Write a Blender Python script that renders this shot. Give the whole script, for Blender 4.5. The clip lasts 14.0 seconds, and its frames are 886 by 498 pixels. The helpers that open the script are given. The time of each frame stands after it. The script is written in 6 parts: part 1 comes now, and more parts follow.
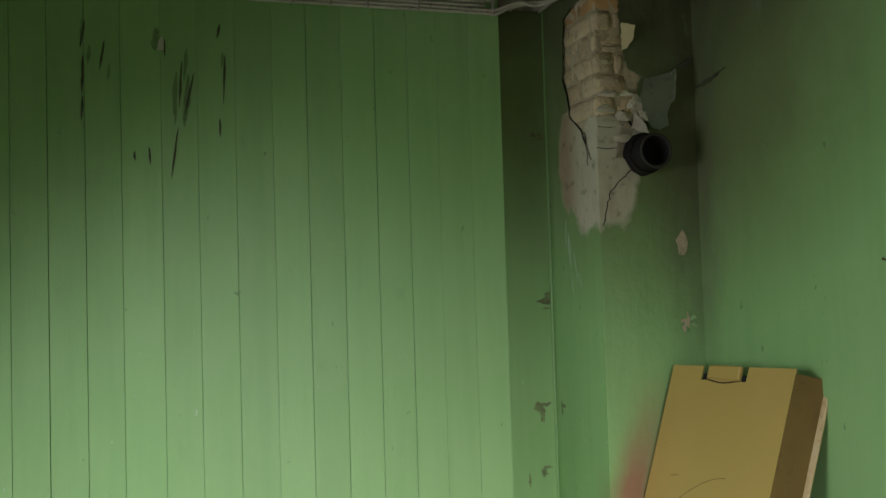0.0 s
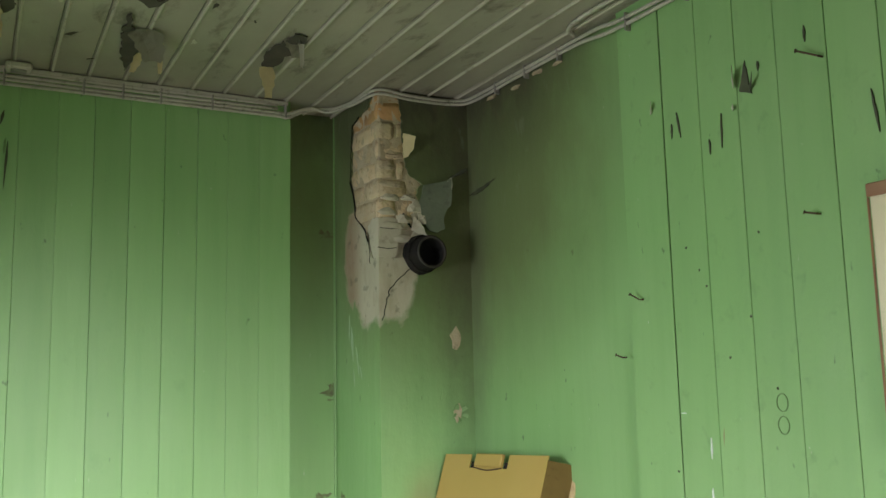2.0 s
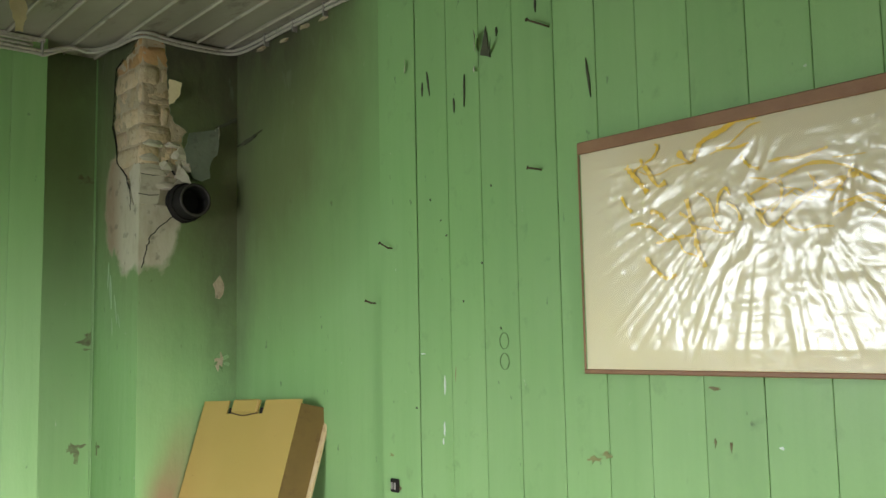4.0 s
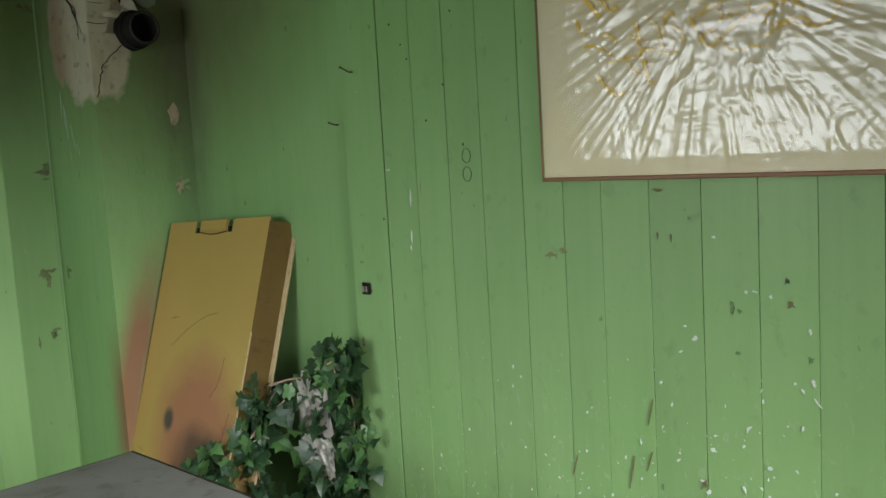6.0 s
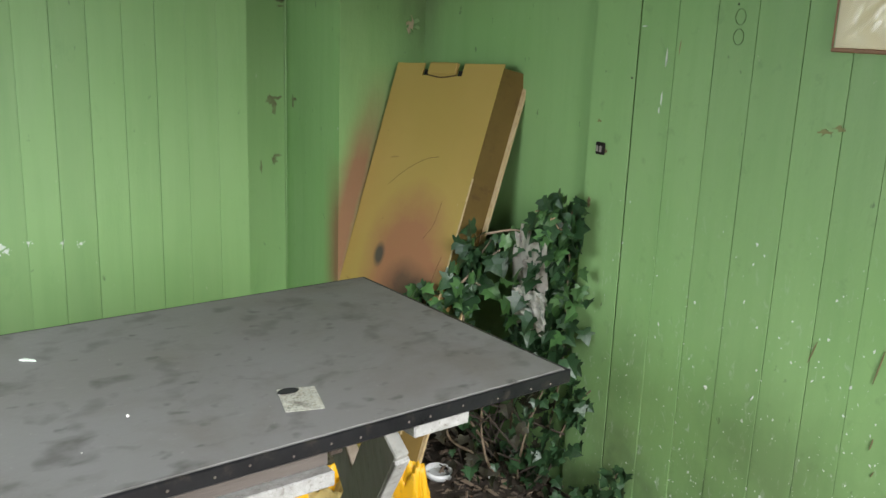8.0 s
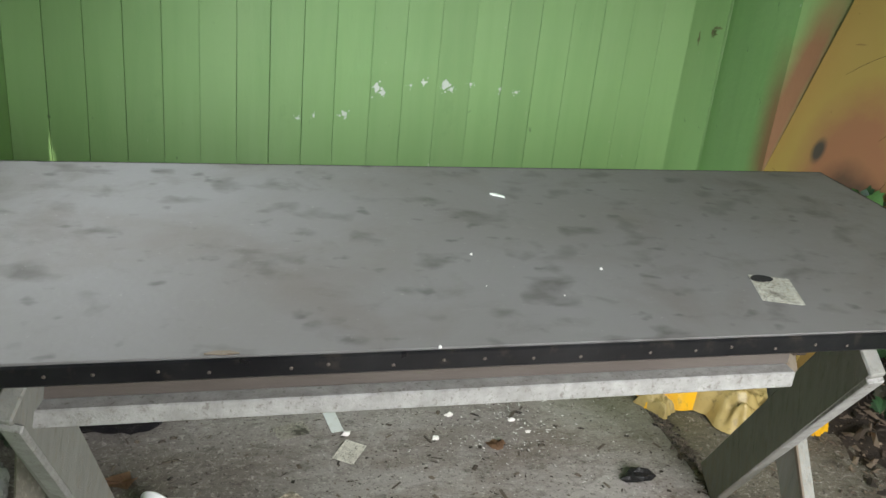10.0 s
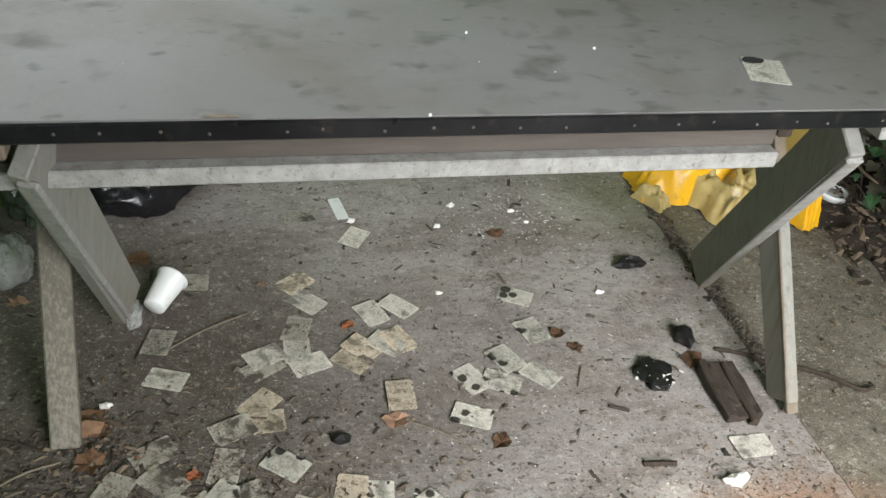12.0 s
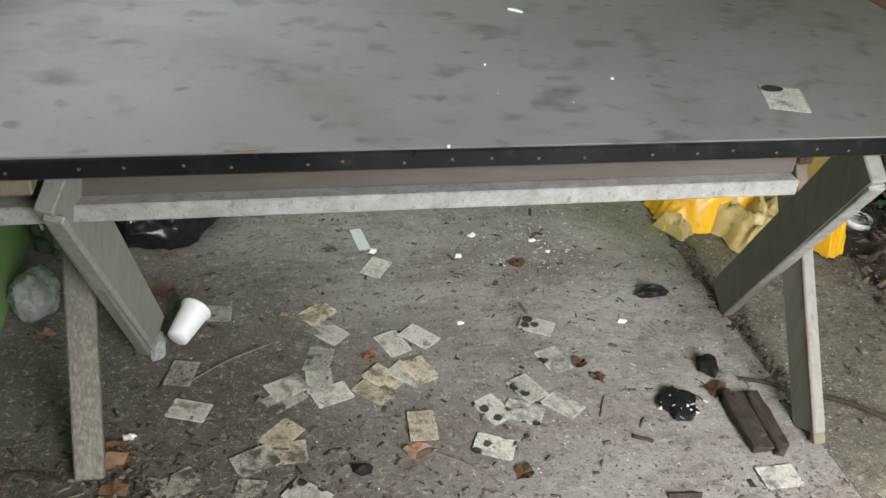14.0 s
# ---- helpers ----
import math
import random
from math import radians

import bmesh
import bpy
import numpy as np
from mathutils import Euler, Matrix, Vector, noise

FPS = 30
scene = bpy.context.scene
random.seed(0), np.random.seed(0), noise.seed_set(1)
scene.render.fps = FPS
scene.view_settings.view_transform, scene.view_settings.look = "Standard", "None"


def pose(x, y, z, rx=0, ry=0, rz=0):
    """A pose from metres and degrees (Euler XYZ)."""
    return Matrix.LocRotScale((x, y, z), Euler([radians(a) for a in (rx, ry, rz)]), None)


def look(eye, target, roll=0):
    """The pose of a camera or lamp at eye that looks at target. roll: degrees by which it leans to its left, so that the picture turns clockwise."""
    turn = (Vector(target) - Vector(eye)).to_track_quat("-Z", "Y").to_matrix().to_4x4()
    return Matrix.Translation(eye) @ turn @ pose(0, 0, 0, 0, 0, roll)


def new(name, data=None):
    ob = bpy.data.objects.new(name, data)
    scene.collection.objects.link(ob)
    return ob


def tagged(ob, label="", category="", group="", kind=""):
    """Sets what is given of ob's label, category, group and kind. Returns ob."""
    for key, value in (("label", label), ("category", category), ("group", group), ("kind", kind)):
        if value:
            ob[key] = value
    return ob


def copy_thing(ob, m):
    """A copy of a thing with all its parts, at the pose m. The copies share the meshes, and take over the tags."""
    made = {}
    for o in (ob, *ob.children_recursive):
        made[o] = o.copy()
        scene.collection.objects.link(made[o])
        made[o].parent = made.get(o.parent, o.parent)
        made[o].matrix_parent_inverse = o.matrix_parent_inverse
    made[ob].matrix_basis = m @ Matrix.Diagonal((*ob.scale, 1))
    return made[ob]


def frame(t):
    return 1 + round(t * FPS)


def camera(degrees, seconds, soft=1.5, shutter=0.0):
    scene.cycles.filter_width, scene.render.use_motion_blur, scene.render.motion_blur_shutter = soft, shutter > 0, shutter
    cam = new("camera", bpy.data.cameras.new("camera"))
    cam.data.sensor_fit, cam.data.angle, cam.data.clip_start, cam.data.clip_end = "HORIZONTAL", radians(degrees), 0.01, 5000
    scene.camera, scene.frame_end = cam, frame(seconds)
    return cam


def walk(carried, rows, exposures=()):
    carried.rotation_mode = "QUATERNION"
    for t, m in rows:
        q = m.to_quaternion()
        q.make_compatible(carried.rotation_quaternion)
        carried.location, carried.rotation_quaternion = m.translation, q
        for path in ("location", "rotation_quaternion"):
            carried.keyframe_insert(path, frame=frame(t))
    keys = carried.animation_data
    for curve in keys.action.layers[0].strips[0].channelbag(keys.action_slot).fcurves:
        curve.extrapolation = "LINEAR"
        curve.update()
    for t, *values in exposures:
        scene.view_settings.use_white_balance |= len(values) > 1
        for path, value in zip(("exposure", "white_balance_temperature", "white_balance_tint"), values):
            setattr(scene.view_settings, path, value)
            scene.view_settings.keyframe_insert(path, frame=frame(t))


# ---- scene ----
cam = camera(52.4, 14.0)
PATH = [
    (0, (-1.616, -2.825, 1.613), (-1.041, -0.912, 1.696), -1.7),
    (0.5, (-1.611, -2.883, 1.612), (-0.913, -1.015, 1.763), -1.2),
    (1, (-1.601, -2.933, 1.602), (-0.807, -1.11, 1.816), -0.5),
    (1.5, (-1.581, -2.97, 1.598), (-0.715, -1.184, 1.842), -0.7),
    (2, (-1.568, -2.996, 1.604), (-0.622, -1.256, 1.882), -1.3),
    (2.5, (-1.556, -3.028, 1.6), (-0.541, -1.334, 1.916), -1.4),
    (3, (-1.541, -3.07, 1.578), (-0.438, -1.43, 1.885), -1.3),
    (3.5, (-1.52, -3.102, 1.548), (-0.296, -1.541, 1.805), -0.7),
    (3.7, (-1.5, -3.114, 1.535), (-0.228, -1.589, 1.777), -0.3),
    (5.8, (-1.738, -3.223, 1.565), (-0.295, -1.849, 1.392), -3.8),
    (6, (-1.764, -3.191, 1.55), (-0.322, -1.822, 1.33), -3.3),
    (6.5, (-1.81, -3.118, 1.486), (-0.382, -1.755, 1.17), -1.3),
    (7, (-1.837, -3.071, 1.497), (-0.44, -1.706, 1.068), -0.3),
    (7.5, (-1.884, -3.041, 1.495), (-0.536, -1.642, 1.019), 1.5),
    (8, (-1.95, -2.995, 1.492), (-0.767, -1.458, 1.002), 2.2),
    (8.5, (-2.023, -2.886, 1.462), (-1.065, -1.204, 0.959), 4.3),
    (9, (-2.132, -2.794, 1.442), (-1.431, -1.006, 0.883), 6.5),
    (9.2, (-2.165, -2.784, 1.44), (-1.543, -0.977, 0.85), 6.7),
    (11.3, (-2.142, -2.914, 1.402), (-1.672, -1.302, 0.315), 7.1),
    (11.5, (-2.145, -2.915, 1.4), (-1.671, -1.316, 0.296), 7.2),
    (12, (-2.138, -2.916, 1.397), (-1.674, -1.341, 0.255), 6.7),
    (12.5, (-2.139, -2.916, 1.388), (-1.688, -1.374, 0.198), 6.5),
    (13, (-2.14, -2.916, 1.385), (-1.697, -1.399, 0.159), 6.5),
    (13.5, (-2.139, -2.917, 1.387), (-1.703, -1.385, 0.178), 6.2),
    (14, (-2.133, -2.921, 1.402), (-1.717, -1.298, 0.309), 5.2),
]
EXPOSURES = [(0, 0.04), (0.5, 0.36), (1, 0.68), (1.5, 0.80), (2.5, 0.95), (3.7, 0.92), (6, 0.03), (7, -0.02), (7.5, 0.02), (8.5, 0.32), (9.2, 0.0), (11.5, 0.04), (14, 0.04)]
walk(cam, [(t, look(eye, target, roll)) for t, eye, target, roll in PATH], EXPOSURES)

# world, sun and large lights
world = bpy.data.worlds.new("world")
scene.world = world
world.use_nodes = True
wn = world.node_tree
sky = wn.nodes.new("ShaderNodeTexSky")
sky.sky_type = "NISHITA"
sky.sun_disc = False
sky.sun_elevation, sky.sun_rotation = radians(43), radians(189)
wn.links.new(sky.outputs[0], wn.nodes["Background"].inputs[0])
wn.nodes["Background"].inputs[1].default_value = 0.08

sun = new("sun", bpy.data.lights.new("sun", "SUN"))
sun.data.energy, sun.data.angle, sun.data.color = 5.0, radians(0.5), (1.0, 0.93, 0.82)
sun.matrix_basis = look((-2.225, -9.95, 7.6), (-1.0, -1.9, 0.0))

DOOR = (-1.7, -0.5, 2.3)       # x from, x to, height of the open doorway in the south wall
PANE = (-1.80, -0.68, 1.05, 1.95)  # y from, y to, z from, z to of the open window in the west wall
SOUTH, WEST, TOP = -4.1, -2.72, 2.585


def skylight(name, eye, aim, wide, high, power, colour, spread):
    """The sky's light that falls in through an opening, slanting down."""
    ob = new(name, bpy.data.lights.new(name, "AREA"))
    ob.data.shape, ob.data.size, ob.data.size_y = "RECTANGLE", wide, high
    ob.data.energy, ob.data.color, ob.data.spread = power, colour, radians(spread)
    ob.matrix_basis = look(eye, aim)


skylight("window_skylight", (WEST - 0.006, (PANE[0] + PANE[1]) / 2, (PANE[2] + PANE[3]) / 2), (-0.6, -1.30, 0.35), 1.1, 0.85, 17, (0.88, 0.95, 1.0), 140)
skylight("doorway_skylight", ((DOOR[0] + DOOR[1]) / 2, SOUTH - 0.03, 1.40), (-1.2, -2.0, -0.25), 1.15, 1.6, 53, (0.97, 0.98, 1.0), 86)



# ---------------------------------------------------------------- materials
def ramp(nt, src, stops):
    r = nt.nodes.new("ShaderNodeValToRGB")
    while len(r.color_ramp.elements) < len(stops):
        r.color_ramp.elements.new(0.5)
    for e, (p, c) in zip(r.color_ramp.elements, stops):
        e.position = p
        e.color = (*c, 1) if isinstance(c, tuple) else (c, c, c, 1)
    nt.links.new(src, r.inputs[0])
    return r.outputs[0]


class Surface:
    """A principled material that is laid up in layers."""

    def __init__(self, name, colour, rough=0.6, metal=0.0, spec=0.5):
        self.m = bpy.data.materials.new(name)
        self.m.use_nodes = True
        self.nt = self.m.node_tree
        self.p = self.nt.nodes["Principled BSDF"]
        self.p.inputs["Base Color"].default_value = (*colour, 1)
        self.p.inputs["Roughness"].default_value = rough
        self.p.inputs["Metallic"].default_value = metal
        self.p.inputs["Specular IOR Level"].default_value = spec
        self.tc = self.nt.nodes.new("ShaderNodeTexCoord").outputs["Object"]
        rgb = self.nt.nodes.new("ShaderNodeRGB")
        rgb.outputs[0].default_value = (*colour, 1)
        self.col = rgb.outputs[0]
        self.height = None

    def coords(self, scale=(1, 1, 1), move=(0, 0, 0)):
        mp = self.nt.nodes.new("ShaderNodeMapping")
        mp.inputs["Scale"].default_value = scale
        mp.inputs["Location"].default_value = move
        self.nt.links.new(self.tc, mp.inputs[0])
        return mp.outputs[0]

    def noise(self, scale, detail=4, stretch=(1, 1, 1), rough=0.55, distort=0.0, move=(0, 0, 0)):
        n = self.nt.nodes.new("ShaderNodeTexNoise")
        n.inputs["Scale"].default_value = scale
        n.inputs["Detail"].default_value = detail
        n.inputs["Roughness"].default_value = rough
        n.inputs["Distortion"].default_value = distort
        self.nt.links.new(self.coords(stretch, move), n.inputs["Vector"])
        return n.outputs[0]

    def cells(self, scale, stretch=(1, 1, 1)):
        n = self.nt.nodes.new("ShaderNodeTexVoronoi")
        n.inputs["Scale"].default_value = scale
        self.nt.links.new(self.coords(stretch), n.inputs["Vector"])
        return n.outputs["Distance"]

    def math(self, op, a, b):
        n = self.nt.nodes.new("ShaderNodeMath")
        n.operation = op
        for k, v in enumerate((a, b)):
            if isinstance(v, (int, float)):
                n.inputs[k].default_value = v
            else:
                self.nt.links.new(v, n.inputs[k])
        return n.outputs[0]

    def axis(self, k, lo, hi, a=0.0, b=1.0):
        sp = self.nt.nodes.new("ShaderNodeSeparateXYZ")
        self.nt.links.new(self.tc, sp.inputs[0])
        mr = self.nt.nodes.new("ShaderNodeMapRange")
        for n, v in zip(("From Min", "From Max", "To Min", "To Max"), (lo, hi, a, b)):
            mr.inputs[n].default_value = v
        self.nt.links.new(sp.outputs[k], mr.inputs[0])
        return mr.outputs[0]

    def near(self, centre, scale, inner, outer):
        """1 inside an ellipsoid, fading to 0."""
        d = self.nt.nodes.new("ShaderNodeVectorMath")
        d.operation = "LENGTH"
        self.nt.links.new(self.coords(scale, tuple(-c * k for c, k in zip(centre, scale))), d.inputs[0])
        mr = self.nt.nodes.new("ShaderNodeMapRange")
        for n, v in zip(("From Min", "From Max", "To Min", "To Max"), (inner, outer, 1, 0)):
            mr.inputs[n].default_value = v
        self.nt.links.new(d.outputs["Value"], mr.inputs[0])
        return mr.outputs[0]

    def step(self, src, lo, hi):
        return ramp(self.nt, src, [(lo, 0.0), (hi, 1.0)])

    def fall(self, src, near, far):
        mr = self.nt.nodes.new("ShaderNodeMapRange")
        for n, v in zip(("From Min", "From Max", "To Min", "To Max"), (near, far, 1, 0)):
            mr.inputs[n].default_value = v
        self.nt.links.new(src, mr.inputs[0])
        return mr.outputs[0]

    def lay(self, colour, mask, amount=1.0):
        mx = self.nt.nodes.new("ShaderNodeMix")
        mx.data_type = "RGBA"
        if amount != 1.0:
            mask = self.math("MULTIPLY", mask, amount)
        self.nt.links.new(mask, mx.inputs[0])
        self.nt.links.new(self.col, mx.inputs[6])
        if isinstance(colour, tuple):
            mx.inputs[7].default_value = (*colour, 1)
        else:
            self.nt.links.new(colour, mx.inputs[7])
        self.col = mx.outputs[2]
        return self

    def vary(self, amount):
        """Each object a little lighter or darker."""
        info = self.nt.nodes.new("ShaderNodeObjectInfo")
        hsv = self.nt.nodes.new("ShaderNodeHueSaturation")
        v = self.math("MULTIPLY_ADD", info.outputs["Random"], amount)
        v.node.inputs[2].default_value = 1 - amount / 2
        self.nt.links.new(v, hsv.inputs["Value"])
        self.nt.links.new(self.col, hsv.inputs["Color"])
        self.col = hsv.outputs[0]
        return self

    def islands(self, amount):
        geo = self.nt.nodes.new("ShaderNodeNewGeometry")
        hsv = self.nt.nodes.new("ShaderNodeHueSaturation")
        v = self.math("MULTIPLY_ADD", geo.outputs["Random Per Island"], amount)
        v.node.inputs[2].default_value = 1 - amount / 2
        self.nt.links.new(v, hsv.inputs["Value"])
        self.nt.links.new(self.col, hsv.inputs["Color"])
        self.col = hsv.outputs[0]
        return self

    def gloss(self, src, lo, hi):
        mr = self.nt.nodes.new("ShaderNodeMapRange")
        mr.inputs["To Min"].default_value, mr.inputs["To Max"].default_value = lo, hi
        self.nt.links.new(src, mr.inputs[0])
        self.nt.links.new(mr.outputs[0], self.p.inputs["Roughness"])
        return self

    def bump(self, src, distance, strength=1.0):
        b = self.nt.nodes.new("ShaderNodeBump")
        b.inputs["Distance"].default_value = distance
        b.inputs["Strength"].default_value = strength
        self.nt.links.new(src, b.inputs["Height"])
        if self.height:
            self.nt.links.new(self.height, b.inputs["Normal"])
        self.height = b.outputs[0]
        return self

    def done(self):
        self.nt.links.new(self.col, self.p.inputs["Base Color"])
        if self.height:
            self.nt.links.new(self.height, self.p.inputs["Normal"])
        return self.m


GREEN = (0.232, 0.41, 0.15)


def green_paint(name, speckle=0.0, soot=0.0, scuff=0.25):
    s = Surface(name, GREEN, 0.42, 0, 0.42)
    s.lay((0.285, 0.44, 0.195), s.step(s.noise(1.3, 3), 0.35, 0.7), 0.7)
    s.lay((0.19, 0.35, 0.125), s.step(s.noise(3.0, 6, (6, 6, 0.5)), 0.45, 0.75), 0.45)
    s.lay((0.11, 0.22, 0.075), s.step(s.noise(9, 8, (1, 1, 0.6), 0.7), 0.6, 0.75), scuff)
    s.lay((0.05, 0.06, 0.035), s.step(s.noise(34, 4, (1, 1, 0.5)), 0.70, 0.74), 0.55)
    s.lay((0.52, 0.56, 0.44), s.step(s.noise(55, 3, (1, 1, 0.45), 0.6, 0.6, (3, 1, 7)), 0.735, 0.76), 0.7)
    if speckle:
        low = s.axis(2, 1.15, 0.2)
        mask = s.math("MULTIPLY", s.step(s.noise(38, 5, (1, 1.4, 0.6), 0.65, 0.8), 0.60, 0.66), low)
        s.lay((0.55, 0.63, 0.52), mask, speckle * 0.6)
        # blotches of darker green that strengthen towards the floor
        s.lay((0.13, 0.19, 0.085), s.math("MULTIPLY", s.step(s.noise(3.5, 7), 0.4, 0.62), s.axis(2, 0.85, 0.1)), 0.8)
        s.lay((0.09, 0.13, 0.06), s.step(s.noise(17, 6, (1, 1, 0.8), 0.6, 0.3, (1, 8, 3)), 0.60, 0.74), 0.3)
        s.lay((0.25, 0.10, 0.06), s.step(s.noise(13, 3, (1, 1.6, 0.4), 0.5, 0.5, (9, 2, 4)), 0.755, 0.77), 0.8)
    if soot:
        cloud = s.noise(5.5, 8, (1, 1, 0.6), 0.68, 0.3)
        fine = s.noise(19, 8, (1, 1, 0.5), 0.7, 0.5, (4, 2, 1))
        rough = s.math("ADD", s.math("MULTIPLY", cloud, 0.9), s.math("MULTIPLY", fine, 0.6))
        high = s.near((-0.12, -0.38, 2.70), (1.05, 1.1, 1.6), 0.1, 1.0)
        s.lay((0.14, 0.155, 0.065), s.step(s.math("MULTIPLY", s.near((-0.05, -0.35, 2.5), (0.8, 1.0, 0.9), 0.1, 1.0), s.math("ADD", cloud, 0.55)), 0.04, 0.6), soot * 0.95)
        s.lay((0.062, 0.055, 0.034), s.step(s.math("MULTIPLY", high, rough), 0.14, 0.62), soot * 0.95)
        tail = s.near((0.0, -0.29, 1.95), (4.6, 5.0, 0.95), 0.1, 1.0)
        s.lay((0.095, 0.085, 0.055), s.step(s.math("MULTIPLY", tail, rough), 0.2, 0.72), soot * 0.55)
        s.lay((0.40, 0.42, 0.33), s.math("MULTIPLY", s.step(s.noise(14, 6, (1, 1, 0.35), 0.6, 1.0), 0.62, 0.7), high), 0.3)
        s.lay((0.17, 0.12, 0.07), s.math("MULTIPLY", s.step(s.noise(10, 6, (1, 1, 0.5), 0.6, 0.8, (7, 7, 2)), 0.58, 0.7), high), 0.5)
    s.gloss(s.noise(6, 5, (1, 1, 0.4)), 0.36, 0.56)
    s.bump(s.noise(24, 5, (1, 1, 0.2)), 0.004, 0.45)
    s.bump(s.noise(160, 3, (1, 1, 0.4)), 0.0012, 0.4)
    return s


boards_green = green_paint("green_board_paint").vary(0.10).done()
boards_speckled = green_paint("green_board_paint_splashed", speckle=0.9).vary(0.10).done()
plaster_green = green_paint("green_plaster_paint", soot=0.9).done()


def plaster_chimney():
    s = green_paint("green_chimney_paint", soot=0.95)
    bare = s.near((-0.335, -0.25, 2.03), (5.6, 3.5, 3.75), 0.75, 1.12)
    edge = s.noise(9, 6, (1, 1, 0.8), 0.6, 0.4)
    torn = s.step(s.math("ADD", bare, s.math("MULTIPLY", s.math("SUBTRACT", edge, 0.5), 1.7)), 0.36, 0.66)
    s.lay((0.52, 0.46, 0.35), torn)
    s.lay((0.33, 0.21, 0.13), s.math("MULTIPLY", torn, s.axis(1, -0.15, -0.05)), 0.85)
    s.lay((0.40, 0.33, 0.23), s.math("MULTIPLY", s.step(s.noise(11, 7, (1.5, 1.5, 0.7), 0.65), 0.48, 0.66), torn), 0.7)
    s.lay((0.12, 0.10, 0.075), s.math("MULTIPLY", s.step(s.noise(26, 6), 0.60, 0.7), torn), 0.6)
    sp = s.nt.nodes.new("ShaderNodeSeparateXYZ")
    s.nt.links.new(s.tc, sp.inputs[0])
    line = s.math("ADD", s.math("MULTIPLY", sp.outputs[2], -0.286), s.math("ADD", sp.outputs[0], 0.53))
    off = s.math("ADD", s.math("ABSOLUTE", line, 0.0), s.math("MULTIPLY", s.noise(7, 5), 0.05))
    reach = s.math("MULTIPLY", s.math("MULTIPLY", s.axis(2, 0.2, 0.45), s.axis(2, 1.34, 1.0)), s.axis(1, -0.17, -0.26))
    s.lay((0.27, 0.115, 0.07), s.math("MULTIPLY", s.fall(off, 0.05, 0.125), reach), 0.9)
    s.bump(s.noise(30, 6), 0.004, 0.4)
    return s.done()


chimney_paint = plaster_chimney()


def simple(name, colour, second, scale, rough, bump=0.002, metal=0.0, spec=0.5, dirt=None, vary=0.0, stretch=(1, 1, 1)):
    s = Surface(name, colour, rough, metal, spec)
    s.lay(second, s.step(s.noise(scale, 6, stretch, 0.62), 0.35, 0.7), 0.9)
    if dirt:
        s.lay(dirt, s.step(s.noise(scale * 3.1, 7, stretch, 0.68, 0.3), 0.55, 0.68), 0.75)
    if vary:
        s.vary(vary)
    s.gloss(s.noise(scale * 2, 4), max(0.03, rough - 0.1), min(1, rough + 0.12))
    if bump:
        s.bump(s.noise(scale * 6, 6, stretch), bump, 0.6)
    return s.done()


def concrete_floor(name, base, light, brown):
    s = Surface(name, base, 0.85, 0, 0.3)
    s.lay(light, s.step(s.noise(2.2, 7, (1, 1, 1), 0.65), 0.42, 0.62), 0.75)
    s.lay(brown, s.step(s.noise(3.1, 8, (0.7, 1.6, 1), 0.7, 0.3, (5, 2, 0)), 0.46, 0.68), 0.8)
    s.lay((0.05, 0.042, 0.032), s.step(s.noise(24, 9, (0.55, 1, 1), 0.76, 0.4), 0.52, 0.68), 0.65)
    s.lay((0.07, 0.058, 0.042), s.step(s.noise(9, 8, (0.7, 1, 1), 0.72, 0.6, (4, 1, 2)), 0.56, 0.72), 0.5)
    # dirt at the table's west end, darkened further to paint in the shade there
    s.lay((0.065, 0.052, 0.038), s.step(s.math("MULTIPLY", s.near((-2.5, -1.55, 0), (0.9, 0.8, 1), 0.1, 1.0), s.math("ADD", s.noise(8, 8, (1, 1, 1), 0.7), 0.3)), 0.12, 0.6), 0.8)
    s.lay((0.52, 0.49, 0.43), s.step(s.noise(75, 5, (0.6, 1, 1), 0.7), 0.60, 0.68), 0.6)
    s.lay((0.03, 0.026, 0.02), s.step(s.noise(120, 5, (1, 1, 1), 0.65), 0.58, 0.66), 0.8)
    s.lay((0.58, 0.55, 0.50), s.step(s.noise(170, 4, (1, 1, 1), 0.6, 0.0, (6, 2, 9)), 0.62, 0.68), 0.6)
    s.lay((0.16, 0.17, 0.07), s.near((-0.95, -0.75, 0), (2.2, 2.4, 1), 0.1, 0.8), 0.45)
    s.lay((0.26, 0.15, 0.09), s.step(s.math("MULTIPLY", s.near((-1.05, -1.98, 0), (2.2, 4.2, 1), 0.1, 1.0), s.math("ADD", s.noise(16, 8, (1, 1, 1), 0.72), 0.25)), 0.28, 0.62), 0.75)
    s.lay((0.60, 0.56, 0.50), s.step(s.noise(46, 9, (1, 1, 1), 0.8, 0.6, (7, 3, 1)), 0.54, 0.68), 0.6)
    s.lay((0.03, 0.026, 0.02), s.step(s.noise(60, 8, (0.7, 1, 1), 0.78, 0.3, (2, 9, 4)), 0.56, 0.66), 0.75)
    s.bump(s.noise(26, 9, (0.5, 1, 1), 0.7), 0.006, 0.8)
    s.bump(s.noise(140, 5), 0.002, 0.6)
    return s.done()


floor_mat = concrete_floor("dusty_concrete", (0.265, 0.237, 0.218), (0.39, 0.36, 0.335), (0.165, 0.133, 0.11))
rough_floor_mat = concrete_floor("rough_soiled_concrete", (0.145, 0.128, 0.098), (0.24, 0.215, 0.175), (0.10, 0.082, 0.057))


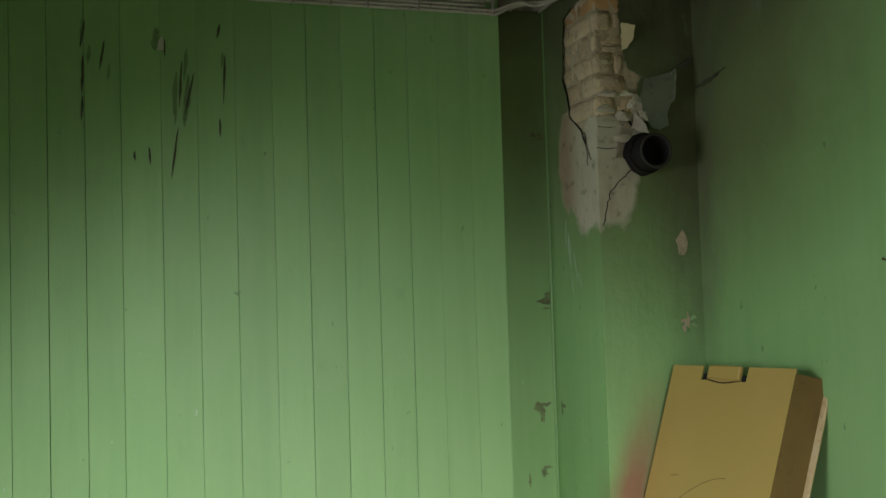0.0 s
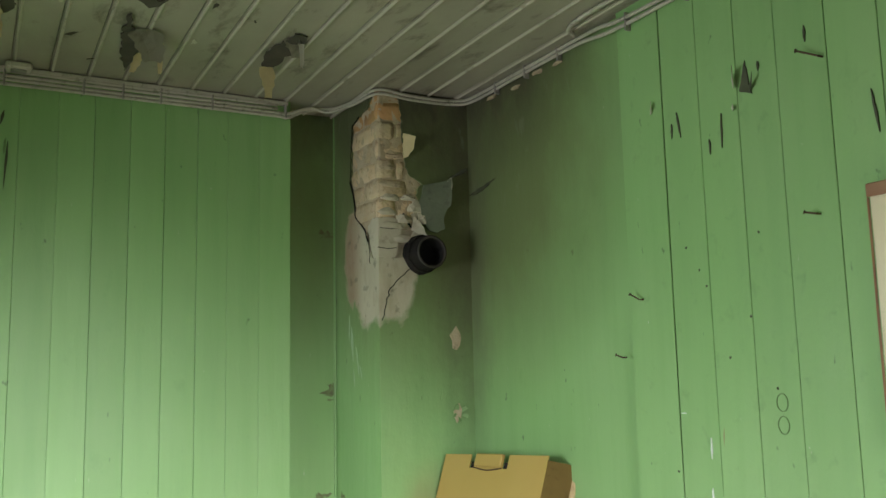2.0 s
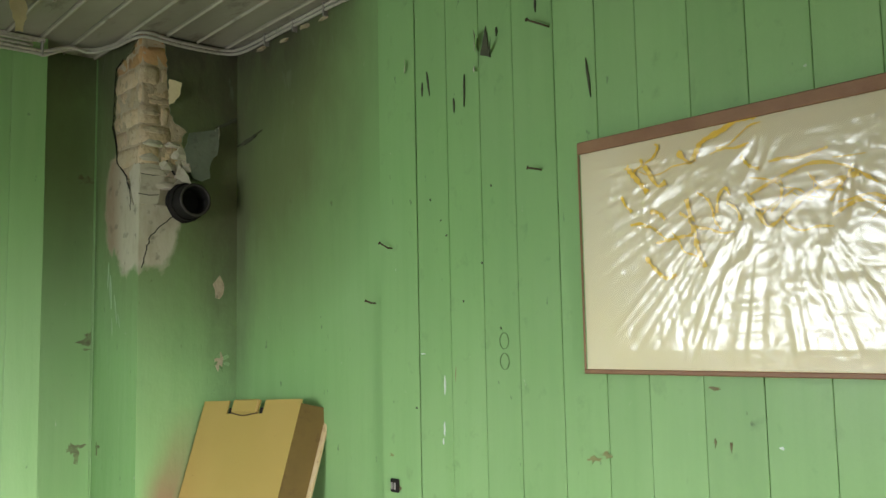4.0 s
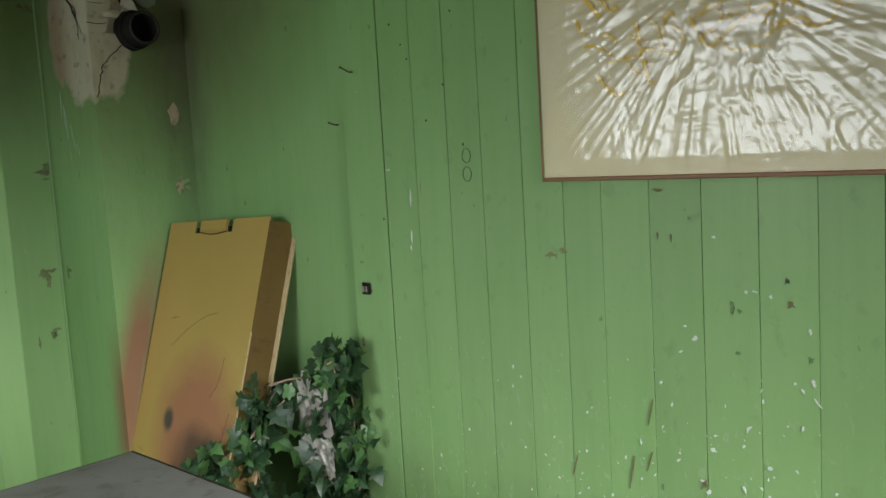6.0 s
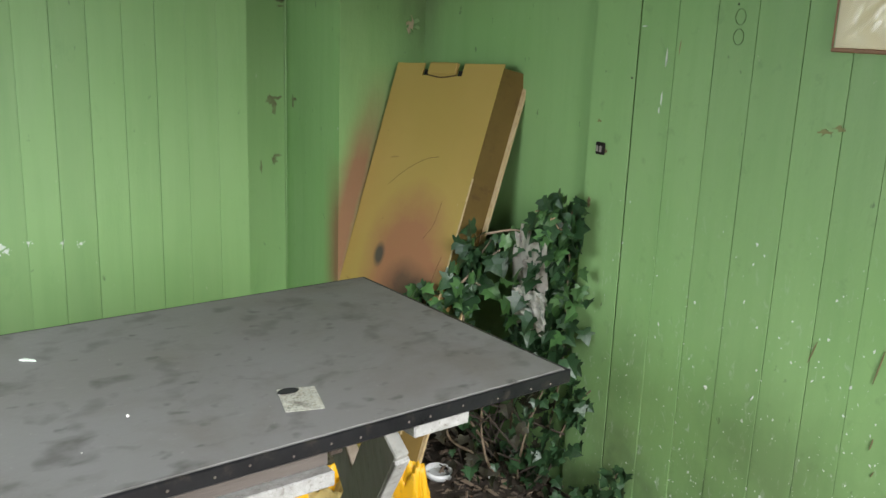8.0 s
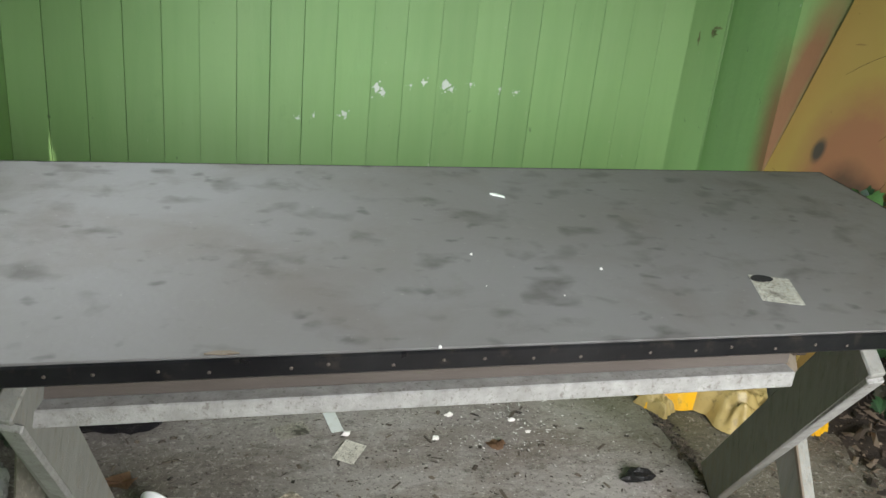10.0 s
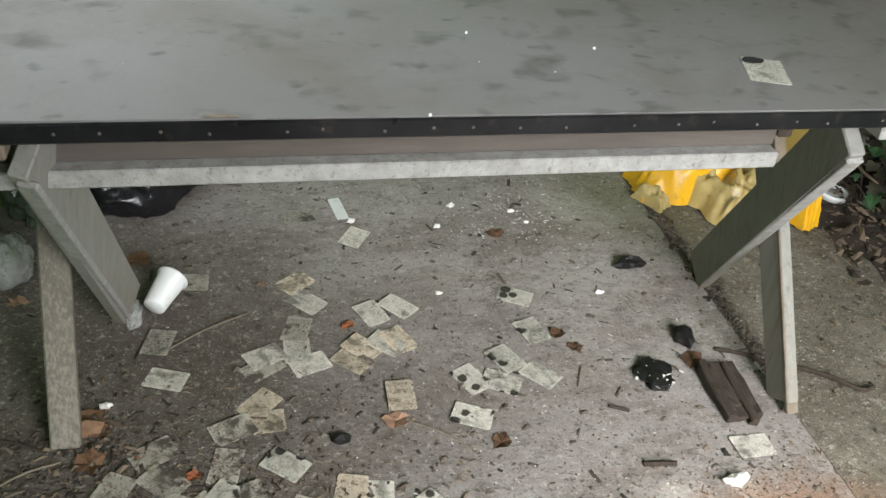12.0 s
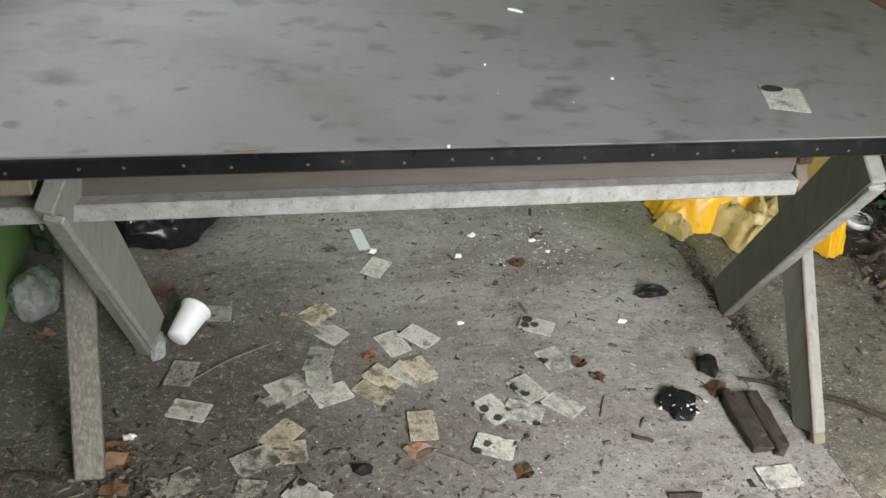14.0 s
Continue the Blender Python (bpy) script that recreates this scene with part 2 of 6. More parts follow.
def table_top():
    s = Surface("grey_table_lino", (0.166, 0.156, 0.148), 0.5, 0, 0.3)
    s.lay((0.205, 0.200, 0.197), s.step(s.noise(1.6, 5), 0.38, 0.68), 0.8)
    s.lay((0.14, 0.122, 0.108), s.step(s.noise(3.4, 6, (1, 1, 1), 0.6, 0.3, (2, 7, 1)), 0.5, 0.68), 0.6)
    s.lay((0.06, 0.053, 0.047), s.step(s.noise(14, 3, (0.8, 1, 1), 0.45, 0.2), 0.58, 0.74), 0.7)
    s.lay((0.04, 0.036, 0.032), s.step(s.noise(26, 2, (0.8, 1, 1), 0.4, 0.1, (3, 5, 0)), 0.66, 0.76), 0.55)
    s.lay((0.34, 0.32, 0.29), s.math("MULTIPLY", s.step(s.noise(30, 8, (1, 1, 1), 0.75), 0.55, 0.66), s.near((-0.85, -1.15, 0.8), (2.2, 2.4, 1), 0.1, 1.0)), 0.55)
    s.lay((0.30, 0.29, 0.27), s.step(s.noise(90, 4), 0.69, 0.73), 0.4)
    s.lay((0.075, 0.062, 0.050), s.step(s.noise(7, 7, (1, 1.3, 1), 0.66, 0.5, (8, 3, 2)), 0.55, 0.74), 0.4)
    s.lay((0.24, 0.235, 0.225), s.step(s.noise(48, 6, (0.5, 1.2, 1), 0.7, 0.6, (1, 4, 6)), 0.62, 0.70), 0.3)
    s.gloss(s.noise(3.3, 6), 0.38, 0.6)
    s.bump(s.noise(60, 6), 0.0012, 0.5)
    return s.done()


table_mat = table_top()
edge_black = simple("black_edge_band", (0.006, 0.006, 0.007), (0.016, 0.016, 0.017), 8, 0.30, 0.0012, spec=0.22, dirt=(0.03, 0.026, 0.022))
def worn_paint(name, paint, second, bare):
    """Grey paint worn through to the grain, most of all near the feet."""
    s = Surface(name, paint, 0.7, 0, 0.35)
    s.lay(second, s.step(s.noise(12, 6, (4, 4, 0.35), 0.62), 0.35, 0.7), 0.9)
    s.lay((0.10, 0.095, 0.08), s.step(s.noise(26, 7, (3, 3, 0.22), 0.68, 0.2), 0.55, 0.72), 0.6)
    grain = s.noise(75, 7, (2.2, 2.2, 0.09), 0.66, 0.1, (3, 1, 5))
    s.lay(bare, s.step(s.math("ADD", grain, s.axis(2, 0.42, 0.0, 0.0, 0.16)), 0.54, 0.72), 0.6)
    s.lay((0.05, 0.042, 0.032), s.step(s.noise(44, 6, (2, 2, 0.12), 0.6, 0.0, (9, 4, 2)), 0.62, 0.72), 0.35)
    s.bump(grain, 0.004, 0.5)
    return s.done()


grey_wood = worn_paint("grey_painted_wood", (0.215, 0.215, 0.195), (0.275, 0.27, 0.245), (0.25, 0.20, 0.145))
bare_leg = worn_paint("weathered_pale_leg", (0.13, 0.115, 0.092), (0.18, 0.165, 0.135), (0.32, 0.285, 0.235))
white_wood = simple("worn_white_paint_wood", (0.24, 0.235, 0.22), (0.38, 0.375, 0.36), 40, 0.6, 0.003, dirt=(0.11, 0.095, 0.075))
raw_wood = simple("weathered_bare_wood", (0.16, 0.125, 0.09), (0.24, 0.20, 0.155), 6, 0.8, 0.003, dirt=(0.13, 0.09, 0.06), stretch=(5, 5, 0.7))
brown_wood = simple("brown_grey_plank", (0.078, 0.063, 0.053), (0.105, 0.088, 0.075), 4, 0.75, 0.003, stretch=(1, 5, 5))
brick_mat = simple("old_brick", (0.58, 0.42, 0.25), (0.64, 0.52, 0.36), 14, 0.9, 0.006, dirt=(0.30, 0.20, 0.11), vary=0.3)
brick_top = simple("orange_brick", (0.50, 0.29, 0.13), (0.44, 0.24, 0.10), 9, 0.9, 0.006, dirt=(0.22, 0.12, 0.06), vary=0.3)
mortar_mat = simple("lime_mortar", (0.46, 0.35, 0.23), (0.54, 0.44, 0.31), 12, 0.95, 0.006, dirt=(0.20, 0.16, 0.12))
render_mat = simple("bare_lime_render", (0.50, 0.44, 0.33), (0.57, 0.51, 0.40), 7, 0.9, 0.004, dirt=(0.33, 0.27, 0.20))
iron_mat = simple("sooty_cast_iron", (0.010, 0.009, 0.008), (0.026, 0.021, 0.018), 14, 0.75, 0.004, 0.1, 0.2)
soot_mat = simple("black_soot", (0.006, 0.006, 0.006), (0.012, 0.011, 0.01), 10, 0.95, 0.002)
cable_mat = simple("grey_cable_sheath", (0.42, 0.38, 0.31), (0.52, 0.48, 0.41), 14, 0.5, 0.001, dirt=(0.20, 0.17, 0.13))
clip_mat = simple("dusty_clip", (0.25, 0.23, 0.20), (0.33, 0.3, 0.27), 20, 0.6, 0.001)
ceiling_mat = simple("dirty_cream_ceiling_paint", (0.37, 0.335, 0.265), (0.26, 0.23, 0.175), 3.2, 0.5, 0.002, dirt=(0.10, 0.08, 0.055), stretch=(1, 0.4, 1))
# bead cream made paler than the boards to paint in the beads' highlights
bead_mat = simple("highlit_cream_bead", (0.52, 0.48, 0.39), (0.44, 0.40, 0.31), 5, 0.42, 0.001, dirt=(0.20, 0.17, 0.12), stretch=(1, 0.5, 1))
flake_top = simple("peeled_cream_paint", (0.48, 0.45, 0.36), (0.54, 0.50, 0.40), 9, 0.6, 0.001)
flake_back = simple("yellowed_card_backing", (0.66, 0.55, 0.31), (0.56, 0.45, 0.24), 14, 0.8, 0.002)
dark_gap = simple("dark_bare_batten", (0.05, 0.042, 0.03), (0.09, 0.075, 0.055), 12, 0.9, 0.002)
gouge_mat = simple("dark_gouged_wood", (0.045, 0.047, 0.028), (0.11, 0.115, 0.065), 30, 0.9, 0.002)
ring_mat = simple("worn_green_ring", (0.12, 0.19, 0.075), (0.18, 0.30, 0.11), 60, 0.7, 0.001)
scratch_mat = simple("reddish_scratched_wood", (0.17, 0.12, 0.06), (0.21, 0.22, 0.10), 60, 0.85, 0.001)
white_paint = simple("white_paint_splash", (0.66, 0.72, 0.64), (0.75, 0.78, 0.72), 30, 0.5, 0.001)
black_plastic = simple("black_plastic", (0.007, 0.007, 0.009), (0.012, 0.012, 0.014), 10, 0.24, 0.004)
rust_mat = simple("rusty_steel", (0.06, 0.035, 0.022), (0.11, 0.06, 0.035), 40, 0.75, 0.001, 0.4)
white_plastic = simple("white_cup_plastic", (0.74, 0.75, 0.74), (0.68, 0.69, 0.67), 12, 0.4, 0.0, dirt=(0.55, 0.52, 0.47))
yellow_plastic = simple("yellow_bag_plastic", (0.80, 0.43, 0.012), (0.68, 0.36, 0.012), 8, 0.38, 0.002, dirt=(0.35, 0.23, 0.05))
dull_yellow = simple("dirty_translucent_bag", (0.38, 0.28, 0.10), (0.48, 0.37, 0.15), 9, 0.4, 0.003, dirt=(0.16, 0.12, 0.06))
clear_bag = simple("crumpled_dusty_film", (0.24, 0.24, 0.23), (0.42, 0.42, 0.41), 12, 0.25, 0.003, dirt=(0.05, 0.045, 0.04))
tin_mat = simple("dull_tin", (0.42, 0.42, 0.40), (0.55, 0.55, 0.53), 18, 0.42, 0.001, 0.5, dirt=(0.2, 0.17, 0.13))
leaf_brown = simple("dry_brown_leaf", (0.20, 0.105, 0.055), (0.30, 0.18, 0.105), 30, 0.8, 0.002, dirt=(0.13, 0.06, 0.03), vary=0.5)
leaf_orange = simple("dry_orange_leaf", (0.40, 0.12, 0.045), (0.48, 0.22, 0.12), 60, 0.75, 0.002, dirt=(0.16, 0.06, 0.03))
leaf_pale = simple("pale_curled_leaf", (0.50, 0.31, 0.20), (0.58, 0.40, 0.28), 26, 0.8, 0.002)
bark_mat = simple("ivy_stem_bark", (0.16, 0.115, 0.075), (0.24, 0.18, 0.12), 40, 0.85, 0.002)
soil_mat = simple("dark_soil", (0.035, 0.026, 0.019), (0.06, 0.044, 0.031), 14, 0.95, 0.008, dirt=(0.02, 0.015, 0.01))
crumb_mat = Surface("mixed_litter", (0.115, 0.085, 0.06), 0.9).islands(1.6).done()
grit_mat = Surface("dark_floor_grit", (0.075, 0.06, 0.045), 0.9).islands(1.6).done()
chip_red = Surface("reddish_wood_crumbs", (0.15, 0.095, 0.06), 0.9).islands(1.5).done()
plaster_crumb = Surface("white_plaster_crumbs", (0.62, 0.60, 0.56), 0.8).islands(0.4).done()
char_mat = simple("charred_lump", (0.006, 0.006, 0.006), (0.014, 0.013, 0.012), 22, 0.5, 0.006, spec=0.3)
rot_wood = simple("rotten_dark_wood", (0.034, 0.024, 0.018), (0.065, 0.047, 0.033), 12, 0.9, 0.008, stretch=(6, 1, 1), dirt=(0.02, 0.014, 0.01))
paper_mat = simple("cream_paper", (0.80, 0.71, 0.46), (0.84, 0.78, 0.58), 2.5, 0.6, 0.001)
frame_mat = simple("brown_tape", (0.22, 0.10, 0.045), (0.29, 0.15, 0.075), 9, 0.5, 0.002)
yellow_paint = simple("yellow_spray_paint", (0.92, 0.60, 0.02), (0.95, 0.68, 0.06), 40, 0.5, 0.0)


def card_mat(name, base, stain, spots, mould=0.6):
    s = Surface(name, base, 0.6, 0, 0.4)
    xyz = s.nt.nodes.new("ShaderNodeSeparateXYZ")
    s.nt.links.new(s.tc, xyz.inputs[0])
    rim = s.math("MAXIMUM", s.math("SUBTRACT", s.math("ABSOLUTE", xyz.outputs[0], 0), 0.0385), s.math("SUBTRACT", s.math("ABSOLUTE", xyz.outputs[1], 0), 0.025))
    printed = s.fall(rim, -0.0006, 0.0002)
    info = s.nt.nodes.new("ShaderNodeObjectInfo")
    shift = s.nt.nodes.new("ShaderNodeVectorMath")
    shift.operation = "ADD"
    s.nt.links.new(s.tc, shift.inputs[0])
    s.nt.links.new(s.math("MULTIPLY", info.outputs["Random"], 9.0), shift.inputs[1])
    s.tc = shift.outputs[0]
    s.lay(tuple(c * 0.66 for c in base), s.step(s.noise(24, 6), 0.4, 0.66), 0.5)
    s.lay(stain, s.step(s.noise(60, 7, (1, 1, 1), 0.7), 0.48, 0.64), 0.75)
    s.lay((0.035, 0.032, 0.026), s.math("MULTIPLY", s.step(s.noise(230, 4, (1, 1, 1), 0.6), 0.54, 0.60), s.step(s.noise(22, 3), 0.35, 0.6)), mould)
    s.lay((0.05, 0.045, 0.036), s.step(s.noise(19, 5, (1, 1, 1), 0.65, 0.4, (5, 1, 8)), 0.51, 0.62), mould)
    if spots:
        dots = s.math("MULTIPLY", s.fall(s.math("ADD", s.cells(27), s.math("MULTIPLY", s.noise(75, 4), 0.30)), 0.48, 0.54), s.step(s.noise(15, 2, (1, 1, 1), 0.5, 0.0, (2, 6, 1)), 0.43, 0.47))
        s.lay((0.008, 0.007, 0.006), dots, 0.97)
    s.lay(tuple(c * 0.55 for c in stain), printed, 0.16)
    s.vary(0.35)
    s.bump(s.noise(90, 5), 0.0014, 0.7)
    return s.done()


card_clean = card_mat("faded_card", (0.64, 0.60, 0.53), (0.29, 0.26, 0.21), 0, 0.65)
card_tan = card_mat("yellowed_card", (0.62, 0.53, 0.41), (0.27, 0.20, 0.14), 0, 0.8)
card_grey = card_mat("grey_dirty_card", (0.42, 0.385, 0.33), (0.14, 0.115, 0.085), 0, 0.95)
card_table = card_mat("pale_mouldy_card", (0.56, 0.55, 0.48), (0.34, 0.30, 0.22), 0)
card_spot = card_mat("mouldy_spotted_card", (0.62, 0.59, 0.52), (0.28, 0.25, 0.20), 2.0)


def panel_steel():
    s = Surface("tan_enamelled_steel", (0.41, 0.275, 0.075), 0.38, 0.0, 0.5)
    s.lay((0.46, 0.31, 0.095), s.step(s.noise(2.2, 4), 0.4, 0.65), 0.7)
    burn = s.near((-0.02, -0.31, 0.72), (0.9, 3.2, 2.4), 0.2, 1.0)
    cl = s.noise(6, 6, (1, 1, 1), 0.6)
    s.lay((0.33, 0.13, 0.075), s.step(s.math("MULTIPLY", burn, s.math("ADD", cl, 0.45)), 0.28, 0.72), 0.9)
    core = s.near((-0.02, -0.34, 0.62), (0.9, 4.8, 4.6), 0.1, 1.0)
    s.lay((0.09, 0.045, 0.035), s.step(s.math("MULTIPLY", core, s.math("ADD", cl, 0.4)), 0.3, 0.7), 0.9)
    spot = s.near((-0.02, -0.17, 0.735), (0.9, 24, 15), 0.2, 1.0)
    s.lay((0.04, 0.04, 0.042), s.step(s.math("MULTIPLY", spot, s.math("ADD", cl, 0.5)), 0.3, 0.8), 0.9)
    s.lay((0.16, 0.075, 0.03), s.step(s.noise(18, 6, (1, 0.6, 1.4), 0.6, 0.9), 0.68, 0.73), 0.7)
    s.lay((0.55, 0.42, 0.2), s.step(s.noise(60, 3, (1, 1, 0.4)), 0.74, 0.77), 0.7)
    s.gloss(s.noise(5, 5), 0.3, 0.5)
    s.bump(s.noise(8, 4), 0.0015, 0.4)
    return s.done()


panel_mat = panel_steel()
# the panel's tan with some grime, its shaded sides put into the colour
panel_side = simple("shaded_grimy_tan_steel", (0.12, 0.076, 0.02), (0.17, 0.11, 0.03), 5, 0.65, 0.001, spec=0.15, dirt=(0.09, 0.05, 0.018))
panel_edge = simple("worn_panel_edge", (0.50, 0.36, 0.17), (0.58, 0.46, 0.28), 20, 0.45, 0.001, dirt=(0.25, 0.12, 0.05))


def ivy_mat(name, a, b):
    s = Surface(name, a, 0.42, 0, 0.5)
    s.lay(b, s.step(s.noise(40, 4), 0.4, 0.65), 0.8)
    s.lay((0.17, 0.24, 0.11), s.step(s.noise(110, 2, (1, 1, 1), 0.5, 1.5), 0.62, 0.68), 0.5)
    s.vary(0.6)
    s.p.inputs["Subsurface Weight"].default_value = 0.0
    return s.done()


ivy_dark = ivy_mat("ivy_leaf_dark", (0.022, 0.060, 0.024), (0.034, 0.082, 0.030))
ivy_light = ivy_mat("ivy_leaf_fresh", (0.055, 0.135, 0.04), (0.085, 0.18, 0.05))
# dead low leaves, coloured nearly black to include the shade beside the table
ivy_dead_shaded = ivy_mat("ivy_leaf_dead_shaded", (0.028, 0.026, 0.018), (0.05, 0.042, 0.028))


def film_mat():
    m = bpy.data.materials.new("crinkled_clear_film")
    m.use_nodes = True
    nt = m.node_tree
    nt.nodes.remove(nt.nodes["Principled BSDF"])
    out = nt.nodes["Material Output"]
    mix, tr, gl, fr = (nt.nodes.new(n) for n in ("ShaderNodeMixShader", "ShaderNodeBsdfTransparent", "ShaderNodeBsdfGlossy", "ShaderNodeFresnel"))
    fr.inputs[0].default_value = 2.2
    gl.inputs["Roughness"].default_value = 0.27
    tr.inputs[0].default_value = (0.95, 0.94, 0.91, 1)
    for a, b in ((fr.outputs[0], mix.inputs[0]), (tr.outputs[0], mix.inputs[1]), (gl.outputs[0], mix.inputs[2]), (mix.outputs[0], out.inputs[0])):
        nt.links.new(a, b)
    return m


film = film_mat()


# ---------------------------------------------------------------- building helpers
BASE = {}


def thing(name, base, label, category, group="", kind=""):
    e = new(name)
    e.location = base
    BASE[e.name] = Vector(base)
    return tagged(e, label, category, group, kind)


def origin_of(ob):
    while ob.parent:
        ob = ob.parent
    return BASE.get(ob.name, Vector((0, 0, 0)))


def mesh_of(name, bm, material, smooth=False, shift=None):
    if shift is not None:
        bmesh.ops.translate(bm, verts=bm.verts, vec=-shift)
    bmesh.ops.recalc_face_normals(bm, faces=bm.faces)
    me = bpy.data.meshes.new(name)
    bm.to_mesh(me)
    bm.free()
    for mt in (material if isinstance(material, (list, tuple)) else [material]):
        me.materials.append(mt)
    if smooth:
        me.shade_smooth()
    return me


def part(name, bm, material, parent, label="", smooth=False):
    """One mesh under a thing; the bmesh is in world places."""
    ob = new(name, mesh_of(name, bm, material, smooth, origin_of(parent)))
    ob.parent = parent
    return tagged(ob, label) if label else ob


def single(name, bm, material, label="", category="", group="", kind="", base=(0, 0, 0), smooth=False):
    ob = new(name, mesh_of(name, bm, material, smooth, Vector(base)))
    ob.location = base
    BASE[ob.name] = Vector(base)
    return tagged(ob, label, category, group, kind)


def add_box(bm, a, b, bevel=0.0, m=None):
    g = bmesh.ops.create_cube(bm, size=1)["verts"]
    for v in g:
        v.co = Vector([(a[i] + b[i]) / 2 + v.co[i] * (b[i] - a[i]) for i in range(3)])
    if bevel:
        es = list({e for v in g for e in v.link_edges})
        g = bmesh.ops.bevel(bm, geom=es, offset=bevel, segments=1, affect="EDGES")["verts"]
    if m is not None:
        bmesh.ops.transform(bm, matrix=m, verts=g)
    return g


def box(a, b, bevel=0.0, m=None):
    bm = bmesh.new()
    add_box(bm, a, b, bevel, m)
    return bm


def beam(p, q, wide, thick, side, bevel=0.003):
    """A plank from p to q; side is the way of its thickness."""
    p, q, side = Vector(p), Vector(q), Vector(side)
    z = (q - p).normalized()
    x = (side - z * side.dot(z)).normalized()
    y = z.cross(x)
    m = Matrix((x, y, z)).transposed().to_4x4()
    m.translation = (p + q) / 2
    n = (q - p).length / 2
    return box((-thick / 2, -wide / 2, -n), (thick / 2, wide / 2, n), bevel, m)


def tube(points, radius, sides=7, closed_ends=True, taper=1.0):
    bm = bmesh.new()
    pts = [Vector(p) for p in points]
    rings = []
    for k, p in enumerate(pts):
        d = (pts[min(k + 1, len(pts) - 1)] - pts[max(k - 1, 0)]).normalized()
        a = d.cross(Vector((0.13, 0.31, 0.94))).normalized()
        b = d.cross(a)
        r = radius * (1 + (taper - 1) * k / max(1, len(pts) - 1))
        rings.append([bm.verts.new(p + (a * math.cos(t) + b * math.sin(t)) * r) for t in (2 * math.pi * j / sides for j in range(sides))])
    for r0, r1 in zip(rings, rings[1:]):
        for j in range(sides):
            bm.faces.new((r0[j], r0[(j + 1) % sides], r1[(j + 1) % sides], r1[j]))
    if closed_ends:
        bm.faces.new(rings[0])
        bm.faces.new(rings[-1])
    return bm


def smooth_line(points, n=8):
    """A rounded way through the points."""
    p = [Vector(q) for q in points]
    p = [2 * p[0] - p[1], *p, 2 * p[-1] - p[-2]]
    out = []
    for a, b, c, d in zip(p, p[1:], p[2:], p[3:]):
        for k in range(n):
            t = k / n
            out.append(0.5 * (2 * b + (c - a) * t + (2 * a - 5 * b + 4 * c - d) * t * t + (3 * b - a - 3 * c + d) * t ** 3))
    return out + [p[-2]]


def lathe(profile, sides=28):
    """Turns (radius, height) pairs about z."""
    bm = bmesh.new()
    rings = [[bm.verts.new((r * math.cos(t), r * math.sin(t), z)) for t in (2 * math.pi * j / sides for j in range(sides))] for r, z in profile]
    for r0, r1 in zip(rings, rings[1:]):
        for j in range(sides):
            bm.faces.new((r0[j], r0[(j + 1) % sides], r1[(j + 1) % sides], r1[j]))
    return bm


def lump(centre, size, seed, rough=0.35, freq=3.0, detail=3, sharp=False):
    """A crumpled body resting on its lowest side."""
    bm = bmesh.new()
    bmesh.ops.create_icosphere(bm, subdivisions=detail, radius=1)
    for v in bm.verts:
        d = v.co.normalized()
        n = noise.noise(d * freq + Vector((seed, seed * 0.7, 0))) + 0.5 * noise.noise(d * freq * 2.7 + Vector((seed, 1, 2)))
        if sharp:
            n = abs(n) * 1.6 - 0.4
        v.co = d * (1 + rough * n)
        v.co.z = max(v.co.z, -0.55)
    lo = min(v.co.z for v in bm.verts)
    for v in bm.verts:
        v.co = Vector((v.co.x * size[0], v.co.y * size[1], (v.co.z - lo) * size[2])) + Vector(centre)
    return bm


def prism(outline, thick, place):
    """A flat outline (x, y) given thickness and laid at the pose."""
    bm = bmesh.new()
    top = [bm.verts.new((x, y, thick)) for x, y in outline]
    low = [bm.verts.new((x, y, 0)) for x, y in outline]
    bm.faces.new(top)
    bm.faces.new(low[::-1])
    for k in range(len(outline)):
        j = (k + 1) % len(outline)
        bm.faces.new((low[k], low[j], top[j], top[k]))
    bmesh.ops.transform(bm, matrix=place, verts=bm.verts)
    return bm


def blot(rng, r, n=9, wild=0.35):
    return [(r * (1 + rng.uniform(-wild, wild)) * math.cos(a), r * (1 + rng.uniform(-wild, wild)) * math.sin(a)) for a in (2 * math.pi * k / n for k in range(n))]


NORTH_FACE = lambda x, z, off=0.0: Matrix(((1, 0, 0, x), (0, 0, -1, -off), (0, 1, 0, z), (0, 0, 0, 1)))
EAST_FACE = lambda y, z, off=0.0: Matrix(((0, 0, -1, -off), (-1, 0, 0, y), (0, 1, 0, z), (0, 0, 0, 1)))

# ---------------------------------------------------------------- large structure
# floor: a smooth concrete slab, and rougher ground along the east side
def sheet(a, b, z0, z1):
    return box((a[0], a[1], z0), (b[0], b[1], z1), 0.0)


floor = single("floor", sheet((WEST - 0.1, SOUTH - 0.1), (-0.905, 0.3), -0.12, 0.0), floor_mat, "dusty grey concrete floor with brown stains, west end coloured darker for shade", "floor", kind="structure")
floor_side = single("floor_edge_strip", sheet((-0.899, SOUTH - 0.1), (0.12, 0.3), -0.12, -0.006), rough_floor_mat, "rough soiled concrete strip beside the wall", "floor", kind="structure")
floor_gap = single("floor_joint", box((-0.905, SOUTH, -0.12), (-0.899, 0.12, -0.005)), soil_mat, "dark dirt-filled joint between floor slabs", "floor", kind="structure")
ground = single("ground", sheet((-300, -300), (300, 300), -0.3, -0.125), soil_mat, "bare dark earth outside the doorway", "ground", kind="structure")

# north wall: boards proud of a recess beside the chimney
wall_north = single("wall_north", box((WEST, 0.024, -0.1), (-0.56, 0.30, 2.7)), dark_gap, "green tongue-and-groove board wall, scuffed", "wall", kind="structure")
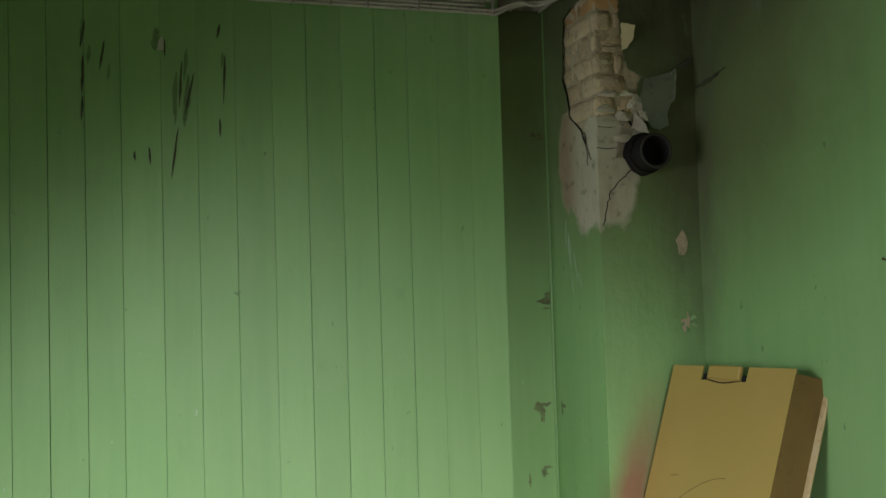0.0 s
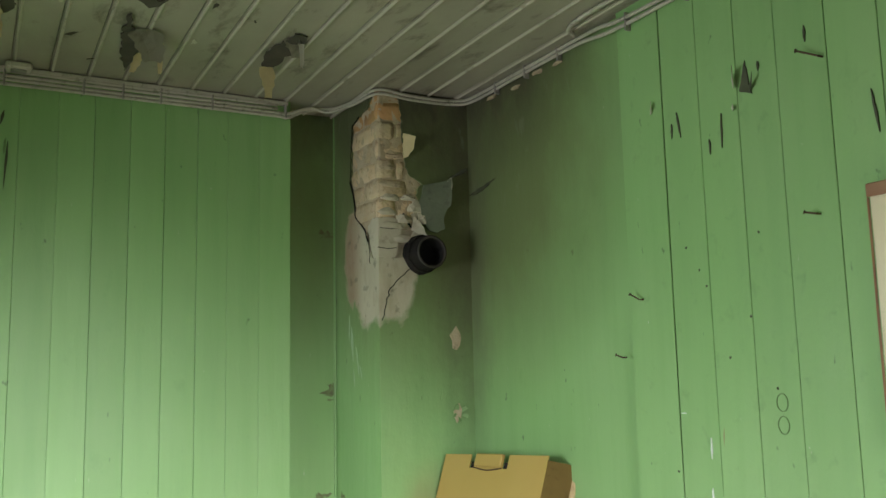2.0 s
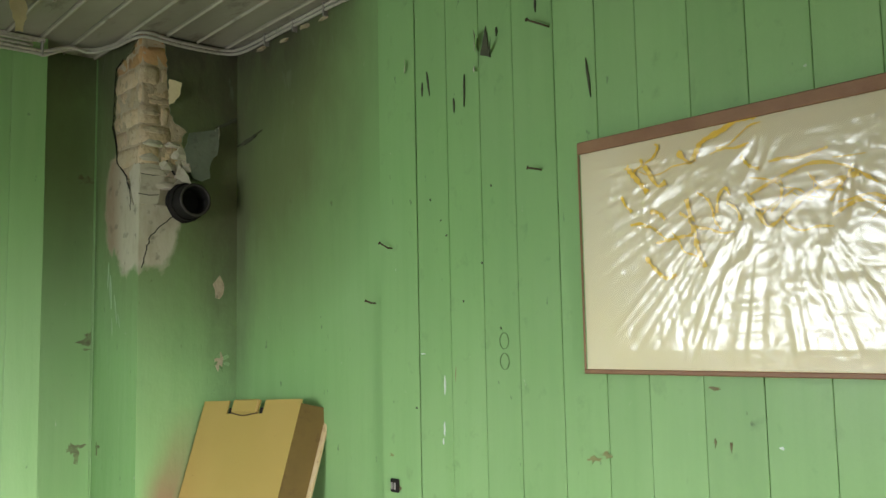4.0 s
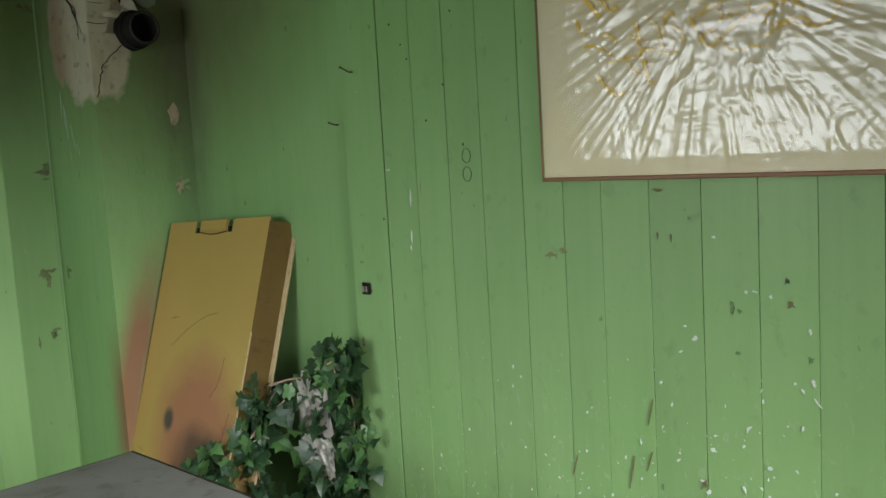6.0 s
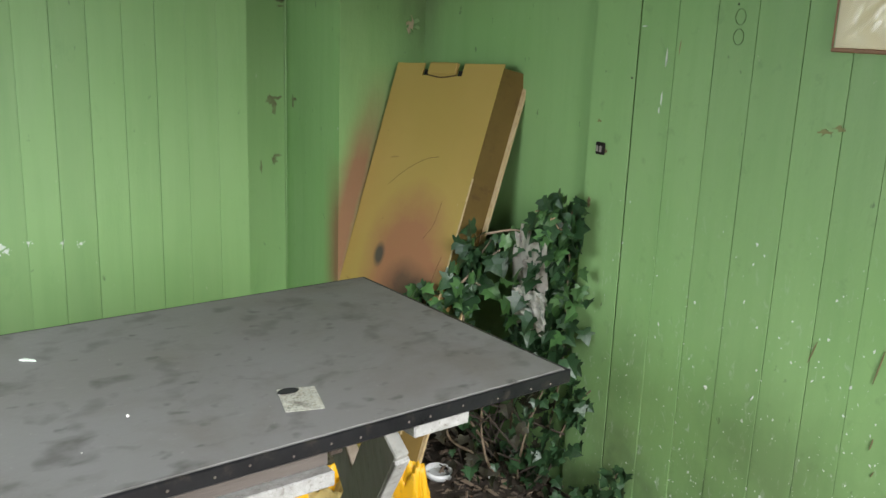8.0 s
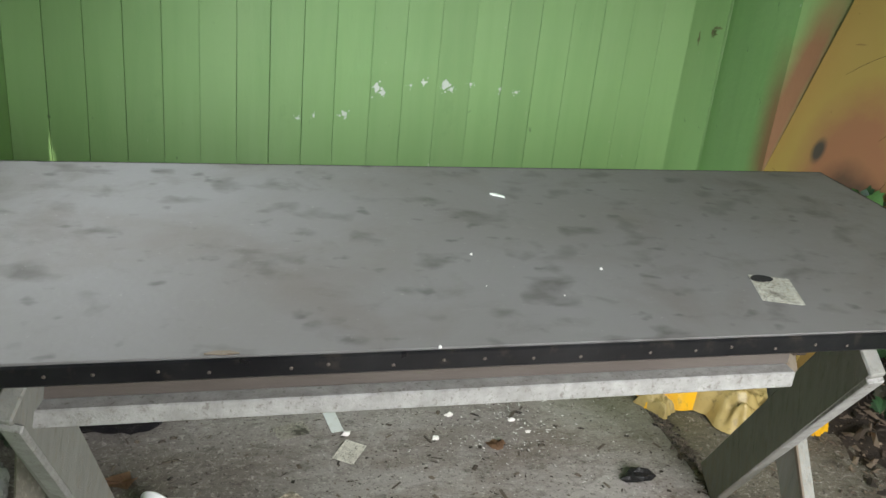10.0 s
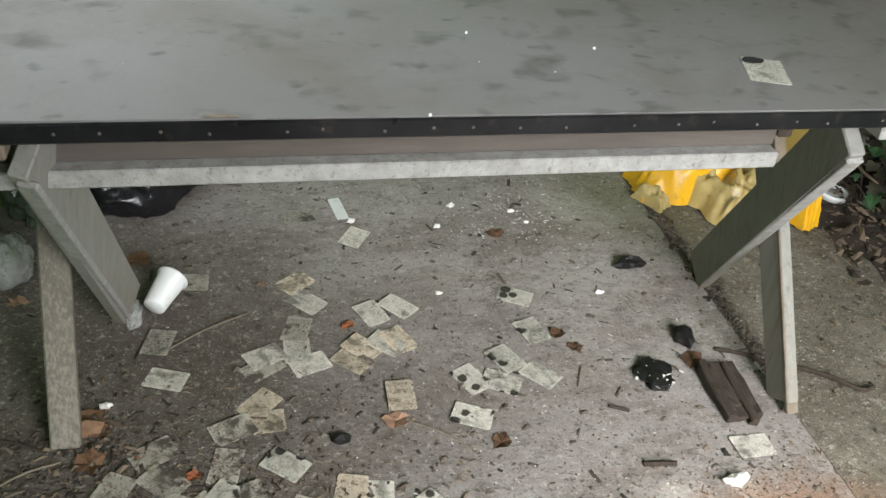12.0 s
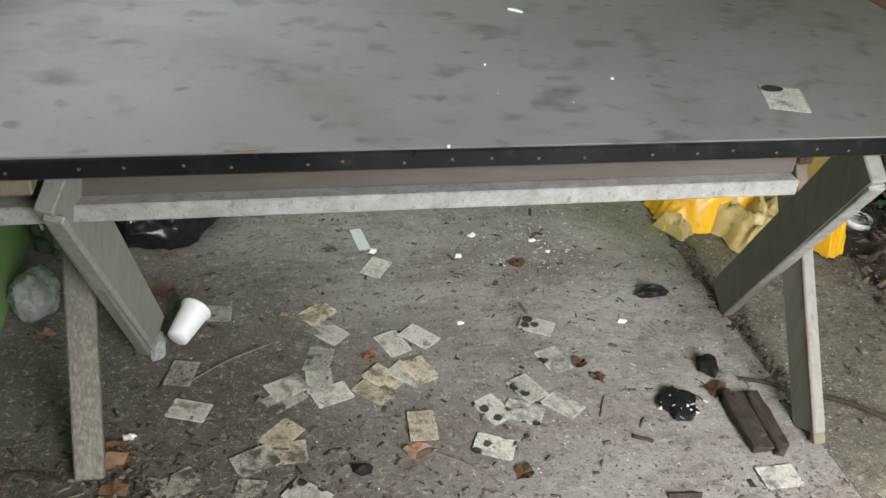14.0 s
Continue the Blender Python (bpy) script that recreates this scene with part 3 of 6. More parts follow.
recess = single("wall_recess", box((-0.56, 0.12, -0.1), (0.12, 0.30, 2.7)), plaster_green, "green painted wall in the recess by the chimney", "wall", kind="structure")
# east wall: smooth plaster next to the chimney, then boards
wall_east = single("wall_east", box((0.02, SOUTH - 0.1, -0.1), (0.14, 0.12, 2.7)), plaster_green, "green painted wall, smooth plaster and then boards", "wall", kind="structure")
def west_wall():
    bm = bmesh.new()
    x0, x1 = WEST - 0.12, WEST
    add_box(bm, (x0, SOUTH, -0.1), (x1, PANE[0], 2.7))
    add_box(bm, (x0, PANE[1], -0.1), (x1, 0.3, 2.7))
    add_box(bm, (x0, PANE[0], -0.1), (x1, PANE[1], PANE[2]))
    add_box(bm, (x0, PANE[0], PANE[3]), (x1, PANE[1], 2.7))
    return bm


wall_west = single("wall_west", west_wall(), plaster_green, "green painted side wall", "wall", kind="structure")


def south_wall():
    bm = bmesh.new()
    y0, y1 = SOUTH - 0.12, SOUTH
    add_box(bm, (WEST, y0, -0.1), (DOOR[0], y1, 2.7))
    add_box(bm, (DOOR[1], y0, -0.1), (0.02, y1, 2.7))
    add_box(bm, (DOOR[0], y0, DOOR[2]), (DOOR[1], y1, 2.7))
    return bm


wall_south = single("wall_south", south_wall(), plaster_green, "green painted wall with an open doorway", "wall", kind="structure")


def ceiling_boards():
    bm = bmesh.new()
    add_box(bm, (WEST - 0.1, SOUTH - 0.1, TOP + 0.012), (0.14, 0.3, TOP + 0.1))
    x, rng = WEST - 0.05, random.Random(5)
    skew = Matrix.Translation((0, -0.2, 0)) @ Matrix.Rotation(radians(-1.0), 4, "Z") @ Matrix.Translation((0, 0.2, 0))
    while x < 0.45:
        w = 0.1095
        g = add_box(bm, (x + 0.0012, SOUTH - 0.3, TOP + rng.uniform(-0.001, 0.002)), (x + w - 0.0012, 0.5, TOP + 0.014), 0.002)
        old = set(bm.faces)
        bead = add_box(bm, (x + 0.005, SOUTH - 0.3, TOP - 0.006), (x + 0.013, 0.5, TOP + 0.004), 0.0025)
        # beads take the paler cream that carries their highlight
        for f in set(bm.faces) - old:
            f.material_index = 1
        bmesh.ops.transform(bm, matrix=skew, verts=[v for v in list(g) + list(bead) if v.is_valid])
        x += w
    return bm


ceiling = single("ceiling", ceiling_boards(), [ceiling_mat, bead_mat], "dirty cream beaded board ceiling with peeling paint", "ceiling", kind="structure")
single("trim", box((WEST, -0.016, 2.566), (-0.56, -0.0005, 2.5815), 0.003), cable_mat, "dusty wooden strip under the ceiling edge", "trim", kind="structure")

# ---------------------------------------------------------------- chimney
CX, CY = -0.335, -0.278        # its free corner
chimney = thing("chimney", (0, 0, 0), "green painted brick chimney breast with fallen plaster and bare bricks", "chimney")


def chimney_body():
    """The rendered shaft; the upper corner is cut back to the brickwork."""
    bm = bmesh.new()
    d = 0.014
    add_box(bm, (CX, CY, 0), (0.02, 0.12, 2.0))
    add_box(bm, (CX + d, CY + d, 2.0), (0.02, 0.12, TOP))
    return bm


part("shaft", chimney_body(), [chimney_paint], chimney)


def plaster_sheet(face, outline, thick=0.013):
    if face == "south":
        m = Matrix(((1, 0, 0, 0), (0, 0, -1, CY + thick), (0, 1, 0, 0), (0, 0, 0, 1)))
    else:
        m = Matrix(((0, 0, -1, CX + thick), (-1, 0, 0, 0), (0, 1, 0, 0), (0, 0, 0, 1)))
    return prism(outline, thick, m)


def ragged(points, seed, step=0.011, amp=0.0035):
    """The outline broken into short crooked edges; the straight outer borders stay."""
    r, out = random.Random(seed), []
    for a, b in zip(points, points[1:] + points[:1]):
        border = any(abs(a[k] - b[k]) < 1e-6 and a[k] in (0.02, -0.12, 2.0, TOP) for k in (0, 1))
        n = 1 if border else max(1, int(math.dist(a, b) / step))
        for k in range(n):
            j = 0 if border or (k == 0 and a[1] in (2.0, TOP)) else amp
            out.append((a[0] + (b[0] - a[0]) * k / n + r.uniform(-j, j), a[1] + (b[1] - a[1]) * k / n + r.uniform(-j, j)))
    return out


SOUTH_EDGE = [(0.02, 2.0), (0.02, TOP), (-0.258, TOP), (-0.250, 2.53), (-0.243, 2.49), (-0.24, 2.42), (-0.236, 2.342), (-0.220, 2.293), (-0.166, 2.262), (-0.185, 2.245), (-0.186, 2.18), (-0.212, 2.15), (-0.19, 2.107), (-0.218, 2.07), (-0.235, 2.0)]
WEST_EDGE = [(-0.12, 2.0), (-0.12, TOP), (0.26, TOP), (0.194, 2.538), (0.118, 2.521), (0.06, 2.504), (0.051, 2.44), (0.047, 2.38), (0.039, 2.3), (0.067, 2.24), (0.084, 2.166), (0.168, 2.10), (0.204, 2.038), (0.23, 2.0)]
part("plaster_coat", plaster_sheet("south", ragged(SOUTH_EDGE, 1)), chimney_paint, chimney, "sooty green plaster coat with a broken edge")
part("plaster_coat", plaster_sheet("west", ragged(WEST_EDGE, 2)), chimney_paint, chimney, "green plaster coat with a broken edge")
part("plaster_patch", plaster_sheet("south", ragged([(-0.333, 2.001), (-0.333, 2.132), (-0.30, 2.140), (-0.262, 2.128), (-0.236, 2.136), (-0.252, 2.09), (-0.262, 2.05), (-0.275, 2.001)], 3, 0.012, 0.003), 0.011), render_mat, chimney, "pale bare render patch")
part("plaster_patch", plaster_sheet("west", ragged([(0.276, 2.001), (0.276, 2.132), (0.23, 2.14), (0.19, 2.115), (0.205, 2.06), (0.235, 2.001)], 4, 0.012, 0.003), 0.011), render_mat, chimney)


def bent_scrap(outline, thick, place, bend):
    """A flat scrap that curls off its wall towards one end."""
    bm = prism(outline, thick, Matrix.Identity(4))
    x0 = min(v.co.x for v in bm.verts)
    for v in bm.verts:
        v.co.z += bend * (v.co.x - x0) ** 1.5
    bmesh.ops.transform(bm, matrix=place, verts=bm.verts)
    return bm


grey_flap = simple("dusty_grey_green_plaster", (0.105, 0.125, 0.075), (0.15, 0.165, 0.11), 8, 0.75, 0.003, dirt=(0.08, 0.085, 0.055))
part("plaster_flap", bent_scrap(ragged([(-0.166, 2.255), (-0.13, 2.262), (-0.102, 2.27), (-0.074, 2.282), (-0.071, 2.238), (-0.078, 2.186), (-0.102, 2.143), (-0.096, 2.10), (-0.125, 2.092), (-0.150, 2.10), (-0.168, 2.137), (-0.182, 2.197)], 5, 0.014, 0.003), 0.007, NORTH_FACE(0, 0, -CY + 0.001), 0.9), grey_flap, chimney, "loose grey flake of plaster standing off the chimney")
part("torn_corner", bent_scrap([(-0.086, 2.272), (-0.071, 2.286), (-0.067, 2.262), (-0.071, 2.235), (-0.076, 2.25)], 0.002, NORTH_FACE(0, 0, -CY + 0.034), 1.2), flake_top, chimney, "pale torn paper corner")
part("paper_scrap", bent_scrap(ragged([(-0.239, 2.433), (-0.222, 2.431), (-0.205, 2.418), (-0.208, 2.395), (-0.212, 2.372), (-0.226, 2.352), (-0.239, 2.346)], 6, 0.01, 0.002), 0.003, NORTH_FACE(0, 0, -CY + 0.001), 4.5), flake_back, chimney, "yellowed paper scrap")
part("paper_scrap", bent_scrap(ragged([(-0.215, 2.10), (-0.20, 2.145), (-0.178, 2.115), (-0.168, 2.08), (-0.19, 2.085)], 7, 0.01, 0.002), 0.004, NORTH_FACE(0, 0, -CY + 0.001), 2.0), render_mat, chimney)
# crease of torn lining in the sooty corner
part("torn_lining", prism(ragged([(0.285, 2.232), (0.34, 2.246), (0.40, 2.252), (0.46, 2.262), (0.40, 2.242), (0.34, 2.230)], 9, 0.012, 0.002), 0.004, EAST_FACE(0, 0, -0.0195)), gouge_mat, chimney, "blackened crease of torn lining")
part("torn_lining", bent_scrap(ragged([(-0.07, 2.285), (-0.03, 2.315), (0.012, 2.335), (0.012, 2.322), (-0.03, 2.298)], 8, 0.012, 0.002), 0.003, NORTH_FACE(0, 0, -CY + 0.002), 0.4), gouge_mat, chimney)


def crack(points, wide, face):
    bm = bmesh.new()
    for a, b in zip(points, points[1:]):
        a, b = Vector(a), Vector(b)
        d = (b - a).normalized() * 0.004
        n = Vector((0, -0.002, 0)) if face == "south" else Vector((-0.002, 0, 0))
        s = d.cross(n).normalized() * wide / 2
        q = [a - d - s, a - d + s, b + d + s * 0.7, b + d - s * 0.7]
        lo, hi = [bm.verts.new(p - n) for p in q], [bm.verts.new(p + n * 0.4) for p in q]
        bm.faces.new(hi)
        for k in range(4):
            bm.faces.new((lo[k], lo[(k + 1) % 4], hi[(k + 1) % 4], hi[k]))
    return bm


def crooked(points, face, seed):
    """A jagged way through (across, z) points on one face of the chimney."""
    r, out = random.Random(seed), []
    for a, b in zip(points, points[1:]):
        n = max(2, int(math.dist(a, b) / 0.012))
        out += [(a[0] + (b[0] - a[0]) * k / n + r.uniform(-1, 1) * 0.003, a[1] + (b[1] - a[1]) * k / n) for k in range(n)]
    out.append(points[-1])
    return [(u, CY, z) if face == "south" else (CX, u, z) for u, z in out]


for pts, wide, face in ((((-0.118, 2.523), (-0.058, 2.504), (-0.050, 2.44), (-0.046, 2.38), (-0.038, 2.30)), 0.004, "west"),
                        (((-0.038, 2.30), (-0.066, 2.24), (-0.083, 2.166)), 0.009, "west"),
                        (((-0.083, 2.166), (-0.165, 2.105), (-0.203, 2.04), (-0.205, 1.99)), 0.004, "west"),
                        (((-0.205, 1.974), (-0.253, 1.937), (-0.294, 1.896), (-0.309, 1.849), (-0.324, 1.792)), 0.0035, "south"),
                        (((-0.330, 2.033), (-0.300, 2.030), (-0.272, 2.034)), 0.0028, "south"),
                        (((-0.325, 2.10), (-0.29, 2.098), (-0.25, 2.104)), 0.0022, "south"),
                        (((-0.24, 2.15), (-0.222, 2.12), (-0.205, 2.10)), 0.007, "south")):
    part("crack", crack(crooked(pts, face, int(wide * 1e4) + len(pts)), wide, face), soot_mat, chimney, "dark crooked crack in the plaster")


def rough_brick(a, b, rng):
    """A weathered brick with worn corners and a broken face."""
    bm = box(a, b)
    bmesh.ops.subdivide_edges(bm, edges=bm.edges[:], cuts=2, use_grid_fill=True)
    c, s = (Vector(a) + Vector(b)) / 2, rng.uniform(0, 50)
    for v in bm.verts:
        d = v.co - c
        worn = 1 - 0.07 * sum(abs(d[k]) > 0.49 * (b[k] - a[k]) for k in range(3)) ** 2 / 4
        v.co = c + d * worn + noise.noise_vector(v.co * 38 + Vector((s, 0, 0))) * 0.0055
    bmesh.ops.rotate(bm, verts=bm.verts, cent=c, matrix=Matrix.Rotation(radians(rng.uniform(-2.2, 2.2)), 3, "Y"))
    return bm


def brick_course():
    rng = random.Random(3)
    z, k = 2.138, 0
    while z < TOP - 0.02:
        h = 0.064
        half = k % 2
        lim = -0.18 if z < 2.27 else -0.235
        for a, b in ((CX, -0.222 if half else -0.268), (-0.217 if half else -0.263, lim)):
            if b - a > 0.02:
                deep = rng.uniform(0.0, 0.007)
                part("brick", rough_brick((a, CY + deep, z), (b, CY + 0.03, z + h), rng), brick_top if z > 2.46 else brick_mat, chimney, smooth=True)
        for a, b in ([(CY + 0.014, -0.155), (-0.15, -0.045)] if half else [(CY + 0.014, -0.04)]):
            deep = rng.uniform(0.0, 0.006)
            part("brick", rough_brick((CX + deep, a, z), (CX + 0.03, b, z + h), rng), brick_top if z > 2.46 else brick_mat, chimney, smooth=True)
        z += 0.0675
        k += 1


brick_course()


def mortar_bed():
    """Crumbling mortar almost flush with the bricks."""
    bm = box((CX + 0.006, CY + 0.006, 2.10), (-0.10, 0.0, TOP))
    bmesh.ops.subdivide_edges(bm, edges=bm.edges[:], cuts=26, use_grid_fill=True)
    for v in bm.verts:
        v.co += noise.noise_vector(v.co * 45) * 0.006 + noise.noise_vector(v.co * 110) * 0.002
    return bm


part("mortar", mortar_bed(), mortar_mat, chimney, "crumbling lime mortar", True)

rng = random.Random(19)
for k in range(7):
    z = 2.05 + 0.05 * k + rng.uniform(-0.01, 0.01)
    x = CX + 0.02 + rng.uniform(0, 0.09)
    part("mortar_smear", lump((x, CY + 0.004, z), (0.03 + 0.02 * rng.random(), 0.010, 0.016), k + 0.5, 0.5, 3, 2), mortar_mat if z > 2.2 else render_mat, chimney)
for x, z, sx, sz in ((-0.20, 2.16, 0.03, 0.03), (-0.17, 2.12, 0.025, 0.035), (-0.235, 2.12, 0.03, 0.02), (-0.22, 2.20, 0.03, 0.012)):
    part("broken_plaster", lump((x, CY + 0.006, z), (sx, 0.016, sz), x * 30, 0.5, 3, 2), render_mat, chimney)

# stove pipe socket
PX, PZ = -0.177, 2.014
pipe = thing("stove_pipe", (PX, CY, PZ), "short sooty black iron stove pipe end in the chimney", "stove pipe")
turn = Matrix.Translation((PX, CY, PZ)) @ Matrix.Rotation(radians(90), 4, "X")


def turned(profile, sides=32):
    bm = lathe(profile, sides)
    bmesh.ops.transform(bm, matrix=turn, verts=bm.verts)
    return bm


worn_iron = simple("worn_iron_edge", (0.035, 0.030, 0.026), (0.06, 0.05, 0.042), 40, 0.6, 0.001, 0.3)
sleeve = part("sleeve", turned([(0.046, -0.012), (0.046, 0.078), (0.0485, 0.084), (0.055, 0.084), (0.057, 0.078), (0.058, 0.02), (0.064, 0.012), (0.064, -0.012)]), iron_mat, pipe, "black iron sleeve", True)
part("rim", turned([(0.0465, 0.0835), (0.048, 0.0862), (0.0535, 0.0862), (0.0555, 0.0835)]), worn_iron, sleeve, "worn edge of the pipe", True)
part("back_plate", turned([(0.0, 0.006), (0.0455, 0.006), (0.0455, 0.066)]), soot_mat, pipe)
rng = random.Random(8)
ring = lathe([(0.058, 0.0), (0.060, 0.014), (0.064, 0.012), (0.068, 0.0)], 26)
for v in ring.verts:
    v.co *= 1 + 0.12 * noise.noise(v.co * 40)
bmesh.ops.transform(ring, matrix=turn, verts=ring.verts)
part("mortar_collar", ring, iron_mat, pipe, "broken sooty mortar collar")
rim = lathe([(0.0575, 0.012), (0.060, 0.034), (0.063, 0.034), (0.064, 0.012)], 22)
for v in rim.verts:
    v.co.z *= 1 + 0.5 * noise.noise(v.co * 30)
bmesh.ops.transform(rim, matrix=turn, verts=rim.verts)
part("rust_flange", rim, iron_mat, pipe, "rusted ragged flange")

# chips in the plaster by the corner
for x, z, r, lab in ((-0.05, 1.73, 0.022, ""), (-0.045, 1.475, 0.018, "")):
    o = [(px * 0.8, pz * 1.5) for px, pz in blot(random.Random(int(z * 99)), r)]
    single("plaster_chip", prism(o, 0.004, NORTH_FACE(x, z, -CY)), mortar_mat, "pale chip where green plaster broke off the chimney", "plaster chip", "plaster chips")
curl = random.Random(2)
for k in range(5):
    a = k * 1.3 + 0.4
    o = [(0, 0), (0.012 + 0.012 * curl.random(), 0.002), (0.02, 0.014), (0.006, 0.014)]
    m = NORTH_FACE(-0.045, 1.475, -CY + 0.003) @ Matrix.Rotation(a, 4, "Z") @ Matrix.Rotation(radians(-24), 4, "Y") @ Matrix.Translation((0.012, 0, 0))
    single("plaster_curl", prism(o, 0.0012, m), chimney_paint, "curled flake of green paint beside a chip", "paint flake", "plaster chips")

stain_mat = simple("rusty_brown_stain", (0.13, 0.12, 0.06), (0.20, 0.29, 0.115), 55, 0.8, 0.001)
for x, z, w, h in ((-0.352, 1.552, 0.040, 0.013), (-0.345, 1.572, 0.016, 0.012), (-0.352, 1.525, 0.020, 0.004), (-0.400, 1.180, 0.024, 0.020), (-0.382, 1.155, 0.010, 0.026), (-0.372, 1.19, 0.018, 0.007), (-0.384, 0.953, 0.014, 0.016), (-0.372, 0.970, 0.014, 0.006), (-0.44, 0.93, 0.004, 0.020), (-0.365, 2.13, 0.030, 0.018)):
    o = [(px * w / 0.011, pz * h / 0.011) for px, pz in blot(random.Random(int(z * 1000)), 0.01, 21, 0.65)]
    single("rust_stain", prism(o, 0.0008 + 0.0009 * ((x * 733) % 1), NORTH_FACE(x, z, -0.12)), stain_mat, "brown rust stain bleeding through green paint", "stain", "rust stains")
for y, z, w, h in ((0.06, 1.18, 0.006, 0.022), (0.05, 1.19, 0.018, 0.005)):
    o = [(px * w / 0.01, pz * h / 0.01) for px, pz in blot(random.Random(int(y * 1000)), 0.01, 11, 0.4)]
    single("rust_stain", prism(o, 0.0008 + 12 * abs(y - 0.05) * 0.005, EAST_FACE(y, z, -CX)), stain_mat, "brown rust stain on the chimney paint", "stain", "rust stains")

# ---------------------------------------------------------------- cables along the ceiling
def cable(points, radius, label):
    single("electric_cable", tube(smooth_line(points, 7), radius, 7), cable_mat, label, "cable", "cables along the ceiling", smooth=True)


for k in range(4):
    z = 2.524 + 0.0135 * k
    wob = random.Random(k)
    run = [(x, -0.011 - 0.002 * wob.random(), z + 0.0015 * wob.uniform(-1, 1)) for x in (-2.71, -2.3, -1.9, -1.5, -1.1, -0.8, -0.6)]
    if k == 0:
        run += [(-0.565, -0.014, z - 0.002), (-0.50, -0.012, 2.552), (-0.425, -0.014, 2.57), (-0.40, -0.05, 2.565), (-0.362, -0.16, 2.568), (CX - 0.014, CY + 0.02, 2.575), (CX + 0.02, CY - 0.014, 2.576), (-0.22, CY - 0.012, 2.568), (-0.1, CY - 0.012, 2.568), (-0.035, CY - 0.014, 2.572), (0.004, CY - 0.06, 2.574), (0.006, -0.6, 2.574), (0.006, -0.92, 2.576), (-0.008, -1.08, 2.565), (-0.014, -1.2, 2.55), (-0.014, -1.6, 2.545), (-0.014, -2.4, 2.545), (-0.014, -4.2, 2.545)]
    elif k == 1:
        run += [(-0.56, -0.013, z), (-0.48, -0.02, 2.565), (-0.42, -0.03, 2.555), (-0.375, -0.13, 2.555), (CX - 0.013, CY + 0.03, 2.562), (CX + 0.02, CY - 0.012, 2.562), (-0.2, CY - 0.01, 2.555), (-0.05, CY - 0.012, 2.558), (0.006, CY - 0.07, 2.56), (0.008, -0.6, 2.562), (0.008, -0.95, 2.562), (-0.01, -1.15, 2.535), (-0.013, -1.6, 2.531), (-0.013, -4.2, 2.531)]
    cable(run, 0.0058, "thin grey electric cable clipped along the wall top")
cable([(-0.02, -0.98, 2.572), (-0.07, -1.02, 2.575), (-0.085, -1.15, 2.576), (-0.08, -1.6, 2.576), (-0.08, -4.2, 2.576)], 0.006, "dusty cable running along the ceiling boards")

clip = single("cable_clip", box((-0.003, -0.0205, -0.026), (0.003, 0.0, 0.026), 0.002), clip_mat, "small dusty clip holding the cables", "cable clip", "cable clips")
clip.matrix_basis = pose(-0.57, 0, 2.545)
for x in (-0.83, -1.0, -1.12, -1.24, -1.47, -1.7, -1.95, -2.2, -2.5):
    copy_thing(clip, pose(x, 0, 2.545))
for y in (-0.5, -0.68, -0.86):
    copy_thing(clip, pose(0.02, y, 2.568, 0, 0, -90))
for y in (-1.2, -1.42, -1.7, -2.1, -2.6):
    copy_thing(clip, pose(0.0, y, 2.538, 0, 0, -90))
junction = thing("junction_box", (-1.43, -0.02, TOP), "small grey dusty junction box at the ceiling edge", "junction box")
part("body", box((-1.47, -0.075, TOP - 0.026), (-1.395, -0.022, TOP - 0.004), 0.006), cable_mat, junction)
part("cap", box((-1.455, -0.066, TOP - 0.031), (-1.41, -0.031, TOP - 0.026), 0.003), clip_mat, junction)

# rough edge of render under the cables on the east wall
rng = random.Random(12)
for k in range(4):
    y = -0.46 - 0.13 * k + rng.uniform(-0.03, 0.03)
    single("mortar_crumb", lump((0.012, y, 2.54 + rng.uniform(-0.012, 0.004)), (0.008, 0.014 + 0.016 * rng.random(), 0.006), k, 0.8, 3, 2), mortar_mat, "rough crumb of mortar under the cables", "mortar", "mortar crumbs")

# ---------------------------------------------------------------- peeling patches on the ceiling
def curled_strip(p, along, across, length, width, drop, bend, material, thick=0.002, parent=None, name="curl", label=""):
    """A torn tongue that hangs from p and curls."""
    along, across = Vector(along).normalized(), Vector(across).normalized()
    bm = bmesh.new()
    n, rows = 8, []
    r = random.Random(int(abs(p[0]) * 997 + length * 100))
    for k in range(n + 1):
        t = k / n
        w = width * (1 - 0.55 * t ** 1.6) * (1 + r.uniform(-0.18, 0.18))
        c = Vector(p) + along * length * (t - 0.25 * bend * t * t) + Vector((0, 0, -1)) * drop * (t ** 1.3)
        c += across * 0.1 * width * math.sin(3 * t + p[0])
        rows.append([bm.verts.new(c + across * w * s + Vector((0, 0, -bend * 0.35 * w * s * s * 4))) for s in (-0.5, -0.18, 0.18, 0.5)])
    for a, b in zip(rows, rows[1:]):
        for j in range(3):
            bm.faces.new((a[j], a[j + 1], b[j + 1], b[j]))
    bmesh.ops.solidify(bm, geom=bm.faces[:], thickness=thick)
    return part(name, bm, material, parent, label)


def bare_patch(x, y, outline, parent):
    m = Matrix.Translation((x, y, TOP - 0.0055))
    part("bare_patch", prism(outline, 0.004, m), dark_gap, parent, "dark patch where the paint came away")


SIDE = (0.96, -0.28, 0)


def torn_patch(outline, parent):
    part("bare_patch", prism(ragged(outline, int(-outline[0][0] * 100), 0.02, 0.006), 0.004, Matrix.Translation((0, 0, TOP - 0.0085))), dark_gap, parent, "dark patch where the paint came away")


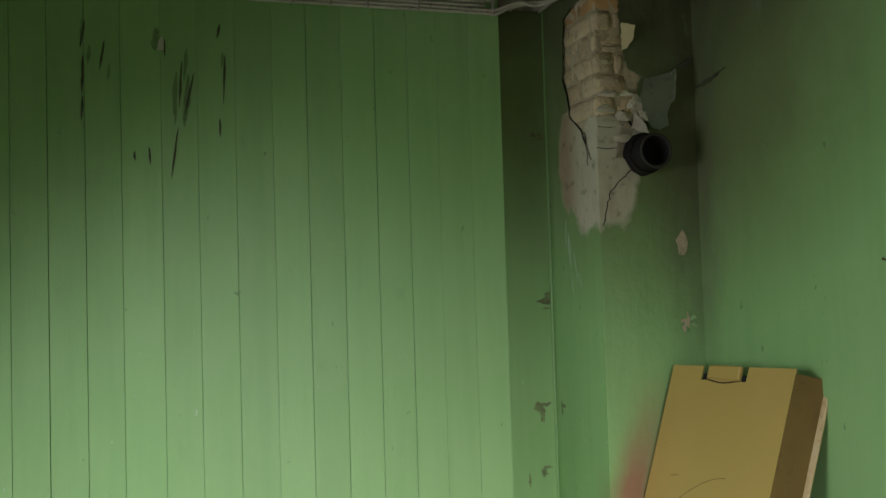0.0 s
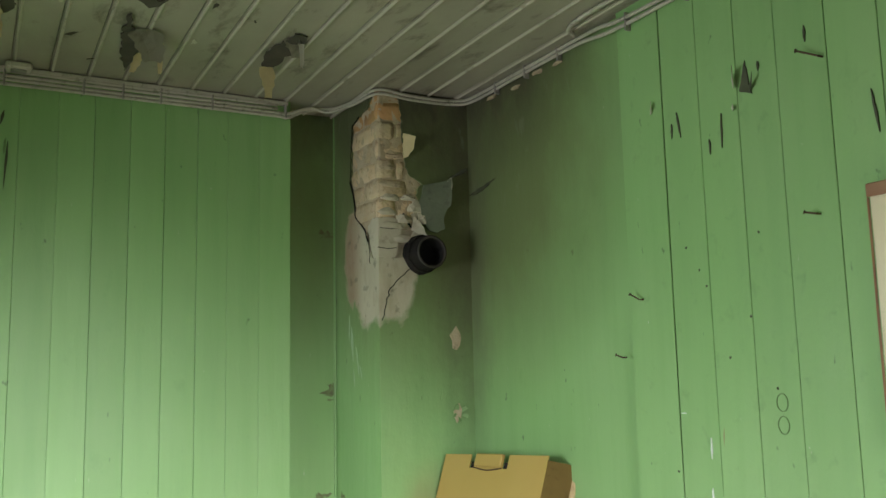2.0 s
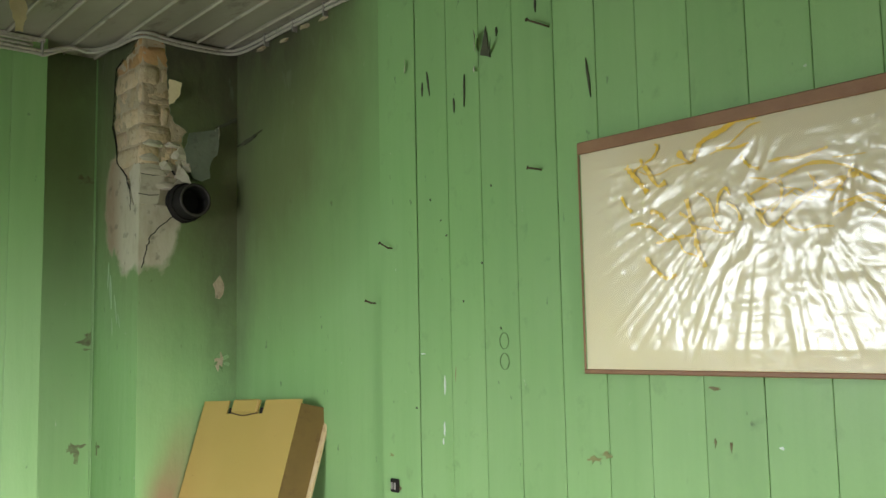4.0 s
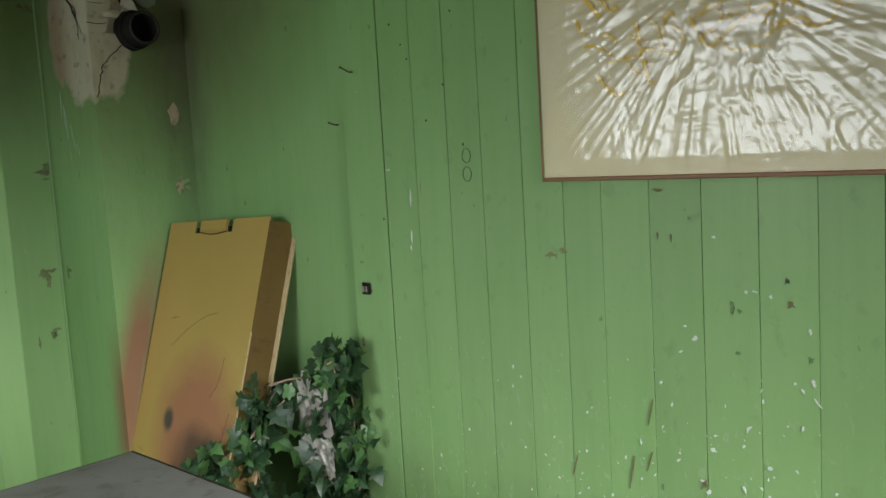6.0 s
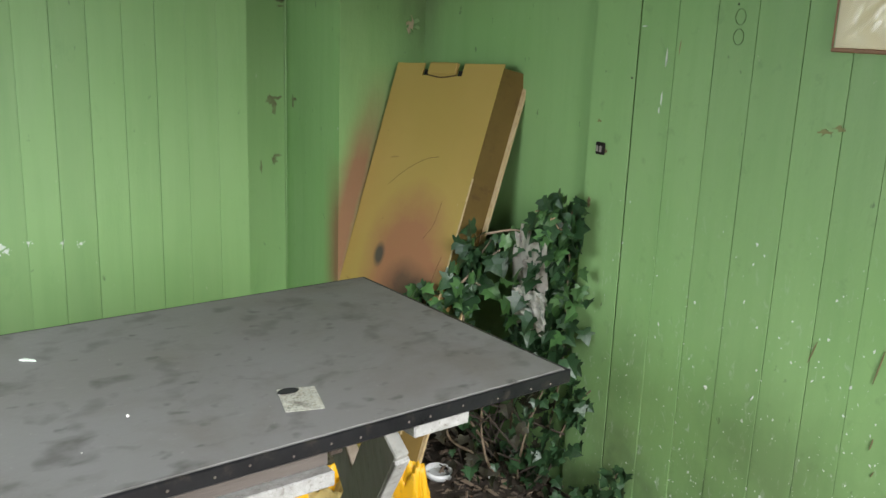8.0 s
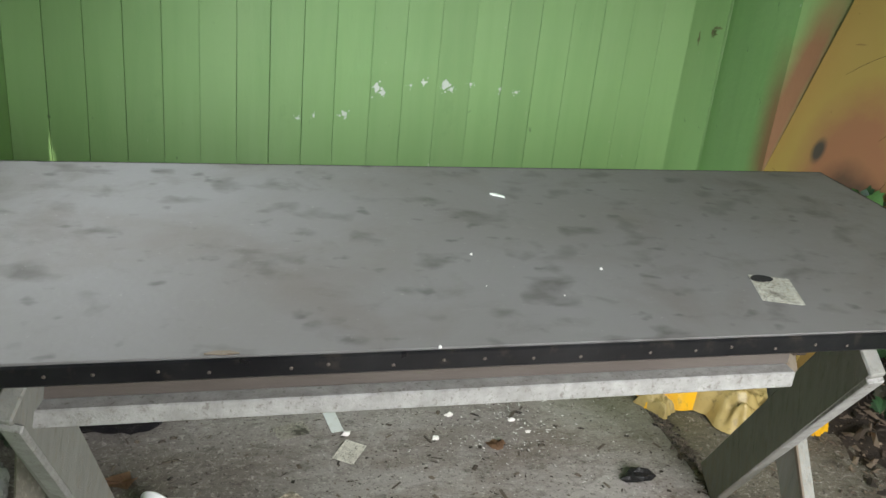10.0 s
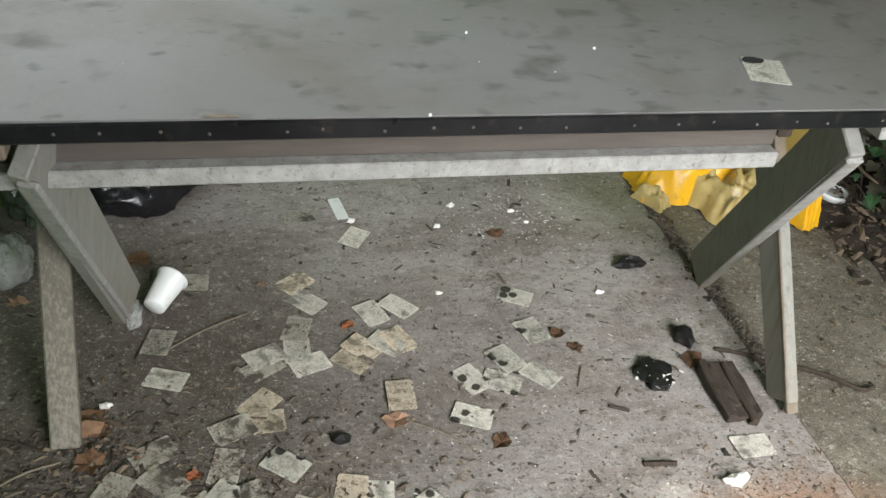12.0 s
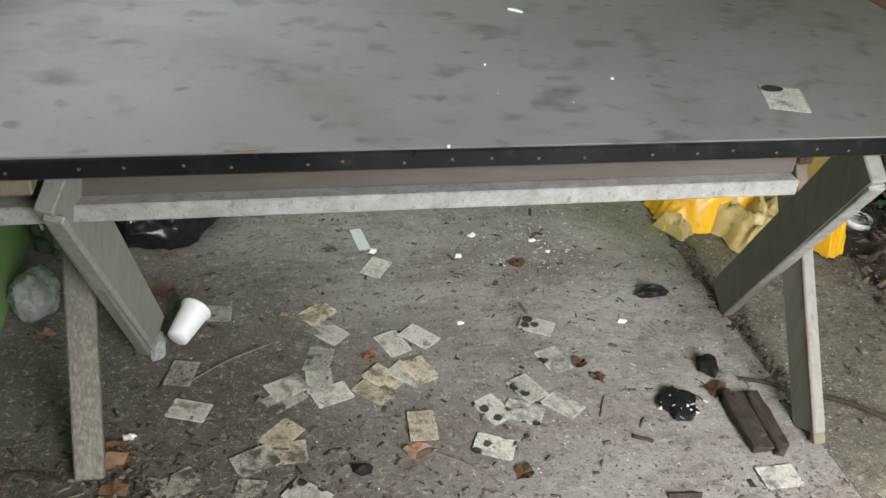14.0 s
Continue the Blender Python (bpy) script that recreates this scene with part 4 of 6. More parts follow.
peel = thing("peeling_paint", (-0.73, -0.45, TOP), "torn ceiling lining hanging down with yellowed edges", "peeling paint", "peeling patches")
torn_patch([(-0.787, -0.463), (-0.765, -0.55), (-0.748, -0.64), (-0.718, -0.634), (-0.70, -0.57), (-0.69, -0.493), (-0.722, -0.458), (-0.718, -0.40), (-0.722, -0.35), (-0.759, -0.339)], peel)
curled_strip((-0.742, -0.347, TOP - 0.004), (0.28, 0.96, 0), SIDE, 0.02, 0.046, 0.098, 0.5, flake_back, parent=peel, name="tongue", label="yellowed hanging tongue")
curled_strip((-0.712, -0.583, TOP - 0.004), (0.28, 0.96, 0), SIDE, 0.03, 0.018, 0.070, 0.4, flake_top, parent=peel, name="tongue")
curled_strip((-0.745, -0.60, TOP - 0.004), (0.4, 1, 0), SIDE, 0.12, 0.05, 0.018, 0.3, ceiling_mat, parent=peel, name="flap")
peel = thing("peeling_paint", (-1.15, -0.4, TOP), "large torn ceiling lining hanging in curled flaps", "peeling paint", "peeling patches")
torn_patch([(-1.197, -0.592), (-1.165, -0.47), (-1.145, -0.39), (-1.124, -0.318), (-1.125, -0.21), (-1.136, -0.12), (-1.165, -0.25), (-1.192, -0.43)], peel)
curled_strip((-1.13, -0.50, TOP - 0.004), (0.2, 1, 0), SIDE, 0.12, 0.10, 0.055, 0.4, ceiling_mat, parent=peel, name="flap", label="dirty cream paint flap")
curled_strip((-1.112, -0.31, TOP - 0.006), (-0.45, 0.5, 0), SIDE, 0.05, 0.034, 0.055, 0.4, flake_back, parent=peel, name="tongue", label="yellowed hanging tongue")
curled_strip((-1.082, -0.42, TOP - 0.006), (0.1, 1, 0), SIDE, 0.04, 0.020, 0.085, 0.4, flake_back, parent=peel, name="tongue")
torn_patch([(-1.20, -0.70), (-1.16, -0.66), (-1.13, -0.68), (-1.12, -0.73), (-1.15, -0.71), (-1.17, -0.76)], peel)
rng = random.Random(61)
for k in range(26):
    x, y = rng.uniform(-2.2, -0.75), rng.uniform(-1.0, -0.15)
    o = [(px * rng.uniform(0.4, 0.9), py * rng.uniform(0.9, 2.2)) for px, py in blot(rng, rng.uniform(0.005, 0.014), 9, 0.6)]
    single("paint_chip", prism(o, 0.0014, Matrix.Translation((x, y, TOP - 0.0032)) @ Matrix.Rotation(rng.uniform(-0.9, 0.9), 4, "Z")), flake_top if rng.random() < 0.2 else dark_gap, "small dark chip in the ceiling paint", "paint chip", "chips in the ceiling paint")
for x, y in ((-1.52, -0.5), (-1.75, -0.35), (-2.1, -0.6)):
    peel = thing("peeling_paint", (x, y, TOP), "torn ceiling lining with a yellowed hanging tongue", "peeling paint", "peeling patches")
    bare_patch(x, y, [(px * 1.6, py * 2) for px, py in blot(random.Random(int(-x * 50)), 0.035)], peel)
    curled_strip((x, y - 0.02, TOP - 0.004), (0.1, 1, 0), (1, 0, 0), 0.09, 0.05, 0.06, 0.4, flake_back, parent=peel, name="tongue")

# ---------------------------------------------------------------- marks on the walls
def sliver(m, length, width, seed, material, name, label, category, group, thick=0.0026):
    r = random.Random(seed)
    n = 7
    left = [(-width / 2 * math.sin(math.pi * (k + 0.35) / n) * r.uniform(0.5, 1.1), length * (k / (n - 1) - 0.5)) for k in range(n)]
    right = [(width / 2 * math.sin(math.pi * (k + 0.35) / n) * r.uniform(0.5, 1.1), length * (k / (n - 1) - 0.5)) for k in range(n)]
    return single(name, prism(right + left[::-1], thick, m), material, label, category, group)


rng = random.Random(21)
for x, z, ln in ((-1.862, 2.39, 0.09), (-1.863, 2.27, 0.13), (-1.808, 2.33, 0.1), (-1.63, 2.36, 0.06), (-1.585, 2.25, 0.16), (-1.56, 2.22, 0.15), (-1.455, 2.27, 0.17), (-1.47, 2.12, 0.06), (-1.605, 2.04, 0.17), (-1.677, 2.03, 0.06), (-1.72, 2.03, 0.03), (-1.47, 2.42, 0.05), (-1.865, 2.17, 0.08)):
    m = NORTH_FACE(x, z, 0.0) @ Matrix.Rotation(radians(rng.uniform(-12, 4)), 4, "Z")
    sliver(m, ln * 0.9, 0.009, rng.random(), gouge_mat, "gouge", "dark splintered gouge in the green boards", "gouge", "gouges in the boards")
for y, z, ln in ((-1.36, 2.21, 0.09), (-1.335, 2.20, 0.05), (-1.50, 2.16, 0.11), (-1.46, 2.13, 0.05), (-1.75, 2.31, 0.05), (-1.90, 2.40, 0.16), (-1.83, 2.45, 0.08), (-1.90, 2.10, 0.12), (-2.06, 2.36, 0.10), (-2.2, 2.42, 0.09), (-2.4, 2.36, 0.12), (-1.62, 2.28, 0.03), (-2.141, 0.926, 0.13), (-2.087, 0.772, 0.17), (-2.135, 0.809, 0.10), (-1.926, 0.757, 0.12), (-2.098, 0.588, 0.06), (-2.111, 0.519, 0.035), (-2.265, 0.78, 0.04)):
    low = z < 1
    m = EAST_FACE(y, z, 0.0) @ Matrix.Rotation(radians(rng.uniform(-22, -10) if low else rng.uniform(-4, 10)), 4, "Z")
    sliver(m, ln * (0.5 if low else 0.75), 0.0034 if low else 0.007, rng.random(), scratch_mat if low else gouge_mat, "gouge", "reddish scratch in the green boards" if low else "dark splintered gouge in the green boards", "gouge", "gouges in the boards")

flake = thing("torn_paint_flake", (0, -1.565, 2.26), "pale torn flake standing off the green boards", "paint flake")
part("bare_wood", prism(ragged([(1.560, 2.238), (1.571, 2.268), (1.583, 2.305), (1.589, 2.26), (1.598, 2.222), (1.58, 2.228)], 15, 0.01, 0.002), 0.0026, EAST_FACE(0, 0)), gouge_mat, flake, "dark bare wood under the flake")
part("flake", bent_scrap([(1.542, 2.270), (1.552, 2.288), (1.569, 2.294), (1.563, 2.262), (1.556, 2.243), (1.546, 2.252)], 0.0015, EAST_FACE(0, 0, 0.002), 6.0), flake_top, flake)
part("flake", bent_scrap([(1.590, 2.238), (1.606, 2.250), (1.622, 2.262), (1.608, 2.238), (1.596, 2.230)], 0.0015, EAST_FACE(0, 0, 0.001), 4.0), gouge_mat, flake)
part("flake", bent_scrap([(1.260, 2.262), (1.266, 2.285), (1.273, 2.296), (1.276, 2.276), (1.268, 2.266)], 0.0015, EAST_FACE(0, 0, 0.001), 5.0), flake_top, flake)
part("flake", bent_scrap([(1.535, 2.205), (1.545, 2.212), (1.549, 2.20), (1.541, 2.196)], 0.0015, EAST_FACE(0, 0, 0.001), 5.0), flake_top, flake)

part("flake", prism([(-0.012, -0.02), (0.01, -0.016), (0.012, 0.012), (0.002, 0.024), (-0.008, 0.01)], 0.0015, NORTH_FACE(-1.64, 2.37, 0.004) @ Matrix.Rotation(radians(20), 4, "Y")), flake_top, flake, "pale curled flake")
scrape_mat = simple("scraped_green_paint", (0.36, 0.46, 0.30), (0.28, 0.42, 0.22), 40, 0.6, 0.001)
for x, z, ln, w, a in ((-0.045, 1.72, 0.12, 0.022, 6), (-0.09, 1.66, 0.10, 0.014, 14), (-0.02, 1.78, 0.09, 0.012, -4), (-0.12, 1.62, 0.05, 0.010, 20), (-0.06, 1.60, 0.06, 0.008, 8)):
    sliver(EAST_FACE(x, z, -CX) @ Matrix.Rotation(radians(a), 4, "Z"), ln, w, a + 31, scrape_mat, "paint_scrape", "pale scrape in the green chimney paint", "paint scrape", "paint scrapes", 0.0008)
for x, z, ln, w in ((-1.601, 2.223, 0.13, 0.020), (-1.568, 2.20, 0.16, 0.024), (-1.655, 2.385, 0.07, 0.030), (-1.862, 2.40, 0.08, 0.018), (-1.57, 2.31, 0.10, 0.016), (-1.845, 2.33, 0.06, 0.012), (-1.60, 2.16, 0.07, 0.010), (-1.79, 2.28, 0.05, 0.009), (-1.46, 2.33, 0.05, 0.010)):
    sliver(NORTH_FACE(x, z, 0.0) @ Matrix.Rotation(radians(-5), 4, "Z"), ln, w, int(-x * 100), ring_mat, "gouge", "worn hollow in the green boards", "gouge", "gouges in the boards", 0.0016)

for y, z, tilt, ln in ((-1.79, 2.245, 62, 0.05), (-1.753, 1.918, 75, 0.018), (-1.194, 1.787, 55, 0.026), (-1.117, 1.64, 60, 0.014)):
    nail = thing("bent_nail", (0, y, z), "rusty bent nail driven into the green wall", "nail", "nails in the wall")
    a = Vector((0.0, y, z))
    b = a + Vector((-0.014, 0, 0))
    c = b + Vector((-0.012, ln * math.sin(radians(tilt)), ln * math.cos(radians(tilt))))
    part("shank", tube([a, b, (b + c) / 2, c], 0.0022, 6), rust_mat, nail)
    part("head", tube([c, c + (c - b).normalized() * 0.002], 0.0045, 8), rust_mat, nail)

# two round coat-hook marks
for y, z in ((-1.588, 1.905), (-1.42, 1.80), (-1.40, 1.84), (-1.55, 1.72), (-1.61, 1.56), (-1.29, 1.36), (-1.36, 1.90), (-1.48, 1.63)):
    single("nail_hole", prism(blot(random.Random(int(-y * 1000)), 0.0026, 9, 0.5), 0.0016, EAST_FACE(y, z)), gouge_mat, "small dark nail hole in the boards", "nail hole", "nail holes")
for z in (1.53, 1.482):
    bm = lathe([(0.0163, 0.0), (0.0163, 0.0014), (0.0180, 0.0014), (0.0180, 0.0)], 24)
    bmesh.ops.transform(bm, matrix=EAST_FACE(-1.619, z) @ Matrix.Diagonal((0.85, 1.1, 1, 1)), verts=bm.verts)
    single("ring_mark", bm, ring_mat, "faint dark ring worn into the green boards", "ring mark", "ring marks")

switch = thing("wall_socket", (0, -1.197, 1.152), "small black square fitting on the green batten", "wall fitting")
part("plate", box((-0.008, -1.214, 1.134), (0.0, -1.180, 1.170), 0.003), iron_mat, switch)
part("rocker", box((-0.010, -1.206, 1.142), (-0.008, -1.198, 1.160), 0.0015), clip_mat, switch)
part("rocker", box((-0.010, -1.193, 1.142), (-0.008, -1.185, 1.160), 0.0015), clip_mat, switch)

# white paint splashes on the north boards
rng = random.Random(4)
for x, z, r in ((-1.621, 0.738, 0.022), (-1.60, 0.722, 0.012), (-1.467, 0.761, 0.013), (-1.392, 0.757, 0.018), (-1.37, 0.742, 0.012), (-1.40, 0.745, 0.01), (-1.309, 0.761, 0.008), (-1.206, 0.748, 0.008), (-1.145, 0.74, 0.009), (-1.724, 0.647, 0.016), (-1.82, 0.64, 0.008), (-1.87, 0.63, 0.008), (-2.375, 1.006, 0.014), (-2.39, 0.99, 0.008), (-1.51, 0.75, 0.007)):
    bm = prism(blot(rng, r * 0.55, 11, 0.6), 0.0022 + 0.0012 * rng.random(), NORTH_FACE(x, z, 0.0))
    for _ in range(6):
        q = r * rng.uniform(0.08, 0.26)
        speck = prism(blot(rng, q, 7, 0.5), 0.0016 + 0.0005 * rng.random(), NORTH_FACE(x + rng.gauss(0, r * 0.9), z + rng.gauss(0, r * 0.7), 0.0))
        me = bpy.data.meshes.new("speck")
        speck.to_mesh(me)
        speck.free()
        bm.from_mesh(me)
        bpy.data.meshes.remove(me)
    single("paint_splash", bm, white_paint, "white paint splash on the green boards", "paint splash", "paint splashes")
for y, z, w, h in ((-1.405, 1.42, 0.0035, 0.034), (-1.40, 1.31, 0.004, 0.026), (-1.395, 1.28, 0.003, 0.012), (-1.32, 1.50, 0.011, 0.003), (-2.293, 0.866, 0.012, 0.007), (-2.277, 0.73, 0.007, 0.011), (-2.17, 1.0, 0.005, 0.005), (-2.42, 0.85, 0.009, 0.006), (-2.30, 0.90, 0.007, 0.003)):
    single("paint_splash", prism([(px * w / 0.01, pz * h / 0.01) for px, pz in blot(rng, 0.006, 10, 0.5)], 0.002 + 0.0012 * rng.random(), EAST_FACE(y, z, 0.0)), white_paint, "white paint drip on the green boards", "paint splash", "paint splashes")


for y, z, w, h, a in ((-2.512, 1.045, 0.009, 0.012, 20), (-2.474, 1.039, 0.006, 0.006, 0), (-2.491, 1.025, 0.004, 0.009, 30), (-2.375, 1.22, 0.008, 0.005, -20), (-2.395, 1.222, 0.010, 0.002, -10), (-2.427, 1.213, 0.006, 0.005, 0), (-2.257, 1.11, 0.012, 0.007, 35), (-2.234, 1.135, 0.006, 0.003, 0), (-2.221, 1.077, 0.008, 0.003, 20), (-2.306, 1.333, 0.007, 0.004, 0), (-2.507, 1.149, 0.006, 0.009, 0), (-2.375, 0.927, 0.006, 0.012, -35), (-2.489, 0.949, 0.004, 0.014, -15), (-2.519, 1.006, 0.003, 0.015, 40), (-2.28, 0.768, 0.010, 0.010, 25), (-2.362, 0.794, 0.004, 0.014, 35), (-2.275, 0.734, 0.008, 0.009, -20), (-2.326, 0.76, 0.011, 0.003, -30), (-2.266, 0.791, 0.010, 0.004, 10), (-2.415, 0.825, 0.003, 0.006, 0), (-2.174, 0.661, 0.010, 0.003, 35), (-2.203, 0.628, 0.010, 0.003, -30), (-2.113, 0.851, 0.003, 0.008, 15), (-1.641, 0.566, 0.009, 0.008, 30), (-1.783, 0.587, 0.004, 0.010, -20)):
    o = [(px * w / 0.010, pz * h / 0.008) for px, pz in blot(rng, 0.005, 11, 0.75)]
    single("paint_splash", prism(o, 0.0018 + 0.0012 * rng.random(), EAST_FACE(y, z, 0.0) @ Matrix.Rotation(radians(a), 4, "Z")), white_paint, "white paint scrape on the green boards", "paint splash", "paint splashes")
rust_smear = simple("rusty_smear_on_paint", (0.22, 0.26, 0.095), (0.25, 0.20, 0.08), 60, 0.7, 0.0006)
for y, z, w, h, mt, lab in ((-1.877, 1.278, 0.024, 0.010, rust_smear, "orange rust smear on the green boards"), (-1.915, 1.290, 0.020, 0.008, rust_smear, "orange rust smear on the green boards"), (-2.176, 1.435, 0.014, 0.006, scratch_mat, "reddish chip in the green boards"), (-2.467, 1.201, 0.015, 0.009, scratch_mat, "dark reddish knot in the green boards"), (-2.461, 1.249, 0.006, 0.010, gouge_mat, "dark chip in the green boards"), (-2.344, 1.188, 0.006, 0.020, ring_mat, "dark scuff on the green boards"), (-2.359, 1.178, 0.008, 0.006, ring_mat, "dark scuff on the green boards"), (-2.354, 1.088, 0.010, 0.006, ring_mat, "dark scuff on the green boards"), (-2.273, 0.786, 0.007, 0.012, scratch_mat, "dark reddish knot in the green boards"), (-2.506, 1.09, 0.008, 0.010, ring_mat, "dark scuff on the green boards"), (-2.172, 1.335, 0.003, 0.012, scratch_mat, "reddish chip in the green boards"), (-2.205, 1.33, 0.003, 0.012, scratch_mat, "reddish chip in the green boards"), (-1.215, 1.145, 0.006, 0.008, scratch_mat, "reddish chip in the green boards"), (-1.165, 0.985, 0.008, 0.020, scratch_mat, "reddish chip in the green boards"), (-1.18, 1.23, 0.010, 0.006, rust_smear, "orange rust smear on the green boards")):
    o = [(px * w / 0.015, pz * h / 0.015) for px, pz in blot(rng, 0.01, 17, 0.7)]
    single("board_stain", prism(o, 0.0009 + 0.0008 * rng.random(), EAST_FACE(y, z, 0.0)), mt, lab, "stain", "stains on the boards")


def fleck_cloud(n, seed):
    """Small scraped flecks of white paint, thickest low on the boards."""
    r = random.Random(seed)
    bm = bmesh.new()
    while n:
        y, z = -1.25 - 1.7 * r.random(), 0.05 + 1.0 * r.random() ** 1.7
        crowd = math.exp(-((y + 2.05) / 0.45) ** 2) * (1.0 if z < 0.55 else 0.35)
        if r.random() > 0.12 + crowd * (0.6 + noise.noise(Vector((y * 5, z * 5, 1)))):
            continue
        n -= 1
        s = 0.0016 * math.exp(r.uniform(-0.7, 0.95))
        o = [(px * r.uniform(0.5, 1.0), pz * r.uniform(0.7, 1.8)) for px, pz in blot(r, s, 7, 0.5)]
        m = EAST_FACE(y, z, 0.0003) @ Matrix.Rotation(r.uniform(-0.9, 0.9), 4, "Z")
        bm.faces.new([bm.verts.new(m @ Vector((px, pz, 0.0011))) for px, pz in o])
    return bm


tagged(single("paint_flecks", fleck_cloud(900, 3), white_paint, "many small white paint flecks spattered over the green boards", "paint flecks"), kind="stuff")

# ---------------------------------------------------------------- covered notice board on the east wall
BY0, BY1, BZ0, BZ1 = -1.878, -2.96, 1.462, 1.953
board = thing("notice_board", (0, (BY0 + BY1) / 2, BZ0), "cream notice board under crinkled clear film with yellow spray strokes", "notice board")
part("backing", box((-0.012, BY1, BZ0), (0.0, BY0, BZ1), 0.002), paper_mat, board, "cream paper face")
part("top_strip", box((-0.018, BY1 - 0.004, BZ1 - 0.024), (-0.012, BY0 + 0.004, BZ1 + 0.003), 0.002), frame_mat, board, "brown tape strip")
part("bottom_strip", box((-0.018, BY1 - 0.004, BZ0 - 0.004), (-0.012, BY0 + 0.004, BZ0 + 0.006), 0.002), frame_mat, board, "dark brown tape strip")
part("side_strip", box((-0.018, BY0 - 0.001, BZ0 + 0.006), (-0.012, BY0 + 0.004, BZ1 - 0.024), 0.002), frame_mat, board)


def film_height(u, v):
    """Wrinkles that fan out from the upper middle."""
    dx, dz = u - 0.45, v - 0.42
    a = math.atan2(dx, -dz)
    r = math.hypot(dx, dz)
    p = Vector((u * 7, v * 7, 0))
    h = 0.20 * noise.noise(Vector((a * 11, r * 1.3, 2.0))) * min(1, r * 3.5)
    h += 0.40 * noise.noise(Vector((a * 31, r * 4.5, 5.0))) * min(1, r * 3)
    h += 0.25 * noise.noise(p + Vector((3 * noise.noise(p * 0.5), 0, 0)))
    q = Vector((u * 16 + 2.5 * noise.noise(p), v * 16, 3))
    h += 0.38 * (1 - 2.4 * abs(noise.noise(q))) * min(1, max(0.1, 1.6 - r * 2.6))
    h += 0.17 * (1 - 2.4 * abs(noise.noise(q * 2.1))) + 0.12 * (1 - 2.4 * abs(noise.noise(q * 4.3)))
    return h


def film_sheet():
    bm = bmesh.new()
    nu, nv = 240, 116
    grid = []
    for i in range(nu + 1):
        col = []
        for j in range(nv + 1):
            u, v = 0.002 + (BY0 - BY1 - 0.002) * i / nu, 0.008 + (BZ1 - BZ0 - 0.034) * j / nv
            edge = min(1, 12 * min(i / nu, 1 - i / nu, j / nv, 1 - j / nv) + 0.05)
            col.append(bm.verts.new((-0.0185 - edge * (0.004 + 0.0042 * film_height(u, v)), BY0 - u, BZ0 + v)))
        grid.append(col)
    for a, b in zip(grid, grid[1:]):
        for j in range(nv):
            bm.faces.new((a[j], b[j], b[j + 1], a[j + 1]))
    return bm


fs = part("film", film_sheet(), film, board, "crinkled glossy clear plastic film", True)
fs.visible_shadow = False


def stroke(points, wide):
    """A spray stroke on the film; points are metres from the upper left corner."""
    line = smooth_line([(-0.0155, BY0 - u, BZ1 - v) for u, v in points], 6)
    bm = bmesh.new()
    r = random.Random(int(points[0][0] * 1000))
    last = None
    for k, p in enumerate(line):
        d = (line[min(k + 1, len(line) - 1)] - line[max(k - 1, 0)]).normalized()
        s = Vector((1, 0, 0)).cross(d) * wide / 2 * r.uniform(0.35, 1.15)
        pair = (bm.verts.new(p + s), bm.verts.new(p - s))
        if last:
            bm.faces.new((last[0], last[1], pair[1], pair[0]))
        last = pair
    return bm


for pts, w in ((((0.125, 0.07), (0.15, 0.10), (0.175, 0.13)), 0.014), (((0.16, 0.06), (0.18, 0.09), (0.20, 0.12), (0.22, 0.115)), 0.012), (((0.11, 0.13), (0.12, 0.15), (0.135, 0.165)), 0.008), (((0.18, 0.17), (0.20, 0.175), (0.215, 0.19)), 0.012), (((0.165, 0.26), (0.185, 0.285), (0.21, 0.305), (0.235, 0.30)), 0.010), (((0.265, 0.155), (0.275, 0.20), (0.285, 0.25), (0.30, 0.29)), 0.013), (((0.19, 0.235), (0.23, 0.23), (0.28, 0.225)), 0.007), (((0.25, 0.06), (0.275, 0.085), (0.29, 0.07), (0.305, 0.05), (0.35, 0.035), (0.385, 0.02), (0.42, 0.022)), 0.014), (((0.33, 0.19), (0.335, 0.16), (0.35, 0.145), (0.36, 0.16)), 0.008), (((0.385, 0.09), (0.40, 0.11), (0.42, 0.12)), 0.008), (((0.39, 0.16), (0.41, 0.19), (0.43, 0.225), (0.45, 0.22), (0.49, 0.19), (0.54, 0.165), (0.60, 0.155)), 0.010), (((0.40, 0.165), (0.45, 0.145), (0.52, 0.125), (0.58, 0.14), (0.63, 0.175)), 0.007), (((0.55, 0.22), (0.60, 0.20), (0.66, 0.215), (0.70, 0.18)), 0.008), (((0.66, 0.13), (0.69, 0.17), (0.74, 0.15)), 0.009)):
    part("spray_stroke", stroke(pts, w), yellow_paint, board)
scrawl = random.Random(52)
for k in range(26):
    u, v, way = scrawl.uniform(0.10, 0.72), scrawl.uniform(0.05, 0.24), scrawl.uniform(-0.9, 0.9)
    pts = [(u, v)]
    for _ in range(scrawl.randint(2, 5)):
        way += scrawl.uniform(-0.8, 0.8)
        u, v = u + 0.028 * math.cos(way), min(0.42, max(0.035, v + 0.022 * math.sin(way)))
        pts.append((u, v))
    part("spray_stroke", stroke(pts, scrawl.uniform(0.003, 0.008)), yellow_paint, board)

